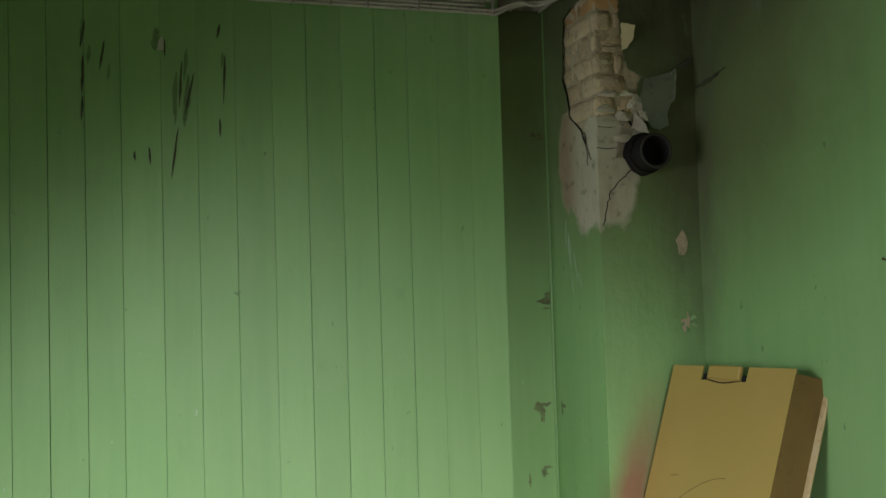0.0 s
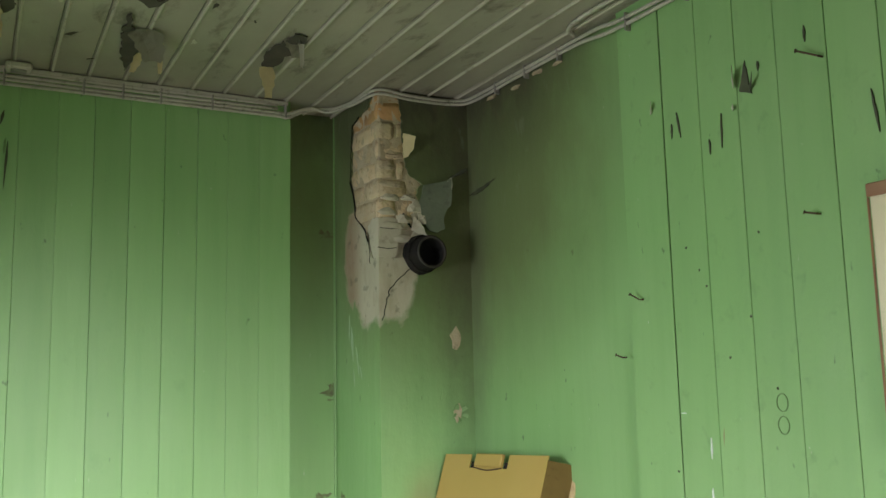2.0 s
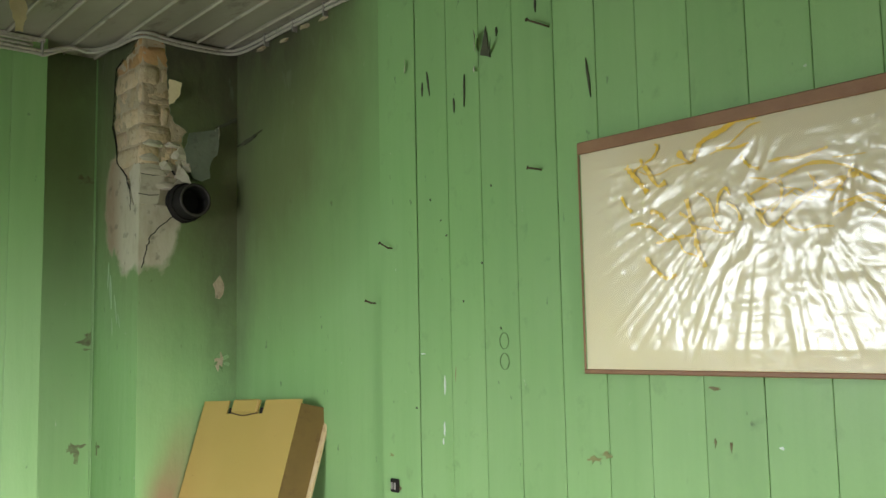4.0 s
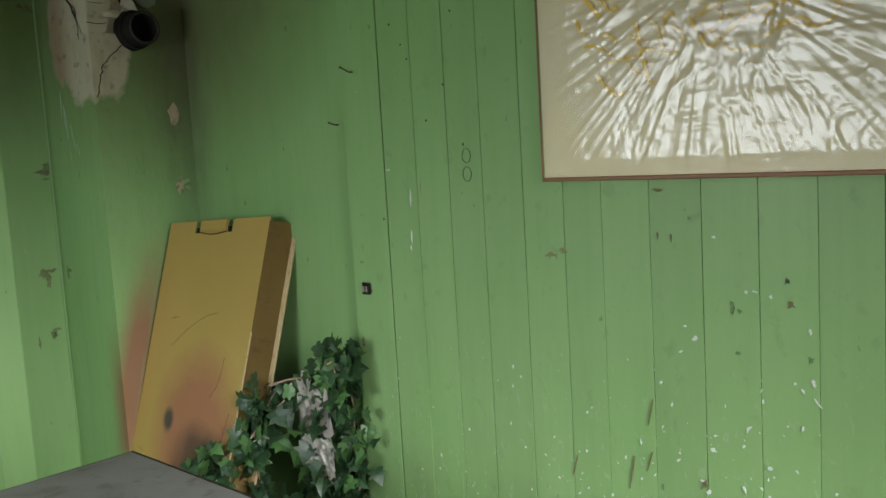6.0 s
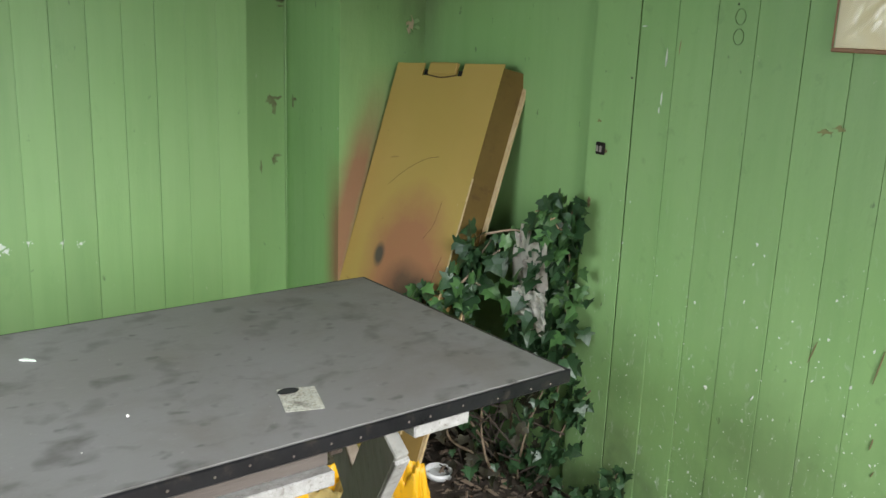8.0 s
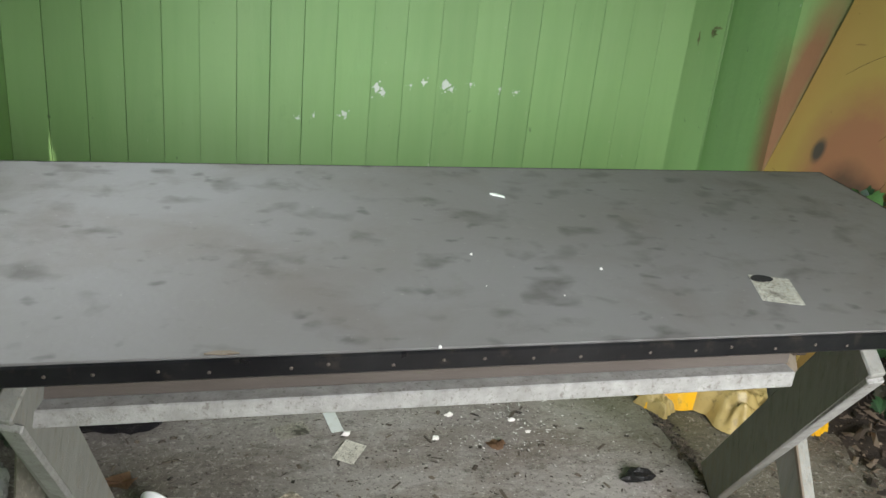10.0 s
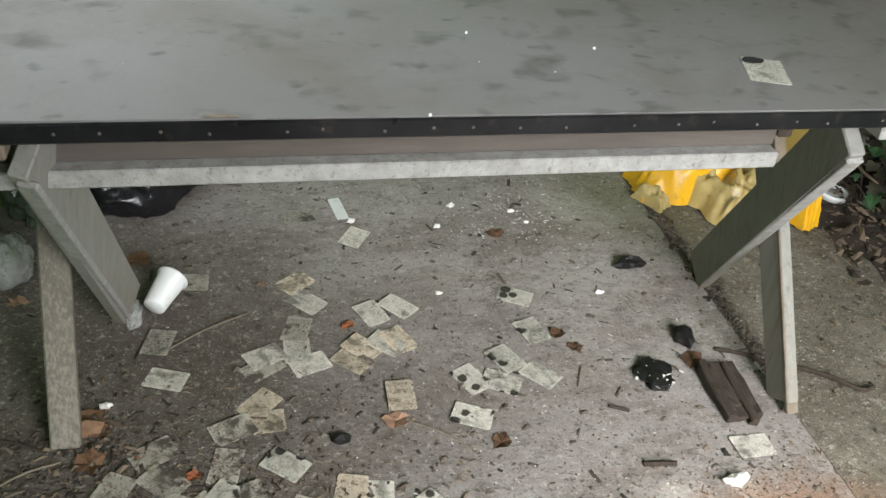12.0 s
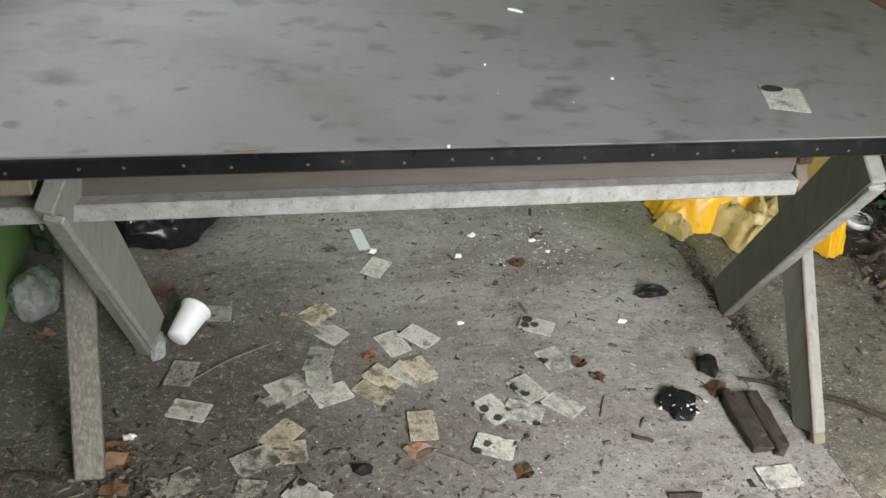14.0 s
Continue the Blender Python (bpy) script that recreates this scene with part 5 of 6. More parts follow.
# ---------------------------------------------------------------- tan steel panel leaning in the corner
B0 = Vector((-0.50, -0.262, 0.0))
T0 = Vector((-0.118, -0.300, 1.345))
pu = Vector((0.113, -0.9936, 0.0))
pv = (T0 - B0).normalized()
pu = (pu - pv * pu.dot(pv)).normalized()
pn = pu.cross(pv)
if pn.x > 0:
    pn = -pn
PM = Matrix((-pn, -pu, pv)).transposed().to_4x4()      # local: x into the corner, y negative across, z along
PM.translation = B0 + Vector((0.01, 0, 0))
PL, PW, PD = (T0 - B0).length, 0.505, 0.095
panel = thing("steel_panel", tuple(B0), "tan enamelled steel appliance panel with scorch marks, leaning in the corner", "steel panel")
panel.matrix_basis = PM


def local_part(name, bm, material, parent, label="", smooth=False):
    for v in bm.verts:
        v.co.z -= v.co.y * 0.105 * v.co.z / PL      # the sheet is cut askew along its top
    ob = new(name, mesh_of(name, bm, material, smooth))
    ob.parent = parent
    return tagged(ob, label) if label else ob


t = 0.004
S0, S1, SD = 0.14, 0.33, 0.042
face = bmesh.new()
NOTCH = 0.026
cols = (0, S0, S0 + NOTCH, S1 - NOTCH, S1, PW)
rows = (0, PL - SD, PL)
pts = {}
for i in range(5):
    for j in range(2):
        if j == 1 and i in (1, 3):
            continue
        q = []
        for a, b in ((i, j), (i + 1, j), (i + 1, j + 1), (i, j + 1)):
            if (a, b) not in pts:
                pts[a, b] = face.verts.new((0, -cols[a], rows[b]))
            q.append(pts[a, b])
        face.faces.new(q)
up = bmesh.ops.extrude_face_region(face, geom=face.faces[:])
bmesh.ops.translate(face, verts=[v for v in up["geom"] if isinstance(v, bmesh.types.BMVert)], vec=(t, 0, 0))
local_part("front", face, panel_mat, panel)


def flange(y0, y1, x0, x1):
    bm = bmesh.new()
    q = [(x0, y0), (x1, y1), (x1 + 0.003, y1 + 0.003), (x0 + 0.003, y0 + 0.004)]
    lo, hi = [bm.verts.new((x, y, 0)) for x, y in q], [bm.verts.new((x, y, PL - 0.012)) for x, y in q]
    bm.faces.new(lo)
    bm.faces.new(hi)
    for k in range(4):
        bm.faces.new((lo[k], lo[(k + 1) % 4], hi[(k + 1) % 4], hi[k]))
    return bm


# both flanges take the tan that is darkened for shade
local_part("side_flange", flange(-PW, -PW - 0.032, 0.001, PD - 0.012), panel_side, panel, "side flange coloured darker for shade, with some grime")
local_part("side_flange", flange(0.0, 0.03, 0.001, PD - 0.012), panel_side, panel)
local_part("edge_lip", box((PD - 0.016, -PW - 0.046, 0), (PD - 0.006, -PW - 0.028, PL - 0.02), 0.002), panel_edge, panel, "worn pale edge lip")
local_part("corner_bead", box((-0.0015, -PW - 0.002, 0.2), (0.004, -PW + 0.003, PL - 0.36), 0.001), panel_edge, panel, "bright worn corner edge")
local_part("grip_tab", box((-0.006, -S1 + NOTCH + 0.002, PL - SD + 0.004), (0.001, -S0 - NOTCH - 0.002, PL + 0.002), 0.004), panel_mat, panel, "bent grip tab between two slots")
local_part("grip_line", tube(smooth_line([(-0.001, -S1 + NOTCH, PL - SD + 0.002), (-0.002, -(S0 + S1) / 2, PL - SD - 0.006), (-0.001, -S0 - NOTCH, PL - SD + 0.002)], 5), 0.0022, 5), rust_mat, panel)
# black blocks paint the darkness inside the two open slots
for a in (S0, S1 - NOTCH):
    local_part("slot", box((0.0055, -a - NOTCH, PL - SD - 0.004), (0.03, -a, PL - SD + 0.020), 0.002), soot_mat, panel, "black block behind the notch, for the slot's dark inside")
for pts in (((-0.12, 0.97), (-0.19, 1.03), (-0.27, 1.075), (-0.33, 1.09)), ((-0.46, 0.58), (-0.45, 0.68), (-0.465, 0.78)), ((-0.36, 0.82), (-0.39, 0.87), (-0.40, 0.95))):
    local_part("scratch", tube(smooth_line([(0.0004, y, z) for y, z in pts], 5), 0.0009, 5), rust_mat, panel, "thin dark scratch")
local_part("cross_rail", box((0.02, -PW + 0.01, 0.05), (PD - 0.02, -0.01, 0.09), 0.004), panel_mat, panel)

# ---------------------------------------------------------------- table on two trestles
TX0, TX1, TY0, TY1, TZ = -2.64, -0.668, -1.775, -0.976, 0.805
table = thing("work_table", ((TX0 + TX1) / 2, (TY0 + TY1) / 2, 0.755), "long grey stained work table top with a black nailed edge band", "table")
part("tabletop", box((TX0 + 0.004, TY0 + 0.004, TZ - 0.030), (TX1 - 0.004, TY1 - 0.004, TZ), 0.005), table_mat, table, "stained dull grey tabletop")
part("front_edge_band", box((TX0, TY0 - 0.003, TZ - 0.0305), (TX1 + 0.003, TY0 + 0.004, TZ + 0.0005), 0.003), edge_black, table, "black edge band")
part("end_edge_band", box((TX1 - 0.004, TY0 + 0.004, TZ - 0.0305), (TX1 + 0.003, TY1 + 0.003, TZ - 0.002), 0.0015), edge_black, table, "black edge band")
part("back_edge_band", box((TX0, TY1 - 0.004, TZ - 0.0305), (TX1 - 0.004, TY1 + 0.003, TZ - 0.002), 0.0015), edge_black, table)
part("end_edge_band", box((TX0 - 0.003, TY0 + 0.004, TZ - 0.0305), (TX0 + 0.004, TY1 - 0.004, TZ - 0.002), 0.0015), edge_black, table)
tack = lathe([(0.0, 0.0016), (0.0018, 0.0012), (0.0028, 0.0)], 8)
bmesh.ops.transform(tack, matrix=Matrix.Rotation(radians(90), 4, "X"), verts=tack.verts)
tack_mesh = mesh_of("tack", tack, brown_wood)
rng = random.Random(14)
for k in range(26):
    ob = new("tack", tack_mesh)
    ob.parent = table
    ob.location = Vector((TX0 + 0.05 + 0.075 * k + rng.uniform(-0.02, 0.02), TY0 - 0.003, TZ - 0.016 + rng.uniform(-0.004, 0.004))) - BASE[table.name]
part("edge_chip", prism([(-0.022, 0), (-0.008, 0.006), (0.012, 0.005), (0.024, -0.001), (0.004, -0.004)], 0.002, Matrix.Translation((-2.14, TY0 + 0.012, TZ + 0.0004))), raw_wood, table, "chipped bare spot on the edge")


def trestle(xt_a, xb_a, xt_b, xb_b, yfa, side, bx0, bx1, end_mat, broad):
    """Two crossed plank legs under a flat cross plank."""
    base = ((xt_a + xb_a) / 2, -1.43, 0)
    turn = (0.93, -0.37, 0) if broad else (1, 0, 0)
    tr = thing("trestle", base, "grey painted wooden X trestle with worn pale edges under the table", "trestle", "trestles under the table")
    leg = part("leg", beam((xt_a, -1.700, 0.735), (xb_a, -1.172, 0.02), 0.105, 0.030, turn, 0.003), grey_wood, tr, "wide grey plank leg")
    part("leg_edge", beam((xt_a - 0.004 * side, -1.735, 0.690), (xb_a - 0.004 * side, -1.212, 0.012), 0.012, 0.031, turn, 0.002), white_wood, leg, "worn pale plank edge")
    if broad:      # the near leg turns its broad side to the front
        part("leg", beam((xb_b, yfa, 0.012), (xt_b, -1.20, 0.735), 0.056, 0.028, (0, 1, 0), 0.004), bare_leg, tr, "weathered leg with paint worn to the grain")
    else:
        leg = part("leg", beam((xb_b, yfa, 0.015), (xt_b, -1.20, 0.735), 0.085, 0.028, (1, 0, 0), 0.003), grey_wood, tr)
        part("leg_edge", beam((xb_b, yfa - 0.042, 0.012), (xt_b, -1.245, 0.735), 0.012, 0.0285, (1, 0, 0), 0.002), raw_wood, leg, "bare weathered wood edge")
    part("cross_plank", box((bx0, -1.755, 0.738), (bx1, -1.05, 0.7745), 0.003), end_mat, tr, "painted cross plank")
    return tr


trestle(-1.062, -0.898, -0.955, -0.922, -1.66, -1, -1.045, -0.915, white_wood, False)
trestle(-2.405, -2.372, -2.455, -2.462, -1.60, 1, -2.555, -2.425, raw_wood, True)

rail = thing("table_rail", (-1.8, -1.66, 0.64), "brown plank rail with a worn white front lip below the table", "rail")
part("plank", box((-2.50, -1.645, 0.672), (-1.165, -1.622, 0.7745), 0.002), brown_wood, rail)
part("lip", box((-2.52, -1.672, 0.640), (-1.165, -1.622, 0.671), 0.003), white_wood, rail, "worn white painted lip")

# added block: stands in for the darkness behind the rail's end
part("dark_filler", box((-1.164, -1.650, 0.690), (-1.135, -1.61, 0.7745), 0.003), rot_wood, rail, "dark block added to fill the shaded gap at the rail end")

# things on the table
def card_at(x, y, deg, z, material, w=0.061, h=0.088, tilt=0.0, label="faded dirty playing card lying on the floor", cat="playing card", grp="scattered playing cards", name="playing_card"):
    r = random.Random(int(abs(x * 1733 + y * 917)))
    o, rad = [], 0.004
    for cx, cy, a0 in ((1, 1, 0), (-1, 1, 90), (-1, -1, 180), (1, -1, 270)):
        for k in range(3):
            a = radians(a0 + 45 * k)
            o.append((cx * (h / 2 - rad) + rad * math.cos(a) + r.uniform(-0.001, 0.001), cy * (w / 2 - rad) + rad * math.sin(a) + r.uniform(-0.001, 0.001)))
    bm = prism(o, 0.0009, Matrix.Identity(4))
    bow = r.uniform(-0.4, 0.9)
    for v in bm.verts:
        v.co.z += bow * (v.co.x ** 2) * 1.4
    lo = min(v.co.z for v in bm.verts)
    for v in bm.verts:
        v.co.z -= lo
    ob = single(name, bm, material, label, cat, grp)
    ob.matrix_basis = pose(x, y, z, r.uniform(-1, 1) * tilt, r.uniform(-1, 1) * tilt, deg)
    return ob


card_at(-1.209, -1.617, 72, TZ + 0.0005, card_table, 0.072, 0.104, label="square mouldy card with a black blot on the table", grp="", name="mouldy_card")
single("black_blot", prism([(px * 1.5, py * 0.9) for px, py in blot(random.Random(6), 0.014, 12, 0.12)], 0.001, pose(-1.215, -1.580, TZ + 0.004)), soot_mat, "black mould blot on a card", "stain")
single("paper_curl", prism([(-0.015, 0.006), (-0.004, 0.009), (0.012, -0.002), (0.016, -0.010), (0.004, -0.004), (-0.008, -0.001)], 0.003, pose(-1.576, -1.164, TZ, 0, 0, -14)), white_paint, "curled white paper scrap on the table", "paper scrap")
rng = random.Random(31)
for x, y, r in ((-1.712, -1.457, 0.0026), (-1.496, -1.525, 0.0032), (-1.60, -1.62, 0.0014), (-1.72, -1.58, 0.0013), (-1.843, TY0 + 0.006, 0.003)):
    single("plaster_crumb", lump((x, y, TZ), (r, r, r), x, 0.3, 2, 1), plaster_crumb, "tiny white plaster crumb on the table", "crumb", "crumbs on the table")

# ---------------------------------------------------------------- cards on the floor
CLEAN = ((-1.957, -1.184, 135), (-1.995, -1.36, 89), (-1.972, -1.408, 19), (-2.069, -1.374, 25), (-1.739, -1.228, 133), (-1.808, -1.249, 112), (-2.281, -1.42, 158), (-2.232, -1.08, 175), (-1.056, -1.774, 1), (-1.803, -0.921, 57), (-1.79, -1.36, 137), (-2.118, -1.776, 107), (-1.946, -1.903, 13))
TAN = ((-1.979, -1.106, 40), (-1.875, -1.407, 134), (-1.848, -1.368, 131), (-1.76, -1.351, 114), (-1.787, -1.533, 87), (-2.089, -1.519, 44), (-2.084, -1.572, 2), (-2.3, -1.633, 28), (-2.465, -1.763, 179), (-2.279, -1.708, 138), (-2.255, -1.79, 61), (-1.93, -1.779, 74), (-2.162, -1.682, 76), (-2.18, -1.848, 98))
GREY = ((-1.99, -1.284, 73), (-2.076, -1.409, 33), (-1.943, -0.813, 18), (-2.372, -1.721, 64), (-2.342, -1.791, 168), (-2.562, -1.754, 141), (-2.008, -1.814, 153), (-1.819, -1.879, 7), (-2.147, -1.587, 23), (-2.217, -1.787, 39), (-2.3, -1.302, 76))
SPOT = ((-1.433, -1.216, 151), (-1.43, -1.352, 106), (-1.523, -1.445, 114), (-1.618, -1.497, 116), (-1.552, -1.516, 150), (-1.454, -1.504, 129), (-1.644, -1.611, 154), (-2.048, -1.695, 140), (-2.174, -1.768, 54), (-1.879, -1.798, 81), (-1.775, -1.841, 124), (-1.245, -1.955, 18))
level = 0
for cards, mt, lab in ((GREY, card_grey, "grey grimy playing card lying on the concrete floor"), (CLEAN, card_clean, "faded pale playing card lying on the concrete floor"), (TAN, card_tan, "yellowed stained playing card lying on the concrete floor"), (SPOT, card_spot, "playing card with black mould spots on the floor")):
    for x, y, a in cards:
        level += 1
        if mt in (card_tan, card_clean) and x < -2.1 and level % 3:
            card_at(x, y, a, 0.0012 + 0.0011 * (level % 6), card_grey, tilt=3.0, label="grey grimy playing card lying on the concrete floor")
        else:
            card_at(x, y, a, 0.0012 + 0.0011 * (level % 6), mt, tilt=2.0, label=lab)
card_at(-1.829, -0.775, 98, 0.003, white_plastic, 0.034, 0.11, label="narrow faded paper label on the floor", cat="paper label", grp="", name="paper_label")

# ---------------------------------------------------------------- litter under and beside the table
cup = thing("plastic_cup", (-2.29, -1.13, 0.0), "white plastic cup lying on the concrete floor", "cup")
cm = Matrix.Translation((-2.312, -1.205, 0.031)) @ Matrix.Rotation(radians(-28), 4, "Z") @ Matrix.Rotation(radians(-76), 4, "X")
body = lathe([(0.0, 0.0), (0.024, 0.0), (0.026, 0.003), (0.0345, 0.088), (0.037, 0.090), (0.037, 0.093), (0.0335, 0.091), (0.025, 0.006), (0.0, 0.005)], 36)
bmesh.ops.transform(body, matrix=cm, verts=body.verts)
body = part("body", body, white_plastic, cup, "", True)
rim = lathe([(0.0365, 0.0885), (0.0388, 0.090), (0.0388, 0.094), (0.0362, 0.095), (0.0345, 0.0925)], 36)
bmesh.ops.transform(rim, matrix=cm, verts=rim.verts)
part("rim", rim, white_plastic, body, "rolled rim", True)


def tin_lid(x, y, r, h, lab, mat=None, z=0.0):
    lid = thing("jar_lid", (x, y, z), lab, "lid", "lids on the floor")
    p = lathe([(0.0, 0.004), (r * 0.8, 0.004), (r * 0.84, 0.001), (r * 0.9, 0.001), (r * 0.93, h), (r, h + 0.001), (r * 1.02, h * 0.6), (r, 0.0), (r * 0.9, 0.0)], 30)
    bmesh.ops.transform(p, matrix=pose(x, y, z + 0.001, 4, 3, 0), verts=p.verts)
    shell = part("shell", p, mat or tin_mat, lid, "", True)
    ringb = lathe([(r * 0.55, 0.0045), (r * 0.58, 0.0062), (r * 0.61, 0.0045)], 30)
    bmesh.ops.transform(ringb, matrix=pose(x, y, z + 0.001, 4, 3, 0), verts=ringb.verts)
    part("bead", ringb, mat or tin_mat, shell, "", True)


tin_lid(-0.275, -0.84, 0.046, 0.02, "shallow white tin lid lying on the soil by the wall", white_plastic, 0.024)
tin_lid(-2.42, -1.825, 0.034, 0.010, "dull grey tin lid lying among cards", tin_mat)
band = thing("white_ring", (-2.535, -1.789, 0), "white plastic ring lying on the floor", "ring")
p = lathe([(0.0165, 0.0), (0.0165, 0.012), (0.0205, 0.012), (0.0205, 0.0), (0.0165, 0.0)], 26)
bmesh.ops.transform(p, matrix=pose(-2.535, -1.789, 0.001, 9, 5, 0), verts=p.verts)
part("band", p, white_plastic, band, "", True)


def crumpled(centre, size, seed, fold=5.0, detail=4, deep=1.0):
    """A bag with many creases."""
    bm = bmesh.new()
    bmesh.ops.create_icosphere(bm, subdivisions=detail, radius=1)
    for v in bm.verts:
        d = v.co.normalized()
        s = Vector((seed, seed * 1.7, -seed))
        n = 0.45 * noise.noise(d * 1.6 + s) + 0.30 * (1 - 2 * abs(noise.noise(d * fold + s))) + 0.13 * (1 - 2 * abs(noise.noise(d * fold * 2.6 + s)))
        v.co = d * (0.85 + 0.55 * n * deep)
        v.co.z = max(v.co.z, -0.42)
    lo = min(v.co.z for v in bm.verts)
    for v in bm.verts:
        v.co = Vector((v.co.x * size[0], v.co.y * size[1], (v.co.z - lo) * size[2])) + Vector(centre)
    return bm


bag = thing("rubbish_bag", (-2.40, -0.55, 0), "shiny black plastic rubbish bag slumped under the table", "rubbish bag")
part("sack", crumpled((-2.40, -0.52, 0), (0.25, 0.31, 0.17), 3.1, 2.1, 5, 0.6), black_plastic, bag, "", True)
part("tied_neck", crumpled((-2.16, -0.56, 0.02), (0.07, 0.06, 0.05), 8.4, 4), black_plastic, bag)
single("plastic_wrap", crumpled((-2.655, -1.00, 0), (0.060, 0.075, 0.065), 5.5, 3.4, 4, 0.8), clear_bag, "crumpled dusty clear plastic wrap on the floor", "plastic wrap", "crumpled wraps", smooth=True)
single("plastic_wrap", crumpled((-2.60, -0.72, 0), (0.10, 0.10, 0.13), 2.2, 3), simple("dark_green_film", (0.06, 0.085, 0.055), (0.09, 0.11, 0.08), 10, 0.35, 0.002), "dark crumpled film bundle by the side wall", "plastic wrap", "crumpled wraps")
single("plastic_wrap", crumpled((-2.36, -1.20, 0), (0.022, 0.05, 0.018), 6.6, 5, 3), clear_bag, "clear wrapper scrap beside a trestle leg", "plastic wrap", "crumpled wraps")

def draped(centre, size, height, seed, deg=0.0, fold=4.0, n=44):
    """A limp crumpled sheet that lies in sharp folds."""
    bm = bmesh.new()
    rows = []
    for i in range(n + 1):
        row = []
        for j in range(n + 1):
            u, v = 2 * i / n - 1, 2 * j / n - 1
            p = Vector((u * fold * 0.5 + seed, v * fold * 0.5, seed))
            w = p + Vector((0.6 * noise.noise(p * 1.3), 0.6 * noise.noise(p * 1.3 + Vector((7, 1, 3))), 0))
            ridge = 1 - 2.2 * abs(noise.noise(w)) + 0.4 * (1 - 2.2 * abs(noise.noise(w * 2.3)))
            edge = max(0.0, 1 - max(abs(u), abs(v)) ** 4)
            h = max(0.0, edge * (0.55 + 0.45 * ridge) + 0.06 * noise.noise(w * 5))
            k = 1 + 0.22 * noise.noise(Vector((u * 2, v * 2, seed + 4)))
            row.append(bm.verts.new((u * size[0] * k, v * size[1] * k, h * height + 0.003)))
        rows.append(row)
    for a, c in zip(rows, rows[1:]):
        for j in range(n):
            bm.faces.new((a[j], c[j], c[j + 1], a[j + 1]))
    bmesh.ops.transform(bm, matrix=pose(*centre, 0, 0, deg), verts=bm.verts)
    return bm


ybag = thing("yellow_bag", (-0.62, -0.74, 0), "crumpled yellow plastic bag with dirty folds under the table", "plastic bag")
part("upper_fold", draped((-0.735, -0.735, 0.0), (0.175, 0.085), 0.16, 4.2, -4, 1.5), yellow_plastic, ybag, "bright yellow fold", True)
part("dirty_fold", draped((-0.635, -0.845, 0.0), (0.115, 0.13), 0.12, 7.9, 22, 2.6), dull_yellow, ybag, "dirty translucent fold", True)
part("back_fold", draped((-0.50, -0.76, 0.0), (0.12, 0.13), 0.12, 3.3, 10, 1.8), dull_yellow, ybag, "dirty translucent fold", True)
part("loose_end", draped((-0.875, -0.80, 0), (0.03, 0.055), 0.05, 1.3, 30, 2), dull_yellow, ybag, "pale torn end", True)
part("side_fold", draped((-0.455, -0.925, 0), (0.035, 0.065), 0.15, 9.1, 20, 2), yellow_plastic, ybag, "bright yellow fold", True)
single("yellow_strip", box((-1.42, -1.652, 0.764), (-1.24, -1.6455, 0.7735), 0.001), yellow_plastic, "narrow yellow plastic strip tucked over the rail", "plastic strip")


def crisp_leaf(x, y, deg, size, material, label, seed):
    r = random.Random(seed)
    pts = []
    for k in range(12):
        a = 2 * math.pi * k / 12
        rad = size * (0.62 + 0.38 * abs(math.cos(2.5 * a))) * r.uniform(0.8, 1.1)
        pts.append((rad * math.cos(a) * 1.25, rad * math.sin(a)))
    bm = bmesh.new()
    c = bm.verts.new((0, 0, size * 0.15))
    rim_v = [bm.verts.new((px, py, size * r.uniform(0.05, 0.55))) for px, py in pts]
    for k in range(12):
        bm.faces.new((c, rim_v[k], rim_v[(k + 1) % 12]))
    bmesh.ops.solidify(bm, geom=bm.faces[:], thickness=0.0008)
    lo = min(v.co.z for v in bm.verts)
    bmesh.ops.translate(bm, verts=bm.verts, vec=(0, 0, -lo))
    ob = single("dead_leaf", bm, material, label, "dead leaf", "dead leaves on the floor")
    ob.matrix_basis = pose(x, y, 0.001, 0, 0, deg)


for k, (x, y, d, s, mt, lab) in enumerate(((-1.812, -1.603, 20, 0.028, leaf_pale, "pale curled dead leaf on the floor"), (-1.868, -1.283, 0, 0.017, leaf_orange, "bright orange curled dead leaf on a card"), (-2.427, -1.525, 40, 0.03, leaf_brown, "brown dead leaf beside the trestle leg"), (-2.419, -1.641, 80, 0.033, leaf_brown, "brown dead leaf beside the trestle leg"), (-2.222, -1.697, 10, 0.016, leaf_orange, "orange dead leaf fragment on cards"), (-2.325, -1.63, 0, 0.012, leaf_orange, "orange dead leaf fragment on cards"), (-2.33, -1.79, 0, 0.013, leaf_orange, "orange dead leaf fragment on cards"), (-1.07, -1.50, 30, 0.035, leaf_brown, "brown dead leaf against the rotten wood"), (-1.41, -0.93, 0, 0.028, leaf_brown, "dry brown leaf on the floor"), (-1.6, -1.69, 60, 0.024, leaf_brown, "dry brown leaf on the floor"), (-2.36, -0.98, 0, 0.035, leaf_brown, "dry brown leaf on the floor"), (-1.73, -1.93, 0, 0.018, leaf_pale, "pale dead leaf fragment on the floor"), (-2.62, -1.12, 0, 0.022, leaf_pale, "pale dead leaf by the side wall"), (-1.37, -1.37, 40, 0.022, leaf_brown, "dry brown leaf on the floor"), (-1.34, -1.42, 80, 0.02, leaf_brown, "dry brown leaf on the floor"), (-2.06, -1.10, 0, 0.011, leaf_pale, "pale dead leaf fragment on the floor"), (-2.40, -1.56, 0, 0.02, leaf_brown, "brown dead leaf beside the trestle leg"), (-2.64, -1.60, 0, 0.018, leaf_brown, "brown dead leaf by the side wall"))):
    crisp_leaf(x, y, d, s, mt, lab, k)

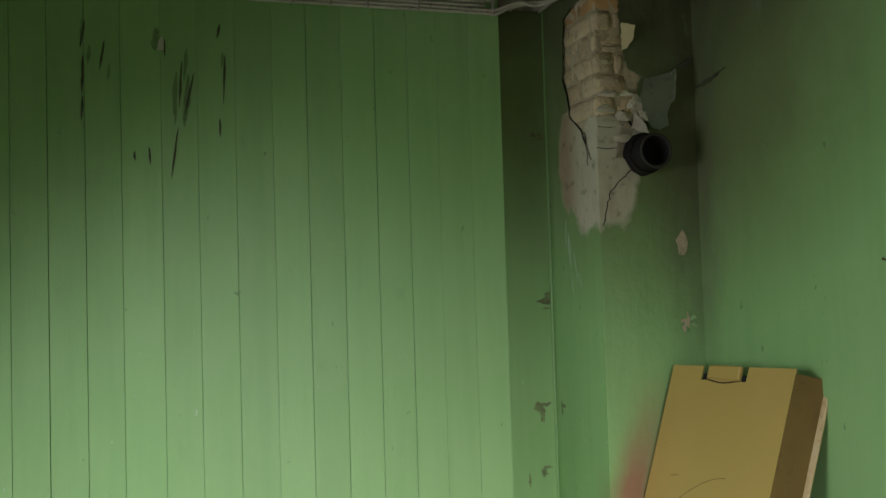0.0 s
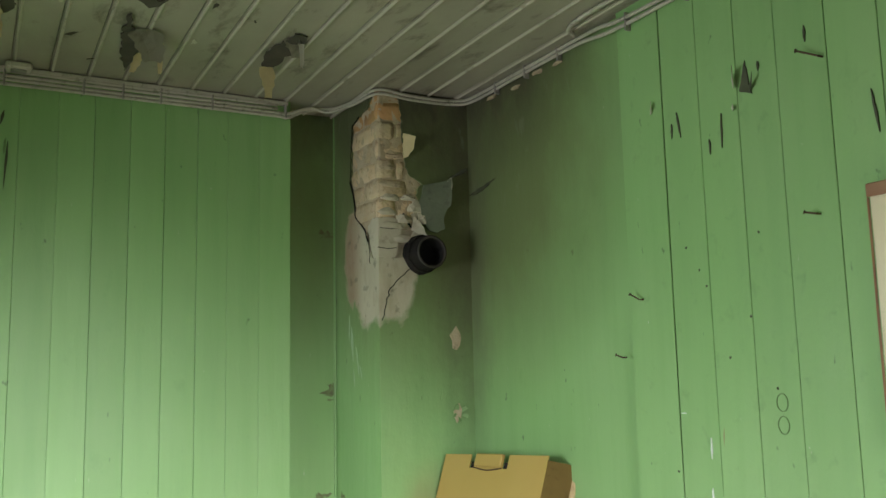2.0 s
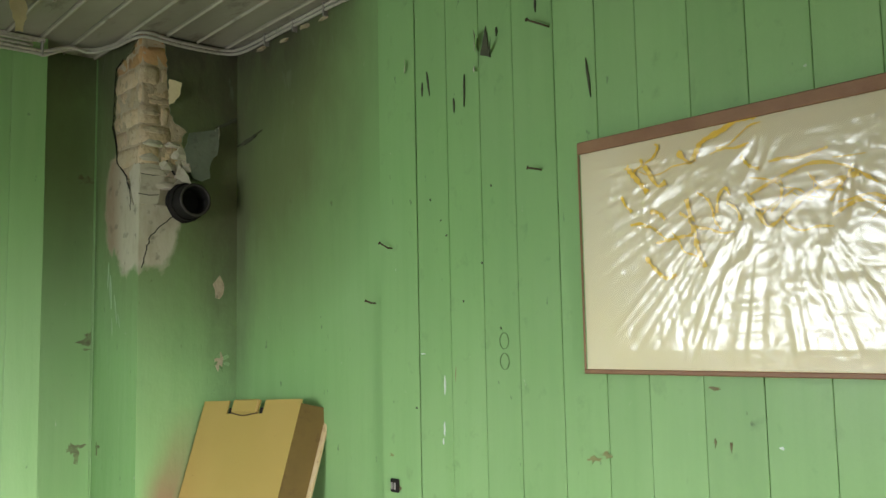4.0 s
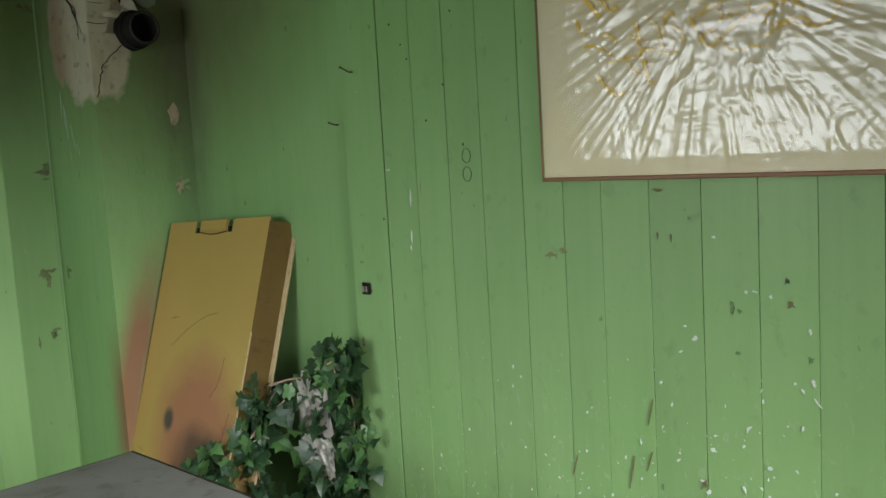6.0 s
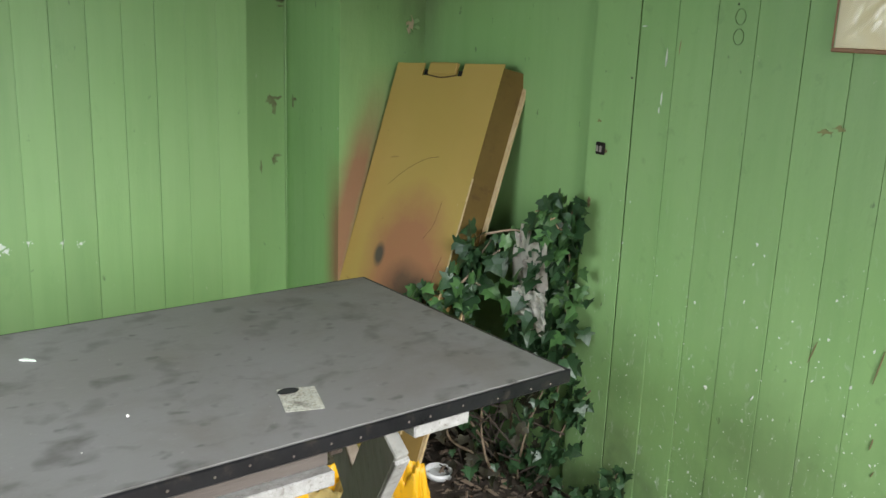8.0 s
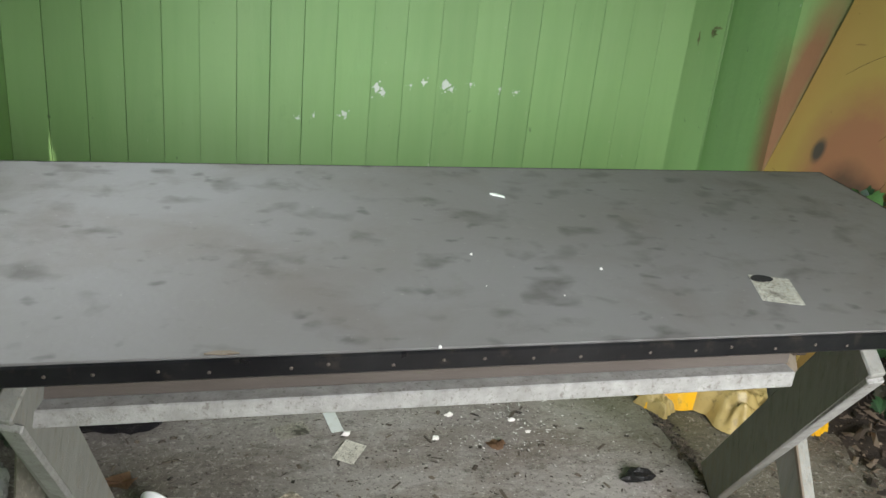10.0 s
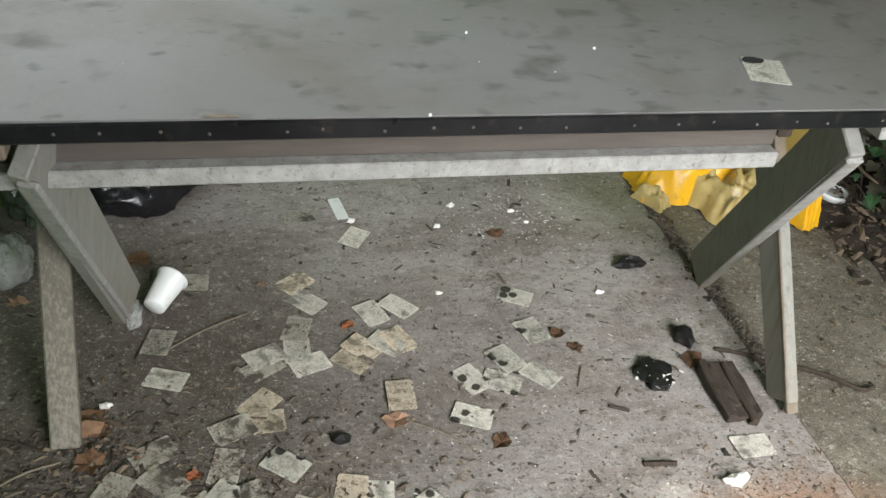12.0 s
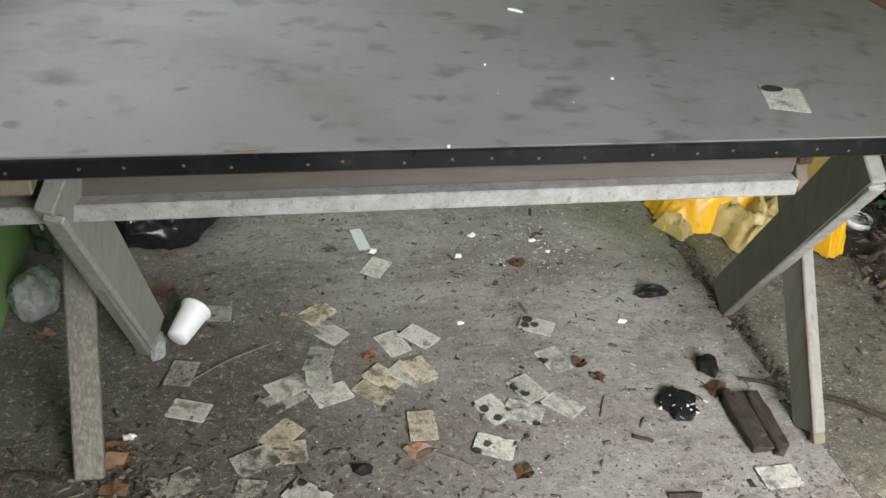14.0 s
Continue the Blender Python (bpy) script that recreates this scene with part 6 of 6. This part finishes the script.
# charred and rotten pieces
single("charred_lump", lump((-1.186, -1.540, 0), (0.044, 0.052, 0.016), 4.0, 0.4, 1.9, 3), char_mat, "charred black melted lump with white ash on the floor", "charred lump", "charred pieces")
single("charred_lump", lump((-1.058, -1.425, 0), (0.024, 0.036, 0.026), 2.0, 0.5, 1.3, 2), char_mat, "black charred scrap on the floor", "charred lump", "charred pieces")
single("charred_lump", lump((-1.076, -1.111, 0), (0.044, 0.020, 0.020), 7.0, 0.5, 1.3, 2), char_mat, "small black glossy lump on the floor", "charred lump", "charred pieces")
rot = thing("rotten_plank", (-1.055, -1.63, 0), "short rotten dark brown piece of plank on the floor", "wood piece")
rr = random.Random(17)
bm = beam((-1.034, -1.520, 0.009), (-1.040, -1.702, 0.008), 0.070, 0.015, (0, 0, 1), 0.003)
bmesh.ops.subdivide_edges(bm, edges=bm.edges[:], cuts=5, use_grid_fill=True)
for v in bm.verts:
    v.co += noise.noise_vector(v.co * 40) * 0.007
    v.co.z = max(v.co.z, 0.0005)
part("core", bm, rot_wood, rot)
for k in range(8):
    a = Vector((-1.068 + 0.0105 * k + rr.uniform(-0.003, 0.003), -1.515 - rr.uniform(0, 0.03), 0.010 + rr.uniform(0, 0.010)))
    b = Vector((-1.072 + 0.0098 * k, -1.70 + rr.uniform(-0.02, 0.035), 0.008 + rr.uniform(0, 0.006)))
    bm = beam(a, b, 0.018 + rr.uniform(0, 0.008), 0.012 + rr.uniform(0, 0.014), (0, 0, 1), 0.003)
    bmesh.ops.subdivide_edges(bm, edges=[e for e in bm.edges if e.calc_length() > 0.08], cuts=5)
    for v in bm.verts:
        v.co += noise.noise_vector(v.co * 55) * 0.006
    part("splinter", bm, rot_wood, rot)
for pts, r, lab in ((((-0.823, -1.549, 0.004), (-0.76, -1.60, 0.012), (-0.70, -1.645, 0.005), (-0.66, -1.64, 0.004)), 0.006, "dark bent iron rod on the floor"), (((-0.994, -1.468, 0.005), (-0.93, -1.50, 0.01), (-0.89, -1.53, 0.005)), 0.005, "dark bent iron rod on the floor"), (((-2.29, -1.335, 0.004), (-2.2, -1.27, 0.007), (-2.10, -1.215, 0.004)), 0.0018, "thin dry stick on the floor"), (((-1.78, -1.61, 0.003), (-1.72, -1.65, 0.005), (-1.66, -1.71, 0.003)), 0.002, "thin dry stick on the floor"), (((-2.7, -1.6, 0.003), (-2.6, -1.56, 0.006), (-2.5, -1.60, 0.004)), 0.003, "thin dry stick on the floor"), (((-1.38, -1.55, 0.002), (-1.35, -1.49, 0.004)), 0.002, "thin dry stick on the floor"), (((-1.32, -1.79, 0.004), (-1.25, -1.80, 0.006)), 0.006, "thin dry stick on the floor"), (((-1.33, -1.62, 0.004), (-1.29, -1.64, 0.004)), 0.004, "thin dry stick on the floor"), (((-2.66, -1.75, 0.003), (-2.55, -1.66, 0.005), (-2.47, -1.63, 0.004)), 0.0025, "thin dry stick on the floor")):
    single("stick", tube(smooth_line(pts, 4), r, 6), raw_wood if r < 0.003 else rot_wood, lab, "stick", "sticks on the floor")
for x, y, s in ((-1.144, -1.863, 0.022), (-1.625, -1.183, 0.009), (-1.565, -0.885, 0.010), (-1.61, -1.94, 0.012), (-1.80, -0.84, 0.010), (-2.40, -1.49, 0.012), (-1.50, -0.78, 0.010), (-1.33, -0.82, 0.009), (-1.30, -0.88, 0.007), (-1.20, -1.22, 0.010)):
    single("plaster_piece", lump((x, y, 0), (s * 1.1, s * 0.6, s * 0.7), x * 9, 0.8, 2.6, 2, True), plaster_crumb, "white plaster piece on the floor", "plaster piece", "plaster pieces on the floor")
single("brick_shard", lump((-1.93, -1.642, 0), (0.022, 0.014, 0.014), 3.3, 0.3, 1.5, 1), char_mat, "dark angular stone shard on the floor", "stone")
single("brick_shard", lump((-2.43, -1.55, 0), (0.035, 0.025, 0.02), 5.3, 0.3, 1.5, 1), leaf_brown, "reddish broken brick shard by the trestle leg", "stone")


def litter(n, region, size, seed, zmax=0.004, long=0.3):
    """Crumbs and splinters, strewn more thickly towards the middle of the region."""
    r = random.Random(seed)
    verts, faces = [], []
    for _ in range(n):
        x, y = region(r)
        s = size * math.exp(r.uniform(-1.1, 0.9))
        a = r.uniform(0, math.pi)
        lx, ly = s * (1 + (2.6 if r.random() < long else 0.3) * r.random()), s * r.uniform(0.45, 0.9)
        h = min(s * r.uniform(0.3, 0.9), 0.012)
        z = 0.0002 + r.uniform(0, zmax)
        c, q = math.cos(a), math.sin(a)
        k = len(verts)
        for px, py, pz in ((-lx, -ly, 0), (lx, -ly * 0.6, 0), (lx * 0.8, ly, 0), (-lx * 0.9, ly * 0.7, 0), (0.2 * lx, 0, h)):
            verts.append((x + c * px - q * py, y + q * px + c * py, z + pz))
        faces += [(k, k + 1, k + 4), (k + 1, k + 2, k + 4), (k + 2, k + 3, k + 4), (k + 3, k, k + 4)]
    me = bpy.data.meshes.new("litter")
    me.from_pydata(verts, [], faces)
    return me


def strewn(name, me, material, label):
    me.materials.append(material)
    tagged(new(name, me), label, "litter", kind="stuff")


def spot(cx, cy, sx, sy):
    return lambda r: (min(0.0, max(WEST + 0.01, r.gauss(cx, sx))), min(-0.02, r.gauss(cy, sy)))


strewn("floor_litter", litter(7000, lambda r: (r.uniform(WEST + 0.02, -0.03), r.uniform(-2.4, -0.1)), 0.0016, 1, 0.001, 0.3), grit_mat, "fine brown dust, crumbs and splinters on the concrete floor")
strewn("front_litter", litter(2600, spot(-2.25, -1.8, 0.34, 0.17), 0.0024, 2, 0.005, 0.3), crumb_mat, "brown leaf crumbs and grit round the cards")
strewn("wood_crumbs", litter(2600, spot(-1.08, -1.95, 0.17, 0.11), 0.0013, 3, 0.003, 0.2), chip_red, "reddish rotten wood crumbs strewn on the floor")
strewn("plaster_grit", litter(1500, lambda r: (r.gauss(-1.35, 0.45), r.uniform(-2.1, -0.5)), 0.0010, 4, 0.002, 0.1), plaster_crumb, "white plaster grit on the floor")
strewn("plaster_dust", litter(220, spot(-1.33, -0.84, 0.10, 0.10), 0.0016, 5), plaster_crumb, "white plaster grit below the wall")
strewn("side_litter", litter(1200, spot(-0.45, -1.3, 0.25, 0.4), 0.003, 6, 0.003, 0.2), crumb_mat, "dark crumbs and twigs on the rough floor by the wall")
strewn("joint_dirt", litter(1500, lambda r: (r.gauss(-0.885, 0.013), r.uniform(-1.6, -0.7)), 0.003, 8, 0.002, 0.2), grit_mat, "dark dirt packed along the joint of the floor slabs")
strewn("ash_flakes", litter(80, spot(-1.183, -1.545, 0.018, 0.020), 0.0034, 11, 0.022, 0.2), plaster_crumb, "white ash flakes on the charred lump")
strewn("corner_dirt", litter(1800, spot(-2.45, -1.70, 0.17, 0.16), 0.0028, 12, 0.004, 0.3), grit_mat, "dark earth and leaf crumbs round the cards")
strewn("dirt_clumps", litter(420, lambda r: (r.uniform(-2.6, -0.95), r.uniform(-2.05, -0.6)), 0.0042, 21, 0.001, 0.25), grit_mat, "dark clumps of dirt and leaf scraps on the concrete floor")
strewn("leg_litter", litter(130, spot(-2.40, -1.56, 0.05, 0.06), 0.0042, 7, 0.008, 0.2), crumb_mat, "dry leaf scraps piled at the trestle leg")

# ---------------------------------------------------------------- soil and ivy by the east wall
soil = bmesh.new()
n = 26
grid = [[soil.verts.new((0.018 - 0.50 * i / n, -0.28 - 1.25 * j / n, 0)) for j in range(n + 1)] for i in range(n + 1)]
for i in range(n + 1):
    for j in range(n + 1):
        v = grid[i][j].co
        d = math.hypot((v.x + 0.02) / 0.42, (v.y + 0.88) / 0.55)
        v.z = -0.012 + max(0, 1 - d) * 0.07 + 0.012 * noise.noise(v * 14) + 0.006 * noise.noise(v * 45)
for a, b in zip(grid, grid[1:]):
    for j in range(n):
        soil.faces.new((a[j], a[j + 1], b[j + 1], b[j]))
tagged(single("soil_heap", soil, soil_mat, "dark soil and leaf mould heaped against the wall", "soil", smooth=True), kind="stuff")
strewn("soil_litter", litter(900, spot(-0.16, -0.95, 0.13, 0.25), 0.007, 9, 0.05, 0.6), crumb_mat, "twigs and dead leaf scraps on the soil")


def ivy_leaf(fold, droop):
    """A five-lobed leaf with a fold along its rib, stalk end at the origin."""
    half = [(0.0, 0.02), (0.30, -0.10), (0.62, 0.02), (0.46, 0.30), (0.78, 0.52), (0.40, 0.62), (0.30, 0.82)]
    tip = (0.0, 1.18)
    bm = bmesh.new()
    spine = [bm.verts.new((0, y, -droop * y * y)) for y in (0.02, 0.42, 0.8, 1.18)]
    for s in (1, -1):
        rimv = [bm.verts.new((s * x, y, fold * x - droop * y * y - 0.12 * droop * x * x)) for x, y in half[1:]]
        if s > 0:
            bm.faces.new((spine[0], rimv[0], rimv[1], rimv[2]))
            bm.faces.new((spine[0], rimv[2], spine[1]))
            bm.faces.new((spine[1], rimv[2], rimv[3], rimv[4]))
            bm.faces.new((spine[1], rimv[4], rimv[5], spine[2]))
            bm.faces.new((spine[2], rimv[5], spine[3]))
        else:
            bm.faces.new((spine[0], rimv[2], rimv[1], rimv[0]))
            bm.faces.new((spine[0], spine[1], rimv[2]))
            bm.faces.new((spine[1], rimv[4], rimv[3], rimv[2]))
            bm.faces.new((spine[1], spine[2], rimv[5], rimv[4]))
            bm.faces.new((spine[2], spine[3], rimv[5]))
    me = bpy.data.meshes.new("leaf")
    bm.to_mesh(me)
    bm.free()
    return me


leaf_meshes = []
for mt in (ivy_dark, ivy_light, ivy_dead_shaded):
    for fold, droop in ((0.25, 0.2), (0.12, 0.42), (0.4, 0.3)):
        me = ivy_leaf(fold, droop)
        me.materials.append(mt)
        leaf_meshes.append(me)

ivy = thing("ivy_plant", (-0.09, -1.05, 0.03), "dark green ivy climbing the corner wall out of the soil", "ivy")
rng = random.Random(42)
STEMS = (((-0.03, -0.98, 0.02), (-0.05, -1.03, 0.3), (-0.06, -1.09, 0.6), (-0.05, -1.13, 0.85), (-0.05, -1.15, 0.97)),
         ((-0.05, -0.95, 0.02), (-0.09, -0.98, 0.35), (-0.10, -1.04, 0.6), (-0.09, -1.10, 0.80), (-0.06, -1.13, 0.94)),
         ((-0.06, -0.90, 0.03), (-0.14, -0.84, 0.3), (-0.18, -0.82, 0.55), (-0.17, -0.84, 0.72), (-0.14, -0.90, 0.84)),
         ((-0.06, -0.92, 0.03), (-0.20, -0.86, 0.25), (-0.27, -0.78, 0.42), (-0.26, -0.73, 0.56), (-0.24, -0.74, 0.63)),
         ((-0.04, -1.02, 0.02), (-0.05, -1.10, 0.2), (-0.04, -1.14, 0.45), (-0.04, -1.14, 0.7), (-0.04, -1.14, 0.86)),
         ((-0.05, -1.08, 0.06), (-0.07, -1.17, 0.22), (-0.05, -1.22, 0.36), (-0.04, -1.27, 0.43)),
         ((-0.10, -1.20, 0.02), (-0.10, -1.30, 0.06), (-0.06, -1.37, 0.12), (-0.05, -1.41, 0.22)),
         ((-0.10, -0.98, 0.02), (-0.20, -1.00, 0.12), (-0.22, -0.98, 0.28), (-0.18, -0.98, 0.42)),
         ((-0.08, -1.02, 0.03), (-0.14, -1.08, 0.12), (-0.13, -1.10, 0.26), (-0.10, -1.13, 0.40)),
         ((-0.06, -0.90, 0.03), (-0.24, -0.84, 0.16), (-0.22, -0.90, 0.36), (-0.16, -0.95, 0.5)))
for k, pts in enumerate(STEMS):
    line = smooth_line(pts, 9)
    part("stem", tube(line, 0.0055, 5, taper=0.4), bark_mat, ivy)
    for p in line:
        for _ in range(6 if k in (2, 3) else 4 if k < 5 else 3):
            low = p.z < 0.42 and k not in (5, 6)
            if rng.random() < (0.62 if low else 0.16):
                continue
            spread = 0.040 if k < 5 else 0.032
            q = p + Vector((rng.gauss(-0.02, spread * 0.7), rng.gauss(0, spread), rng.gauss(0, spread)))
            q.x, q.z = min(-0.012, q.x), max(0.03, q.z)
            size = rng.uniform(0.030, 0.060) * (0.7 if k > 4 or low else 1.0)
            # most low leaves use the dead colour with shade painted in
            kind = 6 if (low and rng.random() < 0.6) else (3 if p.z > 0.55 and rng.random() < 0.3 else 0)
            ob = new("leaf", leaf_meshes[kind + rng.randrange(3)])
            ob.parent = ivy
            # faces the light in the west and hangs tip down
            m = Matrix.Rotation(radians(rng.gauss(-90, 28)), 4, "Z") @ Matrix.Rotation(radians(rng.gauss(58, 24)), 4, "X") @ Matrix.Rotation(radians(180 + rng.gauss(0, 42)), 4, "Z")
            ob.matrix_basis = Matrix.Translation(q - BASE[ivy.name]) @ m @ Matrix.Scale(size, 4)
for pts in (((-0.24, -0.84, 0.66), (-0.20, -0.88, 0.73), (-0.17, -0.92, 0.78), (-0.15, -0.95, 0.81)), ((-0.22, -0.86, 0.70), (-0.21, -0.89, 0.70), (-0.20, -0.92, 0.695)), ((-0.16, -0.89, 0.85), (-0.13, -0.97, 0.875), (-0.11, -1.03, 0.88), (-0.09, -1.09, 0.90))):
    part("dry_twig", tube(smooth_line(pts, 5), 0.004, 5, taper=0.5), simple("pale_dry_twig", (0.36, 0.25, 0.18), (0.42, 0.32, 0.24), 30, 0.8, 0.001), ivy, "pale dry twig")
for k in range(16):
    rr = random.Random(k)
    a = Vector((-0.08 + rr.uniform(-0.03, 0.03), -1.09 + rr.uniform(-0.05, 0.04), 0.92 + rr.uniform(-0.03, 0.05)))
    part("dry_sprig", tube([a, a + Vector((rr.uniform(-0.03, 0.0), rr.uniform(-0.04, 0.03), rr.uniform(-0.03, 0.04)))], 0.0022, 4), leaf_pale, ivy)
for k in range(60):
    rr = random.Random(k + 300)
    a = Vector((rr.uniform(-0.24, -0.03), rr.uniform(-1.16, -0.82), rr.uniform(0.03, 0.34)))
    part("dead_stem", tube([a, a + Vector((rr.gauss(0, 0.05), rr.gauss(0, 0.06), rr.gauss(0, 0.07)))], 0.0028, 4), rot_wood, ivy)
sack = thing("torn_sack", (-0.08, -1.0, 0.4), "torn pale plastic sack caught behind the ivy", "plastic bag")


def torn_sheet(y0, y1, z0, z1, x, seed, deep):
    """A limp piece of film hanging in upright folds, ragged all round."""
    bm = bmesh.new()
    n, rows = 30, []
    for i in range(n + 1):
        row = []
        for j in range(n + 1):
            u, v = i / n, j / n
            q = Vector((u * 5 + 0.8 * noise.noise(Vector((u * 3, v * 3, seed))), v * 2.2, seed))
            fold = 1 - 2.2 * abs(noise.noise(q)) + 0.5 * (1 - 2.2 * abs(noise.noise(q * 2.4)))
            wob = 0.16 * noise.noise(Vector((u * 6, v * 6, seed + 9)))
            row.append(bm.verts.new((x - deep * fold, y0 + (y1 - y0) * (u + wob * (1 - abs(2 * v - 1) * 0.3)), z0 + (z1 - z0) * (v + wob))))
        rows.append(row)
    for a, b in zip(rows, rows[1:]):
        for j in range(n):
            bm.faces.new((a[j], a[j + 1], b[j + 1], b[j]))
    bmesh.ops.solidify(bm, geom=bm.faces[:], thickness=0.0012)
    return bm


part("sheet", torn_sheet(-1.14, -0.99, 0.58, 0.88, -0.120, 6.1, 0.010), simple("dirty_white_film", (0.60, 0.55, 0.49), (0.68, 0.65, 0.60), 8, 0.45, 0.002, dirt=(0.36, 0.28, 0.22)), sack, "", True)
part("fold", torn_sheet(-1.17, -1.03, 0.62, 0.72, -0.150, 2.7, 0.008), simple("pale_film", (0.70, 0.67, 0.61), (0.78, 0.76, 0.71), 16, 0.3, 0.002, dirt=(0.14, 0.15, 0.14)), sack, "pale crumpled fold", True)
single("paper_scrap", prism([(-0.016, -0.008), (0.014, -0.010), (0.017, 0.007), (-0.013, 0.009)], 0.006, pose(-0.165, -0.99, 0.052, 6, -8, 20)), white_plastic, "small white scrap lying on the soil", "paper scrap")

# ---------------------------------------------------------------- tree outside that dapples the sun at the doorway
tree = thing("garden_tree", (-3.4, -7.4, -0.125), "leafy garden tree outside the doorway", "tree")
trunk = tube(smooth_line([(-3.4, -7.4, -0.125), (-3.35, -7.35, 1.2), (-3.2, -7.2, 2.4), (-2.9, -6.9, 3.4)], 6), 0.11, 9, taper=0.45)
part("trunk", trunk, bark_mat, tree)
for pts in (((-3.2, -7.2, 2.4), (-2.6, -6.8, 2.9), (-1.8, -6.5, 3.2)), ((-3.1, -7.1, 2.7), (-2.9, -6.4, 3.2), (-2.4, -6.0, 3.4)), ((-2.9, -6.9, 3.4), (-2.3, -6.6, 4.0), (-1.7, -6.4, 4.3))):
    part("limb", tube(smooth_line(pts, 5), 0.04, 7, taper=0.35), bark_mat, tree)
tr, tv, tf = random.Random(5), [], []
for _ in range(2400):
    c = Vector((tr.gauss(-1.75, 0.6), tr.gauss(-6.5, 0.5), tr.gauss(4.3, 0.45)))
    u = Vector((tr.gauss(0, 1), tr.gauss(0, 1), tr.gauss(0, 1))).normalized()
    w = u.cross(Vector((tr.gauss(0, 1), tr.gauss(0, 1), tr.gauss(0, 1)))).normalized()
    k, sz = len(tv), tr.uniform(0.035, 0.07)
    tv += [tuple(c - u * sz), tuple(c + w * sz * 0.5), tuple(c + u * sz), tuple(c - w * sz * 0.5)]
    tf.append((k, k + 1, k + 2, k + 3))
crown = bpy.data.meshes.new("crown")
crown.from_pydata([tuple(Vector(v) - BASE[tree.name]) for v in tv], [], tf)
crown.materials.append(ivy_dark)
cr = new("crown", crown)
cr.parent = tree

# ---------------------------------------------------------------- wall boards, piece by piece
def wall_board(width, height, g=0.0008):
    """A board with chamfered long edges, face towards -y, standing on z 0."""
    bm = bmesh.new()
    c, d = 0.0011, 0.018
    q = [(g, d), (g, c), (g + c, 0.0), (width - g - c, 0.0), (width - g, c), (width - g, d)]
    lo, hi = [bm.verts.new((x, y, 0)) for x, y in q], [bm.verts.new((x, y, height)) for x, y in q]
    bm.faces.new(lo)
    bm.faces.new(hi)
    for k in range(6):
        bm.faces.new((lo[k], lo[(k + 1) % 6], hi[(k + 1) % 6], hi[k]))
    return bm


rng = random.Random(77)
edges = [-0.547, -0.659, -0.770, -0.872, -0.981, -1.091, -1.202, -1.309, -1.423, -1.536, -1.642, -1.757, -1.858, -1.961, -2.062, -2.172, -2.28, -2.39, -2.5, -2.61, -2.72]
for a, b in zip(edges[1:], edges):
    bm = wall_board(b - a, TOP, rng.choice((0.0002, 0.0004, 0.0008)))
    bmesh.ops.translate(bm, verts=bm.verts, vec=(a, rng.uniform(0.0, 0.0012), 0))
    part("board", bm, boards_green, wall_north)
part("end_board", box((-0.558, 0.0225, 0), (-0.5485, 0.12, TOP)), boards_green, wall_north)

edges = [-1.140, -1.302, -1.430, -1.552, -1.669, -1.799, -1.920, -2.027, -2.152, -2.277, -2.403, -2.523]
while edges[-1] > SOUTH:
    edges.append(edges[-1] - 0.123)
for a, b in zip(edges, edges[1:]):
    bm = wall_board(a - b, TOP, rng.choice((0.0003, 0.0006, 0.0010)))
    if a == -1.302:
        for v in bm.verts:
            v.co.x = max(v.co.x, 0.005)
    bmesh.ops.transform(bm, matrix=pose(rng.uniform(0.0, 0.0012), a, 0, 0, 0, -90), verts=bm.verts)
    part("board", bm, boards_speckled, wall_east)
corner_bead = single("trim", tube([(CX + 0.004, 0.117, 0), (CX - 0.002, 0.117, 1.2), (CX + 0.001, 0.117, TOP)], 0.005, 6), boards_green, "painted bead in the recess corner", "trim", kind="structure")
part("backing_batten", box((0.0183, SOUTH, 0.0), (0.0199, -1.1405, TOP)), dark_gap, wall_east)
